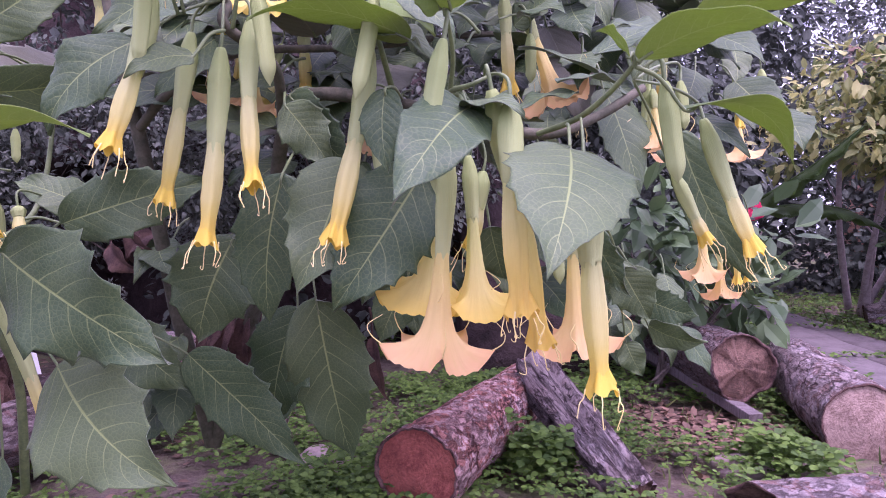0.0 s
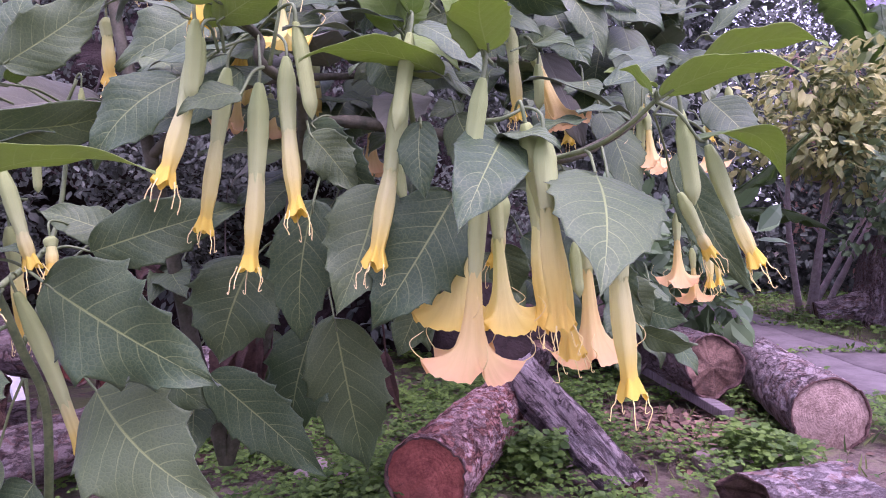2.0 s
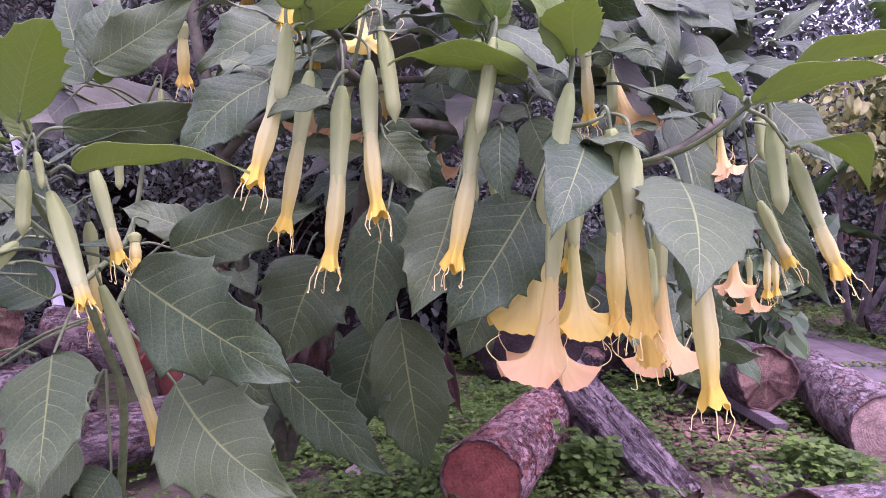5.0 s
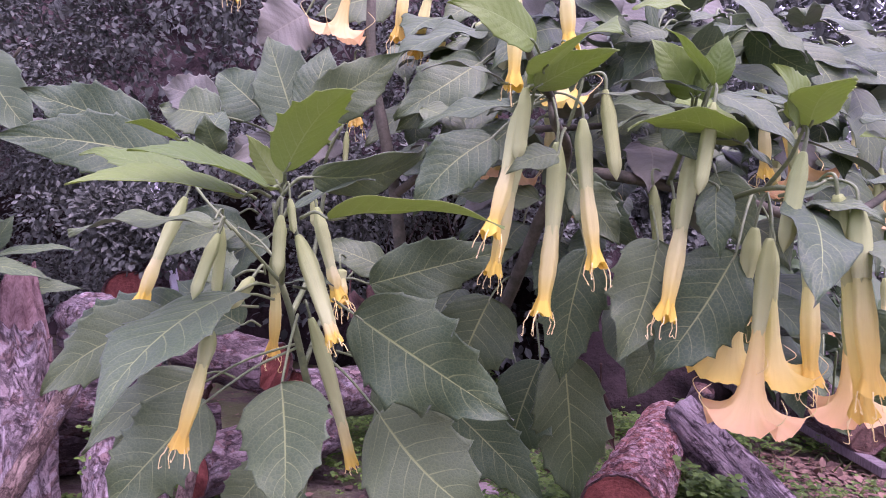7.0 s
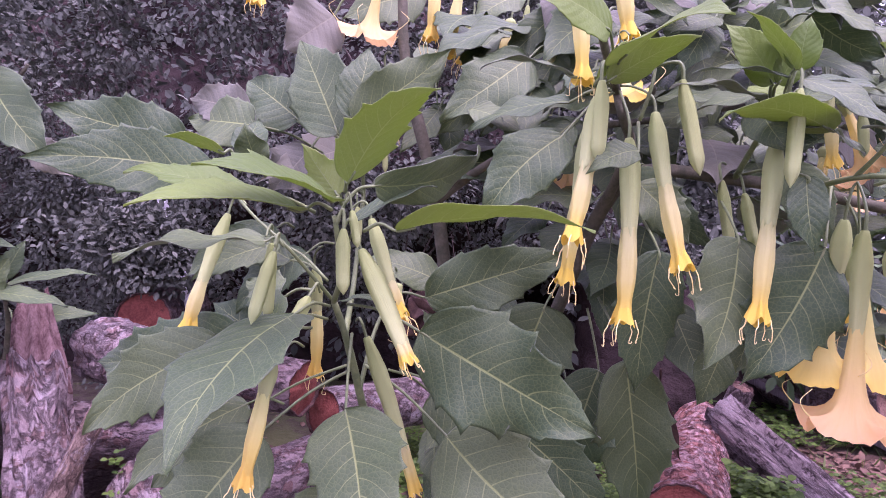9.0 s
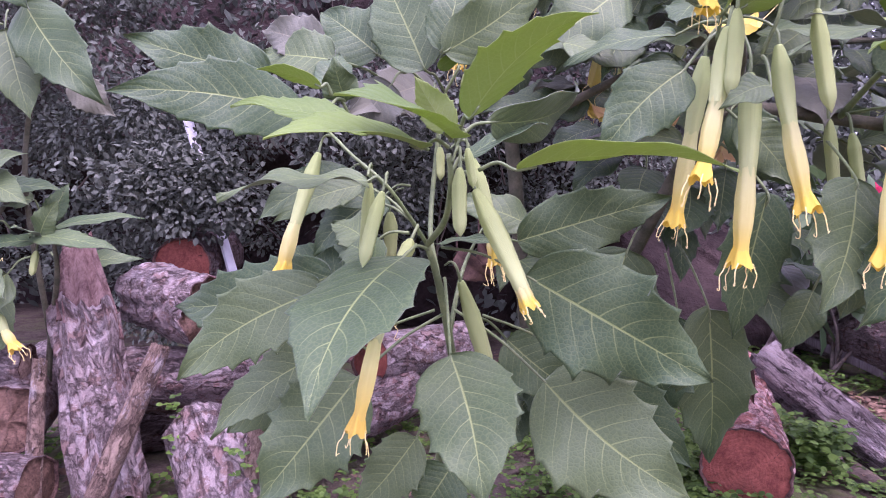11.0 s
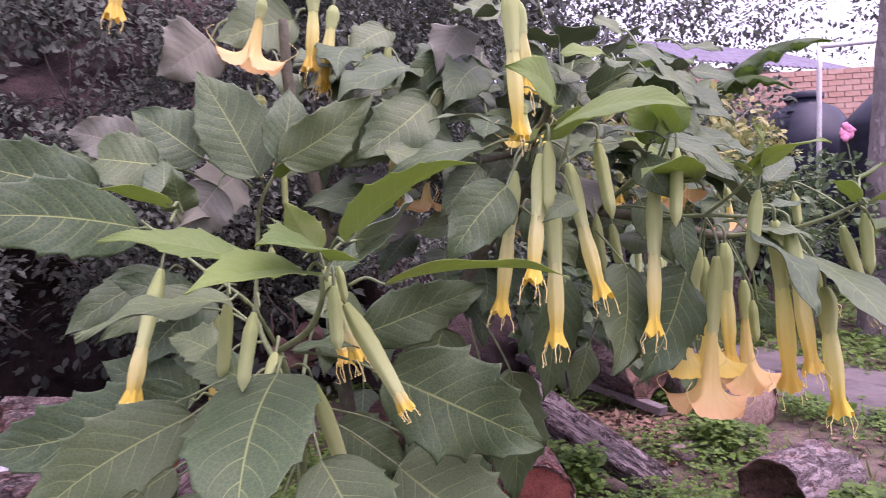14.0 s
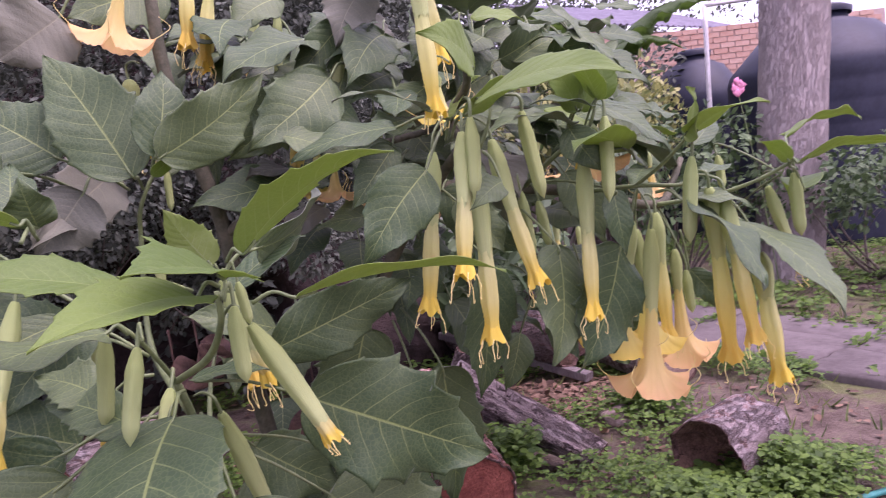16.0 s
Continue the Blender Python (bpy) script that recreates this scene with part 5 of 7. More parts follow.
scatter("leaf_litter", np.stack([p[:, 0], p[:, 1], np.array([ground_height(x, y) for x, y in p]) + np.where((p[:, 0] > 2.1) & (p[:, 0] < 3.3), -0.02, 0.012)], 1), rand_dirs(rs, m, 0.15), np.array([0, 0, 1]) + 0.3 * rand_dirs(rs, m), rs.uniform(0.02, 0.06, m), M_LITTER, label="scattered brown dead leaves and chips", category="leaf litter")
for x, y, z in ((-1.70, 1.93, 0.28), (-1.66, 1.90, 0.20), (-1.45, 1.78, 0.17), (-1.40, 1.74, 0.12), (-1.60, 2.00, 0.62), (-2.12, 1.76, 0.10)):
    k = 14
    c = np.array([x, y, z]) + rs.normal(size=(k, 3)) * 0.028
    c = np.repeat(c, 3, 0)
    w = np.tile(np.arange(3) * 2.094, k) + np.repeat(rs.uniform(0, 6, k), 3)
    scatter("weed_sprig", c, np.stack([np.cos(w), np.sin(w), rs.uniform(-0.3, 0.3, 3 * k)], 1), np.array([0, -0.6, 1.0]) + 0.3 * rand_dirs(rs, 3 * k), np.full(3 * k, 0.022), M_CLOVER, label="small green weed sprig growing between logs", category="weeds", wide=1.2)


# ---------------------------------------------------------------- the flowering shrub
shrub = thing("angel_trumpet_shrub", (-0.35, 1.75, 0), "angel's trumpet shrub hung with cream, yellow and peach flowers", "shrub", "angel's trumpet shrubs")
branch(shrub, [(-0.583, 1.750, 0.274), (-0.662, 1.700, 0.648), (-0.713, 1.600, 1.089), (-0.788, 1.600, 1.410), (-0.802, 1.600, 1.622)], 0.022, 0.012, True)
branch(shrub, [(-0.583, 1.750, 0.274), (-0.458, 1.700, 0.652), (-0.389, 1.600, 0.862), (-0.322, 1.450, 1.068), (-0.245, 1.380, 1.140), (-0.068, 1.350, 1.119), (0.053, 1.300, 1.093), (0.196, 1.200, 1.045), (0.309, 1.250, 1.084), (0.409, 1.300, 1.149)], 0.02, 0.008, True)
branch(shrub, [(-0.322, 1.450, 1.068), (-0.300, 1.300, 1.176), (-0.345, 1.150, 1.215), (-0.353, 1.168, 1.266), (-0.405, 1.010, 1.300), (-0.421, 0.990, 1.350)], 0.012, 0.006, True)
branch(shrub, [(-0.322, 1.120, 1.202), (-0.306, 1.100, 1.259), (-0.293, 1.100, 1.334)], 0.004, 0.0025, False)
branch(shrub, [(-0.068, 1.350, 1.119), (-0.080, 1.200, 1.182), (-0.084, 1.090, 1.222), (-0.074, 1.066, 1.278)], 0.007, 0.0025, False)
branch(shrub, [(0.053, 1.300, 1.093), (0.043, 1.100, 1.097), (0.073, 1.000, 1.091), (0.112, 1.000, 1.110)], 0.006, 0.0025, False)
branch(shrub, [(0.043, 1.100, 1.097), (0.048, 1.020, 1.140), (0.038, 0.945, 1.185)], 0.0045, 0.003, False)
branch(shrub, [(0.196, 1.200, 1.045), (0.245, 1.080, 1.055), (0.275, 0.990, 1.078), (0.300, 0.915, 1.112)], 0.0055, 0.0035, False)
branch(shrub, [(-0.713, 1.600, 1.089), (-0.585, 1.500, 1.170), (-0.424, 1.450, 1.239), (-0.176, 1.600, 1.292), (0.174, 1.700, 1.354), (0.632, 2.000, 1.389)], 0.012, 0.006, True)
flower(shrub, "tube", (-0.413, 1.030, 1.224), (-0.461, 0.987, 0.984), 0.52, 0.95, (-0.353, 1.168, 1.276), 1, False, 0.03)
flower(shrub, "bud", (-0.412, 1.000, 1.245), (-0.421, 0.995, 1.111), 1, 1.0, (-0.353, 1.168, 1.276), 2, False, 0.03)
flower(shrub, "tube", (-0.405, 1.155, 1.204), (-0.451, 1.151, 0.908), 0.47, 0.95, (-0.353, 1.168, 1.276), 3, False, 0.03)
flower(shrub, "tube", (-0.341, 1.120, 1.170), (-0.356, 1.091, 0.842), 0.52, 1.05, (-0.353, 1.168, 1.276), 4, False, 0.03)
flower(shrub, "tube", (-0.294, 1.122, 1.216), (-0.266, 1.055, 0.936), 0.5, 0.95, (-0.353, 1.168, 1.276), 5, False, 0.03)
flower(shrub, "bud", (-0.266, 1.056, 1.259), (-0.238, 1.049, 1.095), 1, 1.1, (-0.353, 1.168, 1.276), 6, False, 0.03)
flower(shrub, "tube", (-0.088, 1.107, 1.167), (-0.137, 1.060, 0.848), 0.51, 1.0, (-0.080, 1.070, 1.272), 7, False, 0.03)
flower(shrub, "bud", (-0.075, 1.047, 1.240), (-0.100, 1.027, 1.073), 1, 1.1, (-0.080, 1.070, 1.272), 8, False, 0.03)
flower(shrub, "bud", (-0.112, 1.300, 1.113), (-0.091, 1.300, 0.962), 1, 1.0, (-0.081, 1.350, 1.145), 9, False, 0.03)
flower(shrub, "bud", (-0.066, 1.300, 1.086), (-0.044, 1.300, 0.974), 1, 1.0, (-0.068, 1.350, 1.128), 10, False, 0.03)
flower(shrub, "tube", (-0.440, 1.090, 1.560), (-0.429, 1.084, 1.262), 0.45, 1.0, (-0.428, 1.090, 1.611), 11, False, 0.03)
flower(shrub, "tube", (-0.334, 1.250, 1.594), (-0.312, 1.250, 1.391), 0.4, 1.0, (-0.335, 1.200, 1.618), 12, False, 0.03)
flower(shrub, "bud", (0.036, 0.940, 1.143), (0.013, 0.940, 0.979), 1, 1.15, (0.038, 0.945, 1.178), 13, False, 0.03)
flower(shrub, "open", (0.043, 1.067, 1.005), (0.028, 1.089, 0.660), 0.5, 0.84, (0.048, 1.100, 1.090), 14, False, 0.01)
flower(shrub, "open", (0.032, 1.110, 1.025), (0.005, 1.167, 0.745), 0.42, 0.85, (0.048, 1.100, 1.090), 15, True, 0.02)
flower(shrub, "open", (0.075, 1.140, 1.000), (0.096, 1.156, 0.730), 0.42, 0.7, (0.048, 1.100, 1.090), 16, True, 0.02)
flower(shrub, "tube", (0.155, 1.160, 1.030), (0.177, 1.171, 0.727), 0.4, 1.08, (0.140, 1.180, 1.070), 17, True, 0.03)
flower(shrub, "tube", (0.105, 0.965, 1.079), (0.192, 1.012, 0.702), 0.4, 1.08, (0.095, 1.010, 1.105), 18, True, 0.03)
flower(shrub, "tube", (0.130, 0.950, 1.060), (0.150, 0.915, 0.762), 0.42, 1.03, (0.095, 1.010, 1.105), 19, True, 0.03)
flower(shrub, "open", (0.262, 1.210, 0.930), (0.289, 1.226, 0.655), 0.38, 0.75, (0.200, 1.200, 1.050), 20, False, 0.03)
flower(shrub, "bud", (0.228, 1.150, 0.887), (0.239, 1.150, 0.783), 1, 0.9, (0.196, 1.200, 1.043), 21, False, 0.03)
flower(shrub, "tube", (0.245, 0.965, 0.930), (0.274, 0.955, 0.648), 0.36, 1.2, (0.245, 1.030, 1.050), 22, False, 0.03)
flower(shrub, "tube", (0.103, 1.200, 0.978), (0.086, 1.200, 0.840), 0.5, 0.9, (0.079, 1.200, 1.072), 23, False, 0.03)
flower(shrub, "bud", (0.343, 0.941, 1.089), (0.371, 0.952, 0.949), 1, 1.15, (0.300, 0.940, 1.090), 24, False, 0.03)
flower(shrub, "tube", (0.447, 1.080, 1.059), (0.528, 1.057, 0.845), 0.62, 0.85, (0.300, 0.940, 1.090), 25, False, 0.03)
flower(shrub, "bud", (0.453, 1.220, 1.147), (0.464, 1.220, 1.060), 1, 0.9, (0.300, 0.940, 1.090), 26, False, 0.03)
flower(shrub, "tube", (0.425, 1.150, 0.978), (0.487, 1.150, 0.859), 0.7, 0.7, (0.300, 0.940, 1.090), 27, False, 0.03)
flower(shrub, "open", (0.993, 2.600, 0.965), (1.010, 2.600, 0.672), 0.4, 0.85, (0.930, 2.500, 1.124), 28, False, 0.03)
flower(shrub, "open", (1.077, 2.650, 0.818), (1.090, 2.650, 0.599), 0.4, 0.7, (1.026, 2.600, 0.954), 29, False, 0.03)
flower(shrub, "tube", (1.125, 2.600, 0.911), (1.133, 2.600, 0.658), 0.45, 0.9, (1.115, 2.600, 1.001), 30, False, 0.03)
flower(shrub, "tube", (1.184, 2.650, 0.912), (1.195, 2.650, 0.664), 0.45, 0.9, (1.137, 2.600, 1.001), 31, False, 0.03)
flower(shrub, "open", (0.871, 2.600, 1.319), (0.888, 2.600, 1.126), 0.35, 0.85, (0.834, 2.500, 1.356), 32, False, 0.03)
flower(shrub, "open", (1.150, 2.700, 1.328), (1.169, 2.700, 1.144), 0.35, 0.8, (1.076, 2.600, 1.379), 33, False, 0.03)
flower(shrub, "tube", (1.104, 2.400, 1.429), (1.129, 2.400, 1.234), 0.4, 0.9, (1.081, 2.400, 1.489), 34, False, 0.03)
flower(shrub, "tube", (1.015, 2.400, 1.439), (1.039, 2.400, 1.228), 0.4, 0.9, (1.001, 2.400, 1.479), 35, False, 0.03)
flower(shrub, "tube", (0.145, 1.400, 1.352), (0.161, 1.400, 1.150), 0.42, 0.8, (0.161, 1.440, 1.401), 36, False, 0.03)
flower(shrub, "open", (0.188, 1.440, 1.338), (0.267, 1.440, 1.135), 0.35, 0.72, (0.206, 1.480, 1.388), 37, False, 0.03)
flower(shrub, "open", (0.476, 1.480, 1.181), (0.489, 1.480, 1.053), 0.35, 0.5, (0.501, 1.520, 1.228), 38, False, 0.03)
flower(shrub, "open", (-0.182, 1.700, 1.243), (-0.183, 1.700, 1.054), 0.35, 0.6, (-0.176, 1.600, 1.279), 39, False, 0.03)
flower(shrub, "open", (-0.473, 1.500, 1.236), (-0.480, 1.500, 1.140), 0.3, 0.55, (-0.462, 1.450, 1.250), 40, False, 0.03)
flower(shrub, "tube", (-0.857, 1.700, 1.454), (-0.849, 1.700, 1.283), 0.3, 1.0, (-0.835, 1.650, 1.479), 41, True, 0.03)
flower(shrub, "open", (-0.327, 1.250, 1.367), (-0.319, 1.250, 1.272), 0.3, 0.5, (-0.322, 1.200, 1.380), 42, True, 0.03)
flower(shrub, "open", (-0.400, 1.500, 1.225), (-0.392, 1.500, 1.117), 0.3, 0.45, (-0.400, 1.450, 1.252), 43, False, 0.03)
leaf(shrub, (0.072, 0.996, 1.057), (-0.013, 0.762, 0.913), 0.118, (0.293, -0.576, 0.763), 0, 0.08, (0.050, 1.070, 1.100), 0.15, 0.12, 44)
leaf(shrub, (0.222, 0.980, 0.998), (0.163, 0.735, 0.836), 0.170, (0.140, -0.569, 0.810), 0, 0.06, (0.235, 1.100, 1.050), 0.6, 0.12, 45)
leaf(shrub, (0.004, 1.120, 0.975), (-0.147, 1.100, 0.733), 0.165, (-0.110, -0.994, -0.004), 0, 0.05, (0.066, 1.220, 1.099), 1.0, 0.12, 46)
leaf(shrub, (-0.131, 1.160, 0.993), (-0.208, 1.100, 0.761), 0.150, (0.044, -0.993, 0.111), 0, 0.05, (-0.099, 1.420, 1.117), 1.0, 0.12, 47)
leaf(shrub, (-0.261, 1.214, 0.969), (-0.295, 1.252, 0.681), 0.130, (0.107, -0.989, 0.099), 0, 0.05, (-0.263, 1.504, 1.093), 1.0, 0.12, 48)
leaf(shrub, (-0.259, 1.500, 0.704), (-0.193, 1.640, 0.278), 0.193, (0.126, -0.948, -0.292), 0, 0.05, (-0.306, 1.600, 0.850), 1.0, 0.12, 49)
leaf(shrub, (-0.313, 1.550, 0.676), (-0.382, 1.600, 0.372), 0.176, (-0.318, -0.944, -0.082), 0, 0.05, (-0.333, 1.600, 0.822), 1.0, 0.12, 50)
leaf(shrub, (-0.447, 1.500, 0.838), (-0.529, 1.500, 0.594), 0.209, (0.141, -0.989, -0.047), 0, 0.05, (-0.389, 1.600, 0.890), 1.0, 0.12, 51)
leaf(shrub, (-0.281, 1.300, 1.107), (-0.180, 1.280, 0.980), 0.095, (-0.099, -0.992, 0.078), 0, 0.05, (-0.307, 1.400, 1.147), 1.0, 0.12, 52)
leaf(shrub, (-0.058, 1.060, 1.096), (-0.050, 1.045, 0.962), 0.069, (-0.123, -0.987, 0.103), 0, 0.05, (-0.057, 1.350, 1.128), 0.5, 0.12, 53)
leaf(shrub, (0.372, 0.940, 1.051), (0.626, 1.147, 1.012), 0.090, (0.286, 0.276, 0.918), 1, 0.12, (0.297, 0.920, 1.105), 0.2, 0.12, 54)
leaf(shrub, (0.297, 0.900, 1.109), (0.430, 0.760, 1.125), 0.085, (0.018, 0.332, 0.943), 1, 0.12, (0.297, 0.920, 1.105), 0.3, 0.12, 55)
leaf(shrub, (0.380, 0.980, 1.169), (0.559, 0.920, 1.202), 0.110, (-0.135, 0.239, 0.962), 1, 0.1, (0.297, 0.920, 1.105), 0.3, 0.12, 56)
leaf(shrub, (0.287, 0.910, 1.114), (0.252, 0.950, 1.162), 0.060, (0.160, 0.316, 0.935), 1, 0.1, (0.297, 0.920, 1.105), 0.3, 0.12, 57)
leaf(shrub, (0.045, 0.945, 1.185), (0.020, 0.760, 1.222), 0.090, (-0.150, -0.550, 0.800), 1, 0.08, (0.038, 0.945, 1.176), 0.5, 0.12, 58)
leaf(shrub, (0.030, 0.945, 1.185), (-0.045, 0.860, 1.262), 0.080, (0.100, -0.900, 0.350), 1, 0.08, (0.038, 0.945, 1.176), 0.5, 0.12, 59)
leaf(shrub, (-0.019, 1.050, 1.170), (-0.244, 0.950, 1.180), 0.098, (-0.046, 0.204, 0.978), 1, 0.1, (-0.001, 1.050, 1.151), 0.3, 0.12, 60)
leaf(shrub, (-0.123, 1.100, 1.228), (-0.090, 1.050, 1.135), 0.078, (-0.543, -0.805, 0.238), 0, 0.08, None, 0.3, 0.12, 61)
leaf(shrub, (0.069, 1.000, 1.060), (0.147, 0.900, 1.040), 0.064, (-0.155, -0.313, 0.937), 0, 0.1, (0.048, 1.050, 1.080), 0.2, 0.12, 62)
leaf(shrub, (0.210, 1.050, 1.107), (0.319, 1.100, 1.114), 0.060, (0.021, -0.170, 0.985), 0, 0.1, None, 0.2, 0.12, 63)
leaf(shrub, (0.296, 1.200, 0.876), (0.357, 1.150, 0.763), 0.063, (-0.719, -0.690, -0.082), 0, 0.08, (0.274, 1.200, 0.976), 1.0, 0.12, 64)
leaf(shrub, (0.426, 1.500, 0.786), (0.494, 1.500, 0.673), 0.107, (-0.174, -0.979, -0.105), 0, 0.06, (0.358, 1.400, 0.898), 1.0, 0.12, 65)
leaf(shrub, (0.529, 1.700, 0.701), (0.674, 1.700, 0.655), 0.087, (-0.050, -0.987, -0.155), 0, 0.06, (0.439, 1.600, 0.832), 1.0, 0.12, 66)
leaf(shrub, (0.546, 1.700, 0.630), (0.679, 1.650, 0.596), 0.078, (-0.412, -0.803, -0.431), 0, 0.06, (0.441, 1.600, 0.779), 0.2, 0.12, 67)
leaf(shrub, (0.491, 1.700, 0.585), (0.538, 1.700, 0.499), 0.072, (-0.145, -0.986, -0.079), 0, 0.06, (0.443, 1.600, 0.738), 0.2, 0.12, 68)
leaf(shrub, (0.126, 1.400, 0.878), (0.165, 1.450, 0.750), 0.094, (-0.095, -0.917, -0.388), 0, 0.06, (0.105, 1.400, 0.963), 0.4, 0.12, 69)
leaf(shrub, (-0.050, 1.450, 0.753), (-0.108, 1.450, 0.616), 0.098, (-0.005, -1.000, 0.002), 0, 0.06, (-0.016, 1.400, 0.864), 0.3, 0.12, 70)
leaf(shrub, (-0.348, 1.020, 1.134), (-0.438, 0.980, 1.095), 0.051, (0.190, -0.870, 0.455), 0, 0.1, (-0.329, 1.100, 1.194), 0.1, 0.12, 71)
leaf(shrub, (-0.464, 1.074, 1.169), (-0.607, 1.059, 1.018), 0.115, (-0.102, -0.968, 0.230), 0, 0.1, (-0.353, 1.168, 1.266), 0.5, 0.12, 72)
leaf(shrub, (-0.445, 1.072, 1.269), (-0.606, 1.110, 1.303), 0.060, (0.193, -0.233, 0.953), 0, 0.1, (-0.353, 1.168, 1.266), 0.3, 0.12, 73)
leaf(shrub, (-0.428, 1.253, 1.265), (-0.632, 1.303, 1.220), 0.090, (-0.236, -0.532, 0.813), 0, 0.08, (-0.353, 1.168, 1.266), 0.4, 0.12, 74)
leaf(shrub, (-0.510, 1.500, 1.396), (-0.706, 1.500, 1.241), 0.137, (0.100, -0.987, -0.126), 0, 0.06, (-0.435, 1.500, 1.442), 1.0, 0.12, 75)
leaf(shrub, (-0.400, 0.991, 1.320), (-0.543, 0.895, 1.356), 0.085, (0.478, -0.865, 0.155), 1, 0.08, (-0.353, 1.168, 1.266), 0.5, 0.12, 76)
leaf(shrub, (-0.392, 1.050, 1.256), (-0.255, 1.000, 1.318), 0.087, (-0.209, 0.485, 0.849), 1, 0.06, (-0.395, 1.100, 1.219), 0.4, 0.12, 77)
leaf(shrub, (-0.412, 1.050, 1.256), (-0.321, 1.100, 1.335), 0.078, (-0.708, 0.235, 0.666), 1, 0.06, (-0.405, 1.100, 1.219), 0.4, 0.12, 78)
leaf(shrub, (-0.097, 1.100, 1.261), (-0.179, 1.100, 1.369), 0.070, (-0.064, -0.997, -0.048), 1, 0.08, (-0.083, 1.150, 1.235), 0.4, 0.12, 79)
leaf(shrub, (-0.088, 1.100, 1.261), (-0.039, 1.100, 1.338), 0.056, (0.104, -0.992, -0.066), 1, 0.08, (-0.078, 1.150, 1.235), 0.4, 0.12, 80)
leaf(shrub, (-0.113, 1.100, 1.231), (-0.286, 1.050, 1.250), 0.072, (0.180, -0.250, 0.951), 0, 0.08, (-0.083, 1.150, 1.235), 0.3, 0.12, 81)
leaf(shrub, (-0.094, 1.100, 1.210), (0.035, 1.050, 1.134), 0.071, (0.258, -0.551, 0.794), 0, 0.08, (-0.083, 1.150, 1.235), 0.3, 0.12, 82)
leaf(shrub, (-0.284, 1.350, 1.134), (-0.124, 1.300, 0.972), 0.110, (-0.411, -0.903, -0.127), 0, 0.05, (-0.236, 1.400, 1.151), 1.0, 0.12, 83)
leaf(shrub, (0.019, 1.300, 1.145), (0.081, 1.250, 0.979), 0.098, (-0.473, -0.877, 0.088), 0, 0.05, (0.006, 1.350, 1.188), 0.5, 0.12, 84)
leaf(shrub, (-0.058, 1.500, 1.442), (-0.228, 1.450, 1.513), 0.108, (0.288, -0.957, 0.014), 0, 0.05, (-0.006, 1.500, 1.413), 0.4, 0.12, 85)
leaf(shrub, (0.008, 1.500, 1.454), (0.195, 1.500, 1.555), 0.115, (0.196, -0.912, -0.361), 0, 0.05, (-0.033, 1.500, 1.414), 0.4, 0.12, 86)
leaf(shrub, (0.108, 1.400, 1.484), (0.276, 1.400, 1.389), 0.116, (-0.411, -0.546, -0.730), 0, 0.05, (0.101, 1.500, 1.491), 0.4, 0.12, 87)
leaf(shrub, (-0.383, 1.008, 1.278), (-0.301, 0.745, 1.272), 0.130, (-0.35, -0.45, 0.8), 1, 0.06, (-0.353, 1.168, 1.266), 0.5, 0.12, 88)
leaf(shrub, (0.030, 1.300, 1.289), (-0.203, 1.300, 1.237), 0.100, (-0.202, -0.354, 0.913), 0, 0.06, (0.094, 1.300, 1.249), 0.3, 0.12, 89)
leaf(shrub, (0.396, 1.330, 1.132), (0.171, 1.300, 1.228), 0.123, (0.408, -0.301, 0.862), 0, 0.06, (0.383, 1.300, 1.116), 0.3, 0.12, 90)
flower(shrub, "bud", (0.195, 1.350, 1.261), (0.199, 1.350, 1.164), 1, 0.9, (0.130, 1.300, 1.275), 92, False, 0.03)
flower(shrub, "bud", (0.472, 1.500, 1.198), (0.470, 1.500, 1.077), 1, 0.9, (0.474, 1.500, 1.238), 93, False, 0.03)
flower(shrub, "tube", (0.621, 1.900, 1.379), (0.614, 1.900, 1.225), 0.3, 0.9, (0.624, 1.900, 1.418), 94, False, 0.03)
flower(shrub, "tube", (0.394, 1.900, 1.270), (0.390, 1.900, 1.159), 0.3, 0.9, (0.397, 1.900, 1.307), 95, False, 0.03)
flower(shrub, "tube", (-0.421, 1.500, 1.518), (-0.471, 1.500, 1.273), 0.55, 1.0, (-0.400, 1.500, 1.567), 96, False, 0.03)
flower(shrub, "tube", (-0.454, 1.700, 1.396), (-0.512, 1.700, 1.187), 0.2, 1.2, (-0.439, 1.700, 1.464), 97, True, 0.03)
flower(shrub, "open", (-0.408, 1.750, 1.335), (-0.450, 1.750, 1.158), 0.3, 0.55, (-0.419, 1.700, 1.383), 98, True, 0.03)
flower(shrub, "tube", (-0.316, 1.600, 1.325), (-0.309, 1.600, 1.175), 0.3, 0.9, (-0.318, 1.600, 1.379), 99, True, 0.03)
flower(shrub, "tube", (-0.510, 1.900, 1.650), (-0.542, 1.900, 1.505), 0.3, 1.1, (-0.504, 1.900, 1.708), 100, True, 0.03)
flower(shrub, "tube", (-0.625, 1.900, 1.643), (-0.651, 1.900, 1.516), 0.2, 1.2, (-0.619, 1.900, 1.699), 101, True, 0.03)
flower(shrub, "bud", (-0.469, 1.800, 1.652), (-0.488, 1.800, 1.456), 1, 1.0, (-0.464, 1.800, 1.693), 102, False, 0.03)
leaf(shrub, (-0.497, 1.399, 1.394), (-0.694, 1.366, 1.250), 0.15, (-0.1, -0.95, 0.3), 0, 0.06, (-0.437, 1.449, 1.434), 0.7, 0.12, 192)
leaf(shrub, (-0.419, 1.500, 1.532), (-0.559, 1.480, 1.396), 0.09, (0.2, -0.95, 0.2), 0, 0.06, None, 0.7, 0.12, 193)
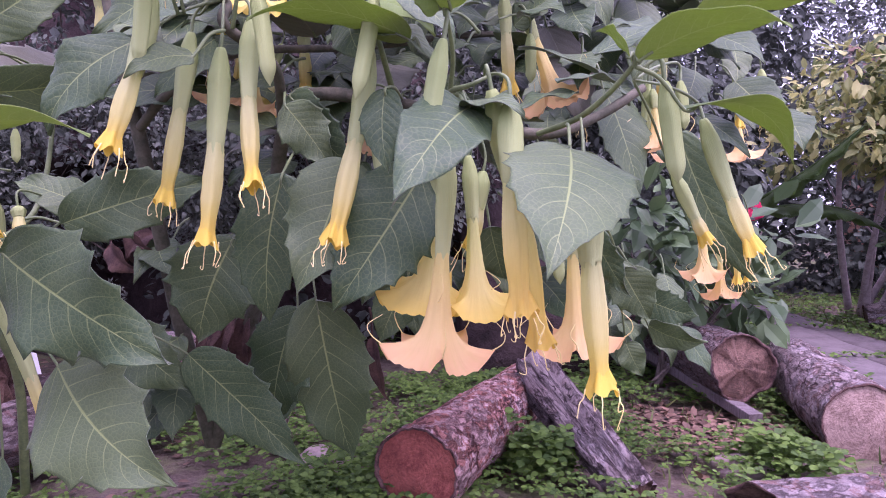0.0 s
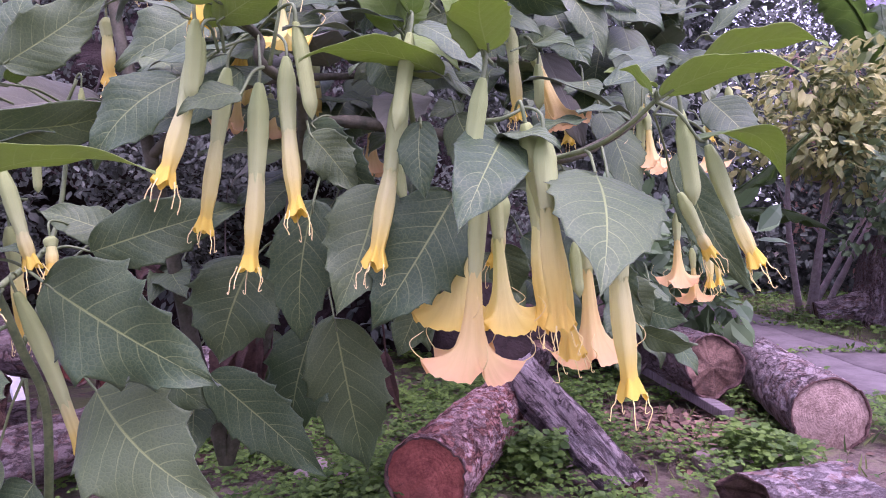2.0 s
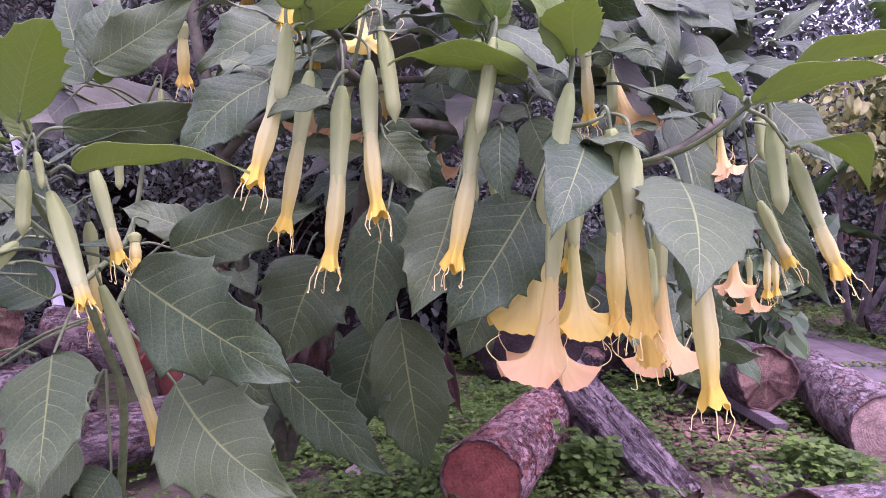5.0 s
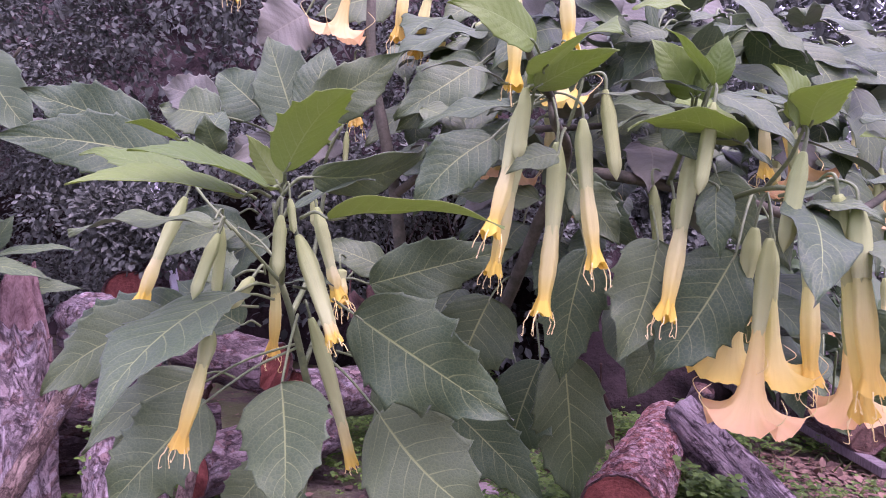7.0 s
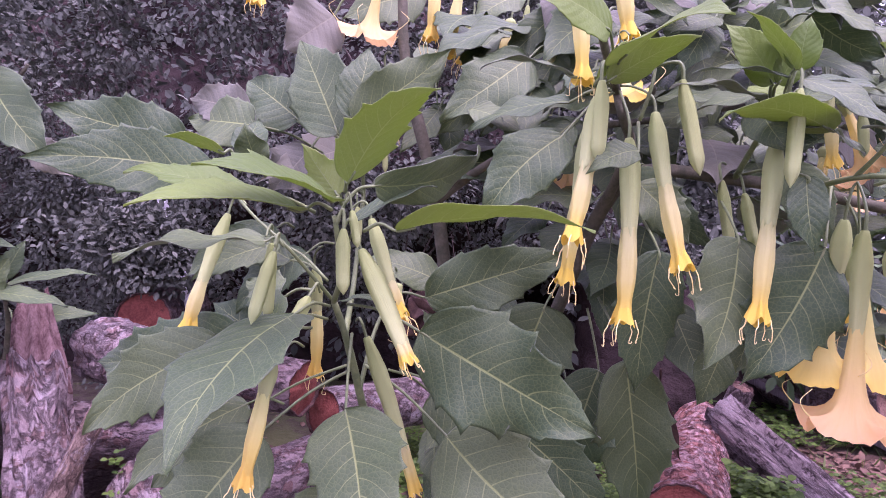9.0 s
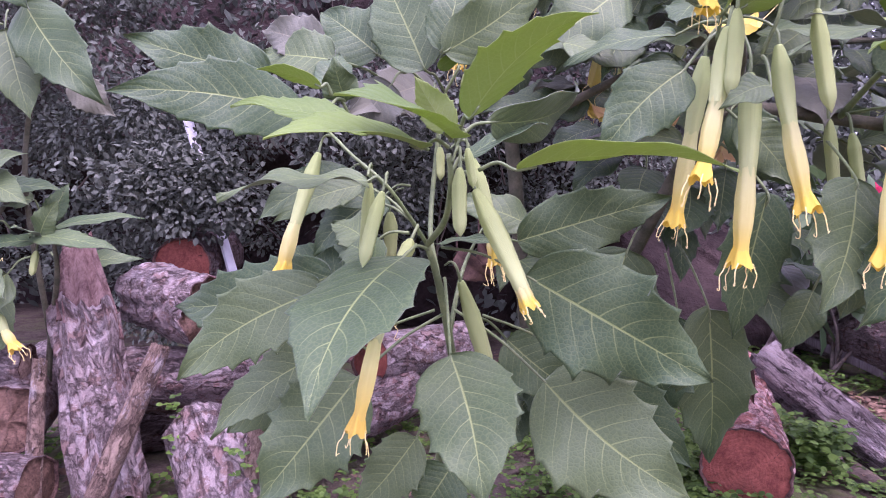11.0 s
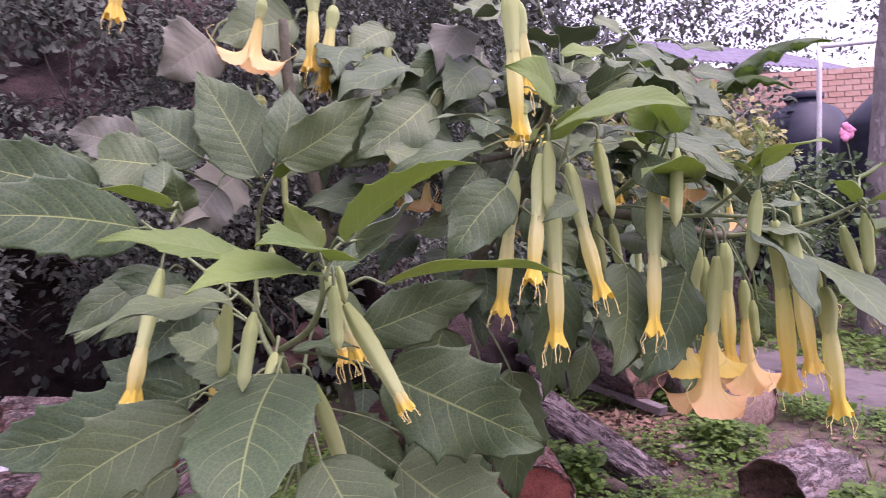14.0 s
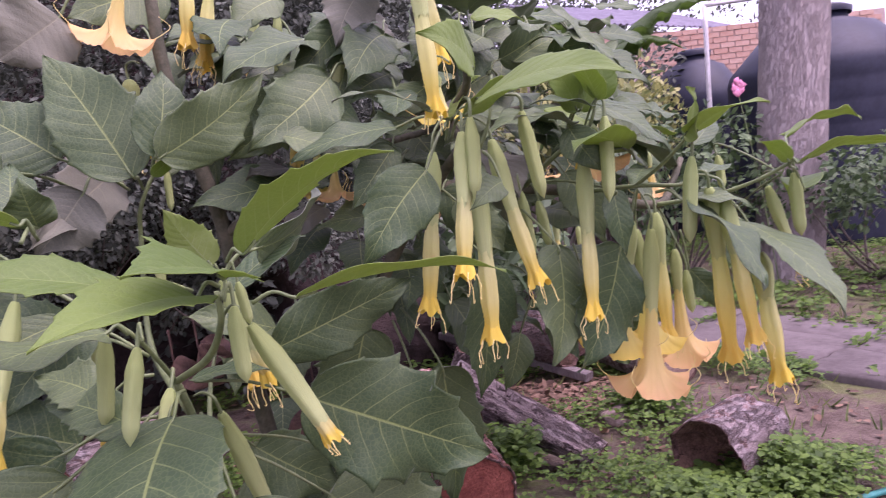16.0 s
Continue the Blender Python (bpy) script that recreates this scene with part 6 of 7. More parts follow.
leaf(shrub, (-0.417, 1.300, 1.231), (-0.529, 1.280, 1.113), 0.085, (-0.1, -0.95, 0.2), 0, 0.06, None, 0.7, 0.12, 194)
leaf(shrub, (-0.075, 1.060, 1.275), (-0.170, 1.020, 1.365), 0.075, (0.5, -0.2, 0.85), 1, 0.06, None, 0.4, 0.12, 197)
leaf(shrub, (-0.070, 1.060, 1.275), (-0.057, 1.050, 1.363), 0.06, (-0.4, -0.7, 0.6), 1, 0.06, None, 0.4, 0.12, 198)
leaf(shrub, (-0.085, 1.070, 1.265), (-0.252, 1.050, 1.272), 0.06, (0, -0.3, 0.95), 0, 0.06, None, 0.3, 0.12, 199)
leaf(shrub, (-0.060, 1.070, 1.262), (0.053, 1.000, 1.157), 0.085, (-0.2, -0.35, 0.9), 0, 0.06, None, 0.3, 0.12, 200)
leaf(shrub, (-0.019, 1.150, 1.282), (0.094, 1.100, 1.248), 0.06, (0, -0.4, 0.9), 0, 0.06, None, 0.3, 0.12, 201)
leaf(shrub, (0.286, 1.150, 1.173), (0.429, 1.200, 1.243), 0.06, (0.2, -0.4, 0.9), 0, 0.06, None, 0.3, 0.12, 203)
leaf(shrub, (-0.026, 1.250, 1.250), (0.109, 1.200, 1.276), 0.1, (0, -0.5, 0.9), 0, 0.06, None, 0.3, 0.12, 207)
leaf(shrub, (0.068, 1.300, 1.478), (0.179, 1.250, 1.381), 0.1, (0.3, -0.7, 0.6), 0, 0.06, None, 0.3, 0.12, 208)
leaf(shrub, (-0.165, 1.350, 1.514), (-0.054, 1.300, 1.500), 0.09, (0.2, -0.6, 0.7), 1, 0.06, None, 0.3, 0.12, 211)
leaf(shrub, (-0.286, 1.400, 1.554), (-0.163, 1.350, 1.450), 0.1, (0.3, -0.7, 0.6), 0, 0.06, None, 0.3, 0.12, 212)
leaf(shrub, (-0.625, 1.350, 1.271), (-0.516, 1.300, 1.211), 0.08, (0, -0.7, 0.7), 0, 0.06, None, 0.3, 0.12, 213)
leaf(shrub, (0.045, 1.500, 1.445), (0.215, 1.450, 1.510), 0.11, (0, -0.6, 0.8), 0, 0.06, None, 0.3, 0.12, 214)
leaf(shrub, (0.036, 1.350, 1.386), (0.198, 1.300, 1.309), 0.1, (0, -0.6, 0.8), 0, 0.06, None, 0.3, 0.12, 215)
leaf(shrub, (0.478, 1.300, 1.067), (0.623, 1.250, 0.773), 0.09, (-0.5, -0.8, 0.1), 0, 0.06, None, 0.5, 0.12, 216)
leaf(shrub, (-0.017, 1.250, 0.920), (-0.114, 1.220, 0.730), 0.14, (-0.2, -0.95, 0.1), 0, 0.06, None, 0.6, 0.12, 217)
leaf(shrub, (-0.099, 1.200, 1.280), (0.017, 1.150, 1.208), 0.09, (0.1, -0.5, 0.85), 1, 0.06, None, 0.3, 0.12, 230)
leaf(shrub, (0.166, 1.400, 1.290), (0.253, 1.380, 1.350), 0.1, (0.1, -0.6, 0.8), 0, 0.06, None, 0.3, 0.12, 232)
leaf(shrub, (0.364, 1.400, 1.296), (0.482, 1.350, 1.259), 0.1, (0.1, -0.5, 0.85), 0, 0.06, None, 0.3, 0.12, 234)
leaf(shrub, (0.251, 1.550, 1.252), (0.144, 1.500, 1.203), 0.09, (-0.1, -0.6, 0.8), 0, 0.06, None, 0.3, 0.12, 235)
leaf(shrub, (0.367, 1.600, 1.225), (0.475, 1.550, 1.169), 0.1, (0.2, -0.6, 0.8), 0, 0.06, None, 0.3, 0.12, 236)
leaf(shrub, (0.461, 1.400, 1.229), (0.341, 1.350, 1.250), 0.1, (-0.1, -0.5, 0.85), 1, 0.06, None, 0.3, 0.12, 237)
leaf(shrub, (-0.219, 1.400, 1.303), (-0.065, 1.350, 1.289), 0.09, (0.1, -0.5, 0.85), 0, 0.06, None, 0.3, 0.12, 238)
leaf(shrub, (-0.033, 1.500, 1.248), (-0.116, 1.450, 1.188), 0.09, (-0.1, -0.6, 0.8), 0, 0.06, None, 0.3, 0.12, 239)
leaf(shrub, (0.279, 1.300, 1.136), (0.155, 1.220, 1.091), 0.07, (-0.1, -0.35, 0.95), 0, 0.06, None, 0.3, 0.12, 240)


def back_leaves(owner, centre, spread, n, seed, length=(0.17, 0.28), old=0.06):
    """Leaves deeper in a shrub: they point outwards and droop, their upper faces to the sky."""
    rng = random.Random(seed)
    for k in range(n):
        p = Vector([c + s * rng.uniform(-1, 1) for c, s in zip(centre, spread)])
        if p.z > 1.1 and p.x > 0.39 + 0.954 * (p.y - 1.5):  # the crown stays clear of the yard's side
            p.x -= 2 * (p.x - (0.39 + 0.954 * (p.y - 1.5))) + 0.1
        out = Vector((p.x - centre[0] + rng.uniform(-0.5, 0.5), -0.5 + rng.uniform(-0.7, 0.5), rng.uniform(-0.9, 0.1)))
        out.normalize()
        ln = rng.uniform(*length)
        face = Vector((rng.uniform(-0.4, 0.4), -0.55 + rng.uniform(-0.4, 0.4), 0.8))
        leaf(owner, p, p + out * ln, ln * rng.uniform(0.48, 0.62), face, 2 if rng.random() < old else 0, rng.uniform(0.04, 0.10), p - out * 0.06 + Vector((0, 0.03, 0.02)), rng.uniform(0.2, 0.9), 0.12, seed * 100 + k)


back_leaves(shrub, (0.15, 1.75, 1.42), (0.75, 0.30, 0.28), 58, 1)
back_leaves(shrub, (0.75, 2.05, 1.46), (0.45, 0.35, 0.20), 26, 2)
back_leaves(shrub, (-0.08, 1.65, 0.95), (0.38, 0.20, 0.18), 22, 3)
back_leaves(shrub, (-0.52, 1.78, 0.62), (0.24, 0.12, 0.22), 12, 4, (0.16, 0.24), 0.0)
back_leaves(shrub, (-0.45, 1.70, 1.45), (0.35, 0.25, 0.25), 16, 6)
back_leaves(shrub, (0.35, 1.62, 1.36), (0.75, 0.28, 0.22), 46, 8, (0.11, 0.19))
back_leaves(shrub, (0.58, 1.95, 0.66), (0.14, 0.15, 0.10), 8, 7, (0.13, 0.18), 0.0)
leaf(shrub, (-0.520, 1.720, 0.648), (-0.532, 1.680, 0.462), 0.081, (-0.404, -0.888, 0.218), 3, 0.16, (-0.519, 1.740, 0.721), 0.4, 0.5, 103)
leaf(shrub, (-0.483, 1.720, 0.634), (-0.470, 1.680, 0.478), 0.072, (-0.433, -0.881, 0.190), 3, 0.16, (-0.481, 1.740, 0.706), 0.4, 0.5, 104)
leaf(shrub, (-0.549, 1.720, 0.618), (-0.583, 1.680, 0.491), 0.072, (-0.356, -0.859, 0.367), 3, 0.16, (-0.548, 1.740, 0.690), 0.4, 0.5, 105)
leaf(shrub, (-0.453, 1.720, 0.589), (-0.488, 1.680, 0.448), 0.063, (-0.413, -0.843, 0.344), 3, 0.16, (-0.451, 1.740, 0.662), 0.4, 0.5, 106)
leaf(shrub, (-0.787, 1.720, 0.822), (-0.687, 1.680, 0.782), 0.089, (-0.443, -0.862, -0.248), 3, 0.16, (-0.788, 1.740, 0.895), 0.4, 0.5, 107)
leaf(shrub, (-0.728, 1.720, 0.838), (-0.787, 1.680, 0.766), 0.071, (-0.073, -0.846, 0.528), 3, 0.16, (-0.729, 1.740, 0.912), 0.4, 0.5, 108)
leaf(shrub, (-0.845, 1.720, 0.806), (-0.744, 1.680, 0.737), 0.071, (-0.420, -0.903, -0.094), 3, 0.16, (-0.847, 1.740, 0.879), 0.4, 0.5, 109)
leaf(shrub, (-0.145, 1.620, 0.598), (-0.103, 1.600, 0.444), 0.042, (-0.485, -0.875, -0.019), 3, 0.1, (-0.150, 1.600, 0.672), 0.1, 0.6, 110)
leaf(shrub, (0.208, 1.848, 1.478), (0.044, 1.825, 1.392), 0.113, (-0.21, -0.75, 0.6), 0, 0.06, None, 0.6, 0.12, 270)
leaf(shrub, (-0.021, 1.722, 1.649), (-0.159, 1.668, 1.577), 0.120, (-0.07, -0.75, 0.6), 0, 0.06, None, 0.6, 0.12, 271)
leaf(shrub, (-0.416, 1.513, 1.433), (-0.477, 1.462, 1.330), 0.095, (-0.13, -0.75, 0.6), 0, 0.06, None, 0.6, 0.12, 272)
leaf(shrub, (0.014, 1.552, 1.430), (-0.152, 1.542, 1.345), 0.122, (-0.20, -0.75, 0.6), 0, 0.06, None, 0.6, 0.12, 273)
leaf(shrub, (-0.241, 1.859, 1.652), (-0.147, 1.780, 1.541), 0.116, (-0.19, -0.75, 0.6), 2, 0.06, None, 0.6, 0.12, 274)
leaf(shrub, (0.335, 1.938, 1.815), (0.426, 1.883, 1.738), 0.086, (0.05, -0.75, 0.6), 0, 0.06, None, 0.6, 0.12, 275)
leaf(shrub, (-0.023, 1.762, 1.467), (-0.155, 1.756, 1.334), 0.122, (-0.09, -0.75, 0.6), 0, 0.06, None, 0.6, 0.12, 276)
leaf(shrub, (-0.131, 1.909, 1.543), (-0.238, 1.839, 1.463), 0.092, (-0.21, -0.75, 0.6), 0, 0.06, None, 0.6, 0.12, 277)
leaf(shrub, (-0.297, 1.523, 1.425), (-0.454, 1.457, 1.345), 0.141, (0.04, -0.75, 0.6), 0, 0.06, None, 0.6, 0.12, 278)
leaf(shrub, (-0.068, 1.506, 1.335), (-0.210, 1.455, 1.239), 0.110, (-0.14, -0.75, 0.6), 0, 0.06, None, 0.6, 0.12, 279)
leaf(shrub, (-0.491, 1.628, 1.389), (-0.611, 1.578, 1.287), 0.106, (-0.01, -0.75, 0.6), 0, 0.06, None, 0.6, 0.12, 280)
leaf(shrub, (0.091, 1.868, 1.736), (0.192, 1.776, 1.609), 0.123, (0.07, -0.75, 0.6), 2, 0.06, None, 0.6, 0.12, 281)
leaf(shrub, (0.319, 1.932, 1.589), (0.418, 1.876, 1.473), 0.112, (0.27, -0.75, 0.6), 0, 0.06, None, 0.6, 0.12, 282)
leaf(shrub, (-0.360, 1.495, 1.608), (-0.460, 1.435, 1.472), 0.122, (-0.10, -0.75, 0.6), 2, 0.06, None, 0.6, 0.12, 283)
leaf(shrub, (-0.063, 1.697, 1.341), (0.068, 1.680, 1.253), 0.109, (0.14, -0.75, 0.6), 0, 0.06, None, 0.6, 0.12, 284)
leaf(shrub, (-0.019, 1.610, 1.545), (0.142, 1.530, 1.487), 0.132, (0.28, -0.75, 0.6), 0, 0.06, None, 0.6, 0.12, 285)
leaf(shrub, (-0.196, 1.863, 1.453), (-0.097, 1.809, 1.388), 0.088, (0.21, -0.75, 0.6), 0, 0.06, None, 0.6, 0.12, 286)
leaf(shrub, (-0.227, 1.687, 1.485), (-0.311, 1.584, 1.381), 0.119, (0.07, -0.75, 0.6), 0, 0.06, None, 0.6, 0.12, 287)
leaf(shrub, (-0.199, 1.839, 1.792), (-0.071, 1.774, 1.711), 0.113, (-0.00, -0.75, 0.6), 0, 0.06, None, 0.6, 0.12, 288)
leaf(shrub, (-0.285, 1.926, 1.527), (-0.433, 1.902, 1.441), 0.108, (-0.19, -0.75, 0.6), 0, 0.06, None, 0.6, 0.12, 289)
leaf(shrub, (-0.493, 1.728, 1.655), (-0.624, 1.672, 1.562), 0.112, (0.07, -0.75, 0.6), 0, 0.06, None, 0.6, 0.12, 290)
leaf(shrub, (-0.175, 1.617, 1.615), (-0.053, 1.569, 1.512), 0.109, (-0.12, -0.75, 0.6), 2, 0.06, None, 0.6, 0.12, 291)


# ---------------------------------------------------------------- the leafy shrub beside the woodpile
young_shrub = thing("angel_trumpet_shrub", (-0.80, 1.45, 0), "young angel's trumpet shrub with large toothed leaves and green buds", "shrub", "angel's trumpet shrubs")
branch(young_shrub, [(-0.899, 1.450, 0.260), (-0.845, 1.350, 0.536), (-0.853, 1.280, 0.676), (-0.875, 1.240, 0.797), (-0.894, 1.220, 0.865)], 0.010, 0.007, False)
branch(young_shrub, [(-0.894, 1.220, 0.865), (-0.924, 1.150, 0.922), (-0.960, 1.100, 0.978), (-1.028, 1.120, 1.035), (-1.125, 1.200, 1.124)], 0.004, 0.0025, False)
branch(young_shrub, [(-0.894, 1.220, 0.865), (-0.857, 1.100, 0.916), (-0.845, 1.020, 0.976), (-0.848, 1.000, 1.024)], 0.0065, 0.004, False)
branch(young_shrub, [(-0.875, 1.240, 0.797), (-0.904, 1.500, 0.889), (-0.891, 1.550, 1.086), (-0.883, 1.520, 1.168), (-0.839, 1.500, 1.254)], 0.007, 0.0035, False)
branch(young_shrub, [(-0.853, 1.280, 0.676), (-0.826, 1.350, 0.805), (-0.780, 1.450, 0.894)], 0.006, 0.0025, False)
leaf(young_shrub, (-1.192, 1.218, 1.181), (-1.443, 1.157, 1.244), 0.121, (0.269, -0.958, 0.102), 0, 0.05, (-1.145, 1.208, 1.127), 1.0, 0.12, 111)
leaf(young_shrub, (-1.131, 1.220, 1.111), (-1.420, 1.047, 1.130), 0.132, (0.314, -0.935, 0.166), 0, 0.06, (-1.090, 1.190, 1.081), 0.8, 0.12, 112)
leaf(young_shrub, (-0.842, 0.960, 1.045), (-0.974, 0.735, 1.082), 0.120, (0.150, -0.500, 0.850), 1, 0.05, (-0.835, 1.010, 1.038), 1.3, 0.32, 113)
leaf(young_shrub, (-0.885, 0.930, 1.028), (-1.056, 0.723, 1.031), 0.110, (0.050, -0.450, 0.900), 1, 0.06, (-0.848, 0.980, 1.033), 1.1, 0.36, 114)
leaf(young_shrub, (-0.846, 1.020, 1.059), (-0.902, 1.000, 1.144), 0.059, (0.201, 0.916, 0.349), 1, 0.06, (-0.847, 1.050, 1.047), 0.8, 0.12, 115)
leaf(young_shrub, (-0.816, 0.949, 1.074), (-0.664, 0.779, 1.189), 0.097, (-0.140, 0.334, 0.932), 1, 0.08, (-0.830, 0.999, 1.063), 1.3, 0.4, 116)
leaf(young_shrub, (-0.785, 1.014, 1.074), (-0.596, 1.289, 1.176), 0.095, (0.043, -0.831, -0.554), 0, 0.08, (-0.838, 1.014, 1.040), 0.2, 0.12, 117)
leaf(young_shrub, (-0.687, 1.350, 0.898), (-0.854, 1.350, 0.954), 0.087, (0.177, -0.828, 0.532), 0, 0.06, None, 0.3, 0.12, 118)
leaf(young_shrub, (-1.070, 1.100, 1.144), (-1.181, 1.100, 1.176), 0.058, (0.261, 0.356, 0.898), 1, 0.06, (-1.056, 1.120, 1.131), 0.4, 0.12, 119)
leaf(young_shrub, (-0.879, 1.300, 1.211), (-0.832, 1.300, 1.257), 0.035, (0.486, -0.710, -0.510), 1, 0.06, None, 0.4, 0.12, 120)
leaf(young_shrub, (-0.922, 1.031, 0.858), (-1.018, 0.742, 0.691), 0.190, (-0.222, -0.432, 0.874), 0, 0.07, (-0.890, 1.161, 0.861), 0.6, 0.12, 121)
leaf(young_shrub, (-1.055, 1.060, 0.802), (-1.338, 1.099, 0.625), 0.134, (-0.317, -0.942, 0.111), 0, 0.05, (-0.928, 1.180, 0.817), 1.2, 0.12, 122)
leaf(young_shrub, (-1.062, 1.150, 0.811), (-1.444, 1.327, 0.720), 0.138, (-0.318, -0.918, 0.238), 0, 0.05, (-0.932, 1.120, 0.841), 1.2, 0.12, 123)
leaf(young_shrub, (-1.094, 1.300, 0.620), (-1.380, 1.450, 0.400), 0.140, (-0.308, -0.944, 0.121), 0, 0.05, (-0.884, 1.310, 0.723), 1.0, 0.12, 124)
leaf(young_shrub, (-1.018, 1.150, 0.622), (-1.196, 1.100, 0.400), 0.173, (-0.012, -0.974, 0.228), 0, 0.05, (-0.861, 1.260, 0.726), 1.0, 0.12, 125)
leaf(young_shrub, (-0.845, 1.089, 0.683), (-0.787, 0.945, 0.475), 0.170, (-0.091, -0.961, 0.262), 0, 0.06, (-0.861, 1.239, 0.799), 0.9, 0.12, 126)
leaf(young_shrub, (-0.670, 1.196, 0.610), (-0.418, 1.100, 0.427), 0.220, (-0.243, -0.919, 0.311), 0, 0.06, (-0.842, 1.286, 0.728), 1.0, 0.12, 127)
leaf(young_shrub, (-0.715, 1.114, 0.820), (-0.401, 1.054, 0.648), 0.200, (-0.183, -0.983, 0.008), 0, 0.06, (-0.866, 1.214, 0.861), 1.1, 0.12, 128)
leaf(young_shrub, (-0.717, 1.297, 0.868), (-0.406, 1.290, 0.962), 0.130, (-0.125, -0.988, -0.087), 0, 0.05, (-0.802, 1.267, 0.867), 0.8, 0.12, 129)
leaf(young_shrub, (-0.743, 0.988, 1.000), (-0.439, 0.898, 1.005), 0.102, (-0.024, 0.193, 0.981), 1, 0.05, (-0.801, 1.008, 0.999), 0.2, 0.3, 130)
leaf(young_shrub, (-0.821, 1.040, 1.018), (-0.685, 1.097, 1.086), 0.060, (-0.366, -0.403, 0.839), 0, 0.07, (-0.843, 1.040, 0.998), 0.2, 0.12, 131)
leaf(young_shrub, (-0.988, 1.080, 0.983), (-1.208, 0.970, 0.960), 0.099, (0.016, -0.233, 0.972), 0, 0.06, (-0.960, 1.100, 0.973), 0.3, 0.12, 132)
leaf(young_shrub, (-0.905, 1.320, 1.210), (-1.016, 1.418, 1.445), 0.155, (-0.129, -0.989, -0.069), 0, 0.05, (-0.876, 1.520, 1.201), 0.7, 0.12, 133)
leaf(young_shrub, (-0.867, 1.270, 1.235), (-0.667, 1.285, 1.380), 0.115, (0.277, -0.956, -0.095), 0, 0.06, (-0.876, 1.320, 1.217), 0.6, 0.12, 134)
leaf(young_shrub, (-0.872, 1.270, 1.237), (-0.837, 1.306, 1.394), 0.100, (0.098, -0.995, -0.032), 0, 0.06, (-0.872, 1.320, 1.223), 0.5, 0.12, 135)
leaf(young_shrub, (-1.094, 1.350, 1.237), (-1.266, 1.400, 1.261), 0.124, (-0.207, -0.899, 0.387), 0, 0.05, (-0.981, 1.500, 1.198), 0.6, 0.12, 136)
leaf(young_shrub, (-1.011, 1.400, 1.257), (-1.148, 1.450, 1.363), 0.138, (-0.100, -0.943, 0.317), 0, 0.05, (-0.901, 1.520, 1.201), 0.5, 0.12, 137)
leaf(young_shrub, (-1.055, 1.250, 1.139), (-1.070, 1.200, 1.213), 0.071, (0.094, -0.834, -0.544), 0, 0.06, (-1.078, 1.200, 1.119), 0.1, 0.12, 138)
leaf(young_shrub, (-0.398, 1.700, 1.472), (-0.606, 1.650, 1.259), 0.166, (0.053, -0.983, 0.178), 0, 0.05, (-0.333, 1.700, 1.516), 1.0, 0.12, 139)
leaf(young_shrub, (-0.910, 1.781, 1.256), (-1.067, 1.288, 1.113), 0.140, (0.014, -1.000, -0.014), 2, 0.05, (-0.904, 1.631, 1.219), 1.0, 0.12, 140)
leaf(young_shrub, (-0.874, 1.200, 0.867), (-0.760, 1.120, 0.876), 0.058, (-0.160, -0.117, 0.980), 0, 0.06, None, 0.2, 0.12, 141)
leaf(young_shrub, (-1.000, 1.200, 0.866), (-1.094, 1.300, 0.901), 0.081, (-0.420, -0.622, 0.661), 0, 0.05, (-0.927, 1.200, 0.888), 1.0, 0.12, 142)
leaf(young_shrub, (-1.030, 1.400, 0.943), (-1.199, 1.400, 1.014), 0.090, (0.149, -0.922, 0.356), 0, 0.05, (-0.924, 1.300, 0.902), 1.0, 0.12, 143)
leaf(young_shrub, (-1.040, 1.350, 0.980), (-1.218, 1.300, 0.900), 0.073, (0.079, -0.915, 0.396), 0, 0.05, (-0.924, 1.300, 0.902), 1.0, 0.12, 144)
leaf(young_shrub, (-0.552, 1.500, 0.571), (-0.282, 1.500, 0.320), 0.149, (0.012, -1.000, 0.012), 0, 0.05, (-0.782, 1.400, 0.698), 1.0, 0.12, 145)
leaf(young_shrub, (-0.720, 1.550, 0.613), (-0.549, 1.500, 0.488), 0.150, (-0.128, -0.969, 0.213), 0, 0.05, (-0.807, 1.400, 0.698), 1.0, 0.12, 146)
leaf(young_shrub, (-0.919, 1.300, 0.456), (-1.047, 1.300, 0.297), 0.118, (-0.207, -0.964, 0.167), 0, 0.05, (-0.862, 1.300, 0.612), 1.0, 0.12, 147)
leaf(young_shrub, (-0.847, 1.300, 0.395), (-0.917, 1.300, 0.284), 0.130, (-0.250, -0.955, 0.157), 0, 0.05, (-0.857, 1.300, 0.612), 1.0, 0.12, 148)
leaf(young_shrub, (-0.964, 1.100, 0.835), (-1.088, 1.300, 0.860), 0.077, (-0.594, -0.451, 0.666), 0, 0.05, (-0.902, 1.200, 0.832), 1.0, 0.12, 149)
flower(young_shrub, "tube", (-1.096, 1.190, 1.036), (-1.154, 1.130, 0.812), 0.62, 0.8, (-1.046, 1.150, 1.052), 150, False, 0.03)
flower(young_shrub, "bud", (-0.955, 1.022, 0.964), (-0.982, 0.985, 0.845), 1, 0.95, (-0.948, 1.002, 0.974), 151, False, 0.03)
flower(young_shrub, "bud", (-0.990, 1.123, 0.980), (-1.006, 1.150, 0.830), 1, 0.95, (-0.988, 1.083, 0.991), 152, False, 0.03)
flower(young_shrub, "bud", (-0.915, 1.100, 0.882), (-0.938, 1.050, 0.825), 1, 1.0, (-0.906, 1.150, 0.887), 153, False, 0.03)
flower(young_shrub, "tube", (-0.806, 1.016, 0.968), (-0.720, 0.964, 0.788), 0.86, 0.95, (-0.834, 1.056, 0.981), 154, False, 0.03)
flower(young_shrub, "bud", (-0.830, 0.987, 1.002), (-0.828, 0.978, 0.895), 1, 0.95, (-0.842, 0.987, 1.010), 155, False, 0.03)
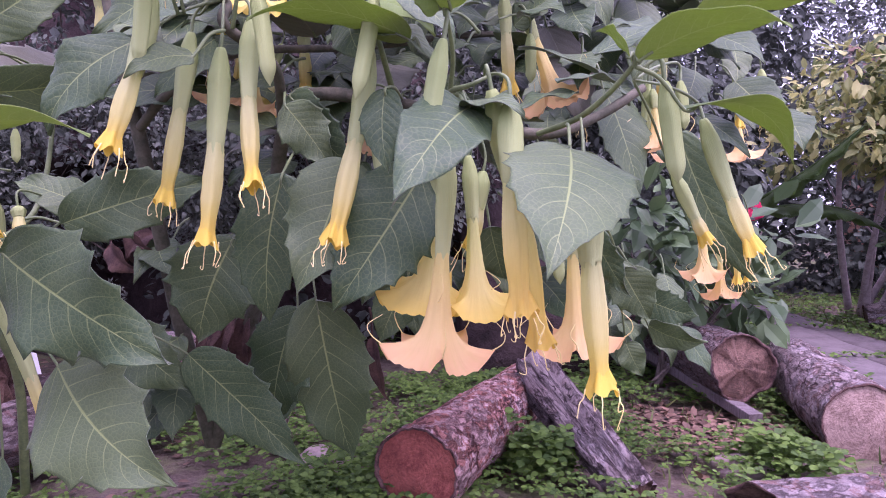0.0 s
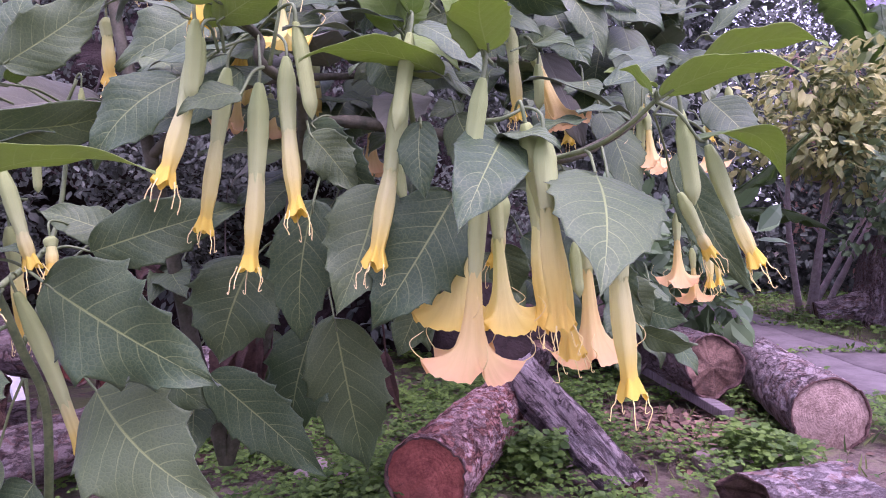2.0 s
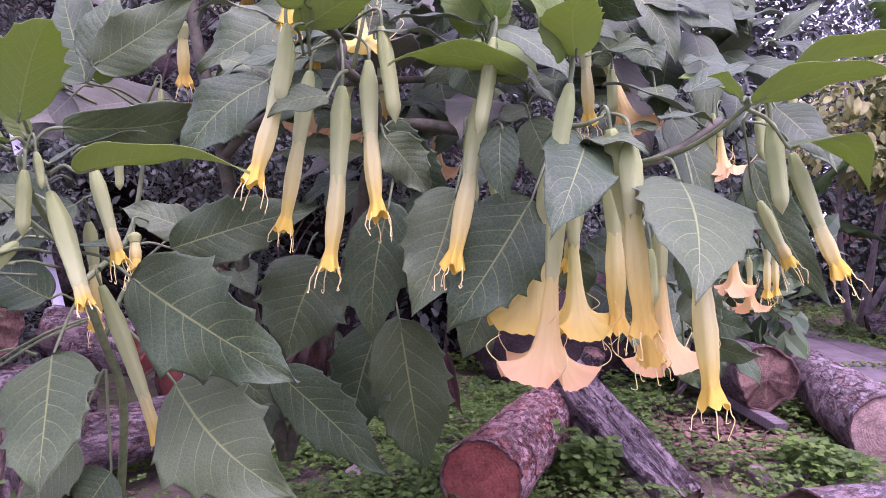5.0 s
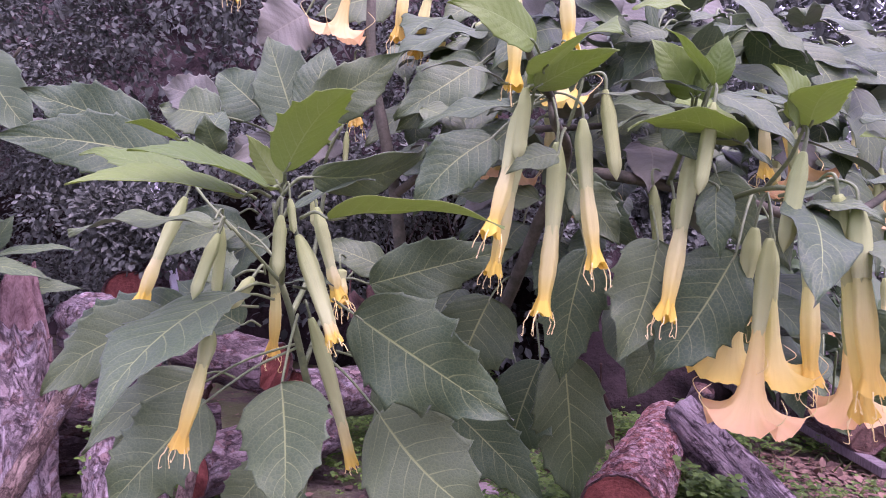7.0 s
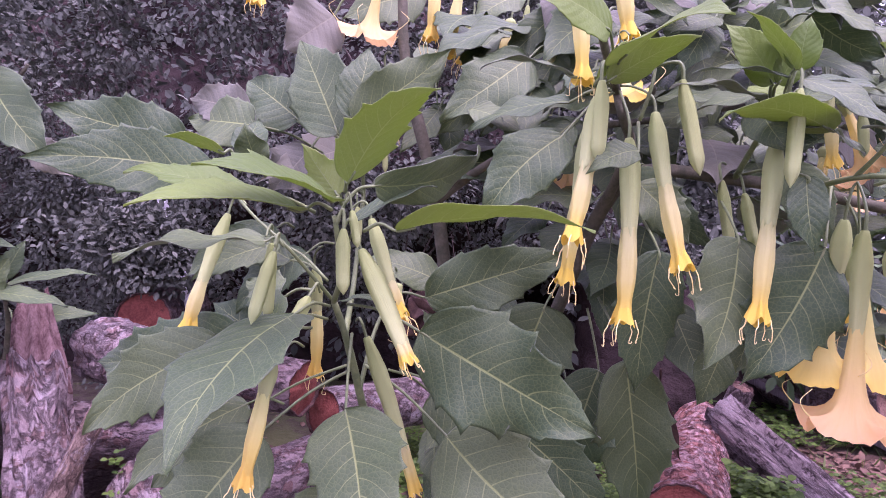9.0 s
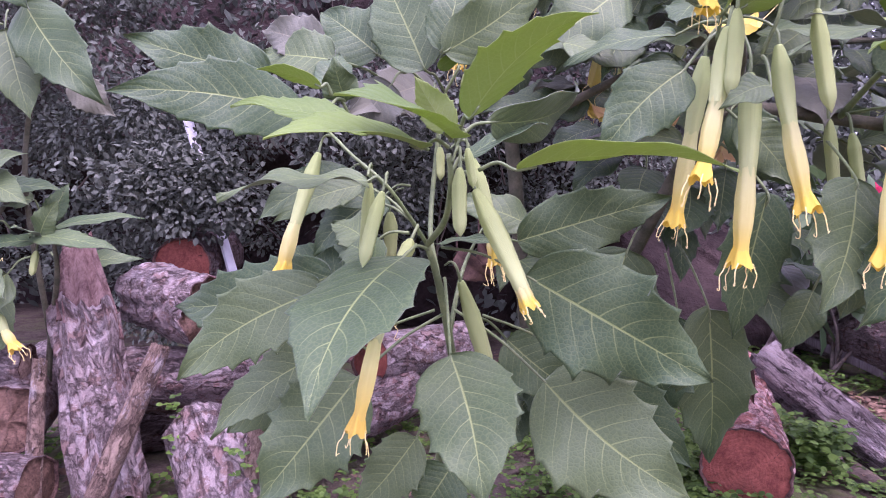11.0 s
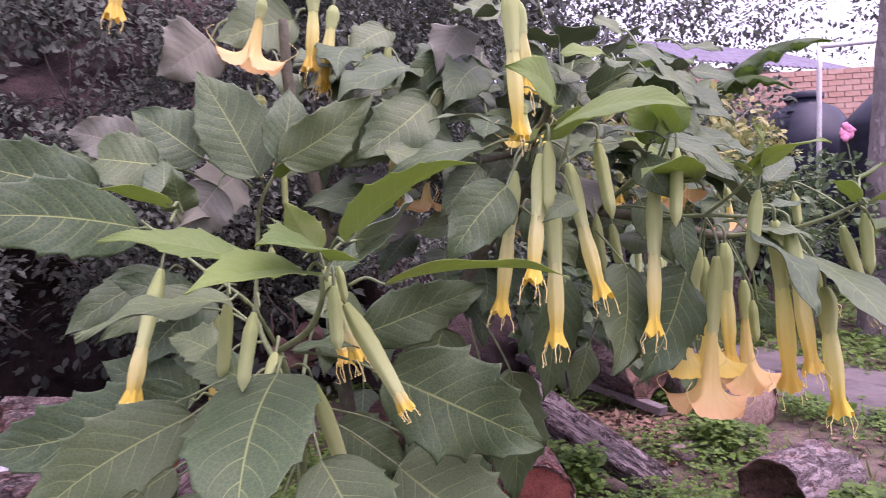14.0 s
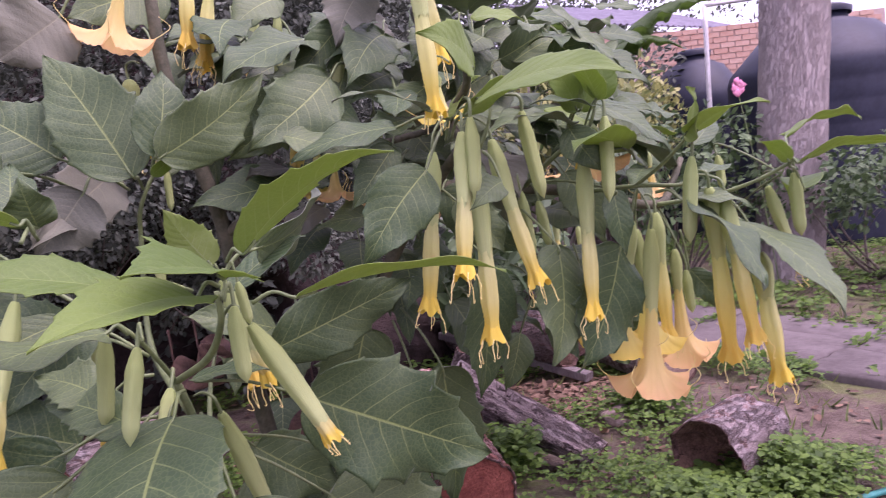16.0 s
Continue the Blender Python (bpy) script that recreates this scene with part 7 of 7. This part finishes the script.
flower(young_shrub, "bud", (-0.819, 1.000, 1.033), (-0.809, 1.000, 0.971), 1, 0.6, (-0.842, 1.000, 1.011), 156, False, 0.03)
flower(young_shrub, "bud", (-0.879, 1.400, 1.063), (-0.877, 1.400, 0.991), 1, 0.75, (-0.884, 1.500, 1.096), 157, False, 0.03)
flower(young_shrub, "bud", (-0.829, 1.500, 1.235), (-0.830, 1.500, 1.150), 1, 0.6, (-0.845, 1.500, 1.248), 158, False, 0.03)
flower(young_shrub, "tube", (-0.775, 1.250, 0.900), (-0.763, 1.232, 0.826), 0.3, 0.75, (-0.783, 1.400, 0.902), 159, True, 0.03)
flower(young_shrub, "tube", (-0.830, 1.228, 0.794), (-0.735, 1.270, 0.470), 0.72, 0.95, (-0.862, 1.288, 0.819), 160, False, 0.03)
flower(young_shrub, "tube", (-0.952, 1.000, 0.790), (-0.992, 0.973, 0.580), 0.3, 0.85, (-0.906, 1.100, 0.875), 161, True, 0.03)
flower(young_shrub, "tube", (-0.811, 1.160, 1.026), (-0.756, 1.154, 0.844), 0.7, 0.8, (-0.850, 1.160, 1.043), 162, False, 0.03)
flower(young_shrub, "tube", (-0.999, 1.500, 0.919), (-1.012, 1.560, 0.652), 0.4, 0.95, (-0.958, 1.400, 0.974), 163, True, 0.03)
flower(young_shrub, "open", (-0.850, 1.570, 1.660), (-0.887, 1.597, 1.500), 0.3, 0.72, (-0.842, 1.610, 1.712), 164, False, 0.03)
flower(young_shrub, "tube", (-1.160, 1.610, 1.780), (-1.184, 1.613, 1.600), 0.3, 1.0, (-1.155, 1.610, 1.840), 165, True, 0.03)
flower(young_shrub, "tube", (-0.650, 1.700, 1.700), (-0.688, 1.699, 1.485), 0.3, 1.0, (-0.639, 1.700, 1.752), 166, True, 0.03)
flower(young_shrub, "tube", (-0.715, 1.640, 1.720), (-0.733, 1.642, 1.510), 0.3, 1.0, (-0.720, 1.640, 1.789), 167, True, 0.03)
leaf(young_shrub, (-0.976, 1.600, 1.560), (-1.092, 1.550, 1.461), 0.163, (0.379, -0.925, 0.023), 2, 0.05, (-0.933, 1.600, 1.613), 1.0, 0.12, 168)
leaf(young_shrub, (-0.757, 1.700, 1.654), (-0.964, 1.650, 1.570), 0.160, (0.142, -0.964, 0.223), 0, 0.05, (-0.727, 1.700, 1.686), 1.0, 0.12, 169)
leaf(young_shrub, (-0.966, 0.935, 1.050), (-1.168, 0.930, 1.095), 0.085, (0.05, -0.45, 0.9), 1, 0.06, (-0.880, 1.000, 1.030), 1.0, 0.30, 191)
leaf(young_shrub, (-1.090, 1.263, 1.161), (-1.086, 1.348, 1.250), 0.075, (0.1, -0.95, 0.3), 0, 0.06, (-1.060, 1.313, 1.121), 0.1, 0.12, 195)
leaf(young_shrub, (-0.531, 1.600, 1.191), (-0.788, 1.550, 1.156), 0.14, (0, -0.75, 0.65), 0, 0.06, None, 0.3, 0.12, 196)
leaf(young_shrub, (-1.093, 1.500, 1.018), (-1.302, 1.450, 0.896), 0.1, (-0.2, -0.9, 0.4), 0, 0.06, (-1.059, 1.540, 1.019), 0.7, 0.12, 260)
leaf(young_shrub, (-1.004, 1.450, 0.960), (-1.158, 1.400, 0.824), 0.12, (-0.2, -0.9, 0.4), 0, 0.06, (-0.950, 1.490, 0.980), 0.7, 0.12, 261)
leaf(young_shrub, (-1.094, 1.300, 0.641), (-1.342, 1.250, 0.464), 0.12, (-0.1, -0.8, 0.5), 0, 0.06, (-1.027, 1.340, 0.632), 1.0, 0.12, 262)
leaf(young_shrub, (-1.048, 1.420, 0.744), (-1.229, 1.450, 0.844), 0.13, (-0.1, -0.9, 0.4), 0, 0.06, (-1.014, 1.460, 0.738), 1.0, 0.12, 263)
leaf(young_shrub, (-1.130, 1.400, 1.269), (-1.266, 1.400, 1.311), 0.11, (-0.1, -0.95, 0.3), 2, 0.06, (-1.100, 1.440, 1.251), 0.7, 0.12, 264)
leaf(young_shrub, (-0.984, 1.400, 1.196), (-1.071, 1.380, 1.093), 0.13, (-0.1, -0.95, 0.3), 2, 0.06, (-0.957, 1.440, 1.227), 0.7, 0.12, 265)


# ---------------------------------------------------------------- a third shrub behind the woodpile
back_shrub = thing("angel_trumpet_shrub", (-2.35, 2.25, 0), "small angel's trumpet shrub with pale leaves behind logs", "shrub", "angel's trumpet shrubs")
branch(back_shrub, [(-2.230, 2.100, 0.177), (-2.169, 2.050, 0.488), (-2.078, 1.950, 0.699), (-2.051, 1.900, 0.804)], 0.012, 0.006, True)
branch(back_shrub, [(-2.169, 2.050, 0.488), (-2.199, 2.000, 1.013), (-2.057, 1.900, 1.387), (-1.948, 1.850, 1.512)], 0.01, 0.005, True)
branch(back_shrub, [(-2.199, 2.000, 1.013), (-2.276, 1.900, 0.818), (-2.377, 1.900, 0.720)], 0.008, 0.004, True)
leaf(back_shrub, (-2.090, 1.900, 0.811), (-1.856, 1.900, 0.792), 0.07, (0.1, -0.5, 0.85), 0, 0.06, (-2.110, 1.930, 0.814), 0.7, 0.12, 170)
leaf(back_shrub, (-2.095, 1.900, 0.828), (-2.015, 1.870, 0.938), 0.075, (0.5, -0.6, 0.6), 0, 0.06, (-2.110, 1.930, 0.814), 0.7, 0.12, 171)
leaf(back_shrub, (-2.103, 1.900, 0.828), (-2.115, 1.800, 0.861), 0.07, (0.1, -0.5, 0.85), 0, 0.06, (-2.110, 1.930, 0.814), 0.7, 0.12, 172)
leaf(back_shrub, (-2.103, 1.900, 0.816), (-2.284, 1.860, 0.784), 0.085, (-0.2, -0.5, 0.85), 0, 0.06, (-2.110, 1.930, 0.814), 0.7, 0.12, 173)
leaf(back_shrub, (-2.085, 1.950, 0.851), (-1.823, 2.000, 0.887), 0.07, (0.1, -0.4, 0.9), 0, 0.06, (-2.136, 1.980, 0.809), 0.7, 0.12, 174)
leaf(back_shrub, (-2.171, 2.000, 0.936), (-2.311, 1.950, 0.909), 0.1, (-0.1, -0.6, 0.8), 0, 0.06, (-2.162, 2.030, 0.844), 0.7, 0.12, 175)
leaf(back_shrub, (-2.137, 2.000, 0.865), (-2.077, 2.030, 0.990), 0.07, (0.5, -0.6, 0.6), 0, 0.06, (-2.163, 2.030, 0.804), 0.7, 0.12, 176)
leaf(back_shrub, (-2.079, 1.850, 1.494), (-1.831, 1.800, 1.205), 0.175, (0.1, -0.95, 0.2), 0, 0.06, (-2.144, 1.880, 1.517), 0.7, 0.12, 177)
leaf(back_shrub, (-2.159, 1.880, 1.427), (-2.062, 1.830, 1.166), 0.15, (0.3, -0.9, 0.2), 0, 0.06, (-2.169, 1.910, 1.491), 0.7, 0.12, 178)
leaf(back_shrub, (-2.206, 1.880, 1.353), (-2.314, 1.830, 1.098), 0.16, (-0.2, -0.9, 0.25), 0, 0.06, (-2.188, 1.910, 1.433), 0.7, 0.12, 179)
leaf(back_shrub, (-2.113, 1.800, 1.605), (-2.003, 1.750, 1.451), 0.13, (-0.3, -0.9, 0.2), 0, 0.06, (-2.125, 1.830, 1.661), 0.7, 0.12, 180)
leaf(back_shrub, (-2.072, 2.050, 1.306), (-1.934, 2.050, 1.200), 0.11, (0.2, -0.95, 0.0), 2, 0.06, None, 0.7, 0.12, 181)
leaf(back_shrub, (-2.240, 1.900, 1.439), (-2.377, 1.850, 1.329), 0.14, (-0.3, -0.85, 0.35), 0, 0.06, (-2.198, 1.930, 1.454), 0.7, 0.12, 182)
leaf(back_shrub, (-2.163, 1.850, 0.722), (-2.302, 1.800, 0.587), 0.17, (0.1, -0.9, 0.4), 0, 0.06, (-2.111, 1.880, 0.770), 0.7, 0.12, 183)
leaf(back_shrub, (-2.329, 1.900, 0.995), (-2.107, 1.870, 1.077), 0.1, (0.3, -0.7, 0.6), 0, 0.06, None, 0.4, 0.12, 184)
leaf(back_shrub, (-2.340, 1.850, 0.929), (-2.186, 1.800, 0.937), 0.06, (0, -0.3, 0.95), 0, 0.06, None, 0.2, 0.12, 185)
leaf(back_shrub, (-2.337, 1.900, 1.012), (-2.414, 1.870, 1.119), 0.11, (-0.4, -0.8, 0.4), 0, 0.06, None, 0.7, 0.12, 186)
leaf(back_shrub, (-2.248, 1.950, 0.637), (-2.291, 1.910, 0.415), 0.12, (0.2, -0.95, 0.2), 0, 0.06, None, 0.7, 0.12, 187)
leaf(back_shrub, (-2.309, 1.850, 0.871), (-2.406, 1.800, 0.889), 0.11, (-0.2, -0.7, 0.7), 0, 0.06, None, 0.7, 0.12, 188)
leaf(back_shrub, (-2.198, 2.150, 0.701), (-1.928, 2.200, 0.738), 0.09, (0, -0.7, 0.7), 0, 0.06, (-2.241, 2.180, 0.755), 0.7, 0.12, 189)
leaf(back_shrub, (-2.294, 1.900, 1.004), (-2.091, 1.850, 0.924), 0.11, (0.1, -0.8, 0.6), 0, 0.06, (-2.363, 1.940, 0.986), 0.7, 0.12, 250)
leaf(back_shrub, (-2.274, 1.950, 0.979), (-2.048, 1.950, 0.970), 0.08, (0, -0.6, 0.8), 0, 0.06, (-2.396, 1.990, 0.959), 0.7, 0.12, 251)
leaf(back_shrub, (-2.333, 1.950, 1.039), (-2.378, 1.930, 1.123), 0.1, (-0.2, -0.8, 0.5), 0, 0.06, (-2.377, 1.990, 0.986), 0.7, 0.12, 252)
leaf(back_shrub, (-2.120, 1.900, 0.828), (-1.827, 1.850, 0.794), 0.08, (0.1, -0.5, 0.85), 0, 0.06, (-2.159, 1.940, 0.816), 0.7, 0.12, 253)
leaf(back_shrub, (-2.271, 1.900, 0.920), (-2.375, 1.850, 0.879), 0.09, (-0.1, -0.6, 0.8), 0, 0.06, (-2.261, 1.940, 0.919), 0.7, 0.12, 254)
leaf(back_shrub, (-2.210, 1.880, 0.871), (-2.279, 1.800, 0.809), 0.1, (-0.2, -0.7, 0.6), 0, 0.06, (-2.199, 1.920, 0.851), 0.7, 0.12, 255)
leaf(back_shrub, (-2.249, 1.800, 0.728), (-2.108, 1.750, 0.665), 0.15, (0.1, -0.8, 0.5), 0, 0.06, (-2.306, 1.840, 0.755), 0.7, 0.12, 256)
flower(back_shrub, "bud", (-2.107, 1.900, 0.785), (-2.112, 1.880, 0.711), 1, 0.9, (-2.110, 1.920, 0.814), 185, False, 0.03)
flower(back_shrub, "tube", (-2.191, 1.830, 0.608), (-2.121, 1.810, 0.504), 0.5, 0.9, (-2.195, 1.850, 0.634), 186, True, 0.03)
flower(back_shrub, "tube", (-2.313, 1.830, 0.589), (-2.308, 1.810, 0.493), 0.3, 1.0, (-2.318, 1.850, 0.616), 187, True, 0.03)
flower(back_shrub, "tube", (-2.276, 1.830, 0.715), (-2.188, 1.810, 0.769), 0.5, 0.9, (-2.281, 1.850, 0.743), 188, True, 0.03)
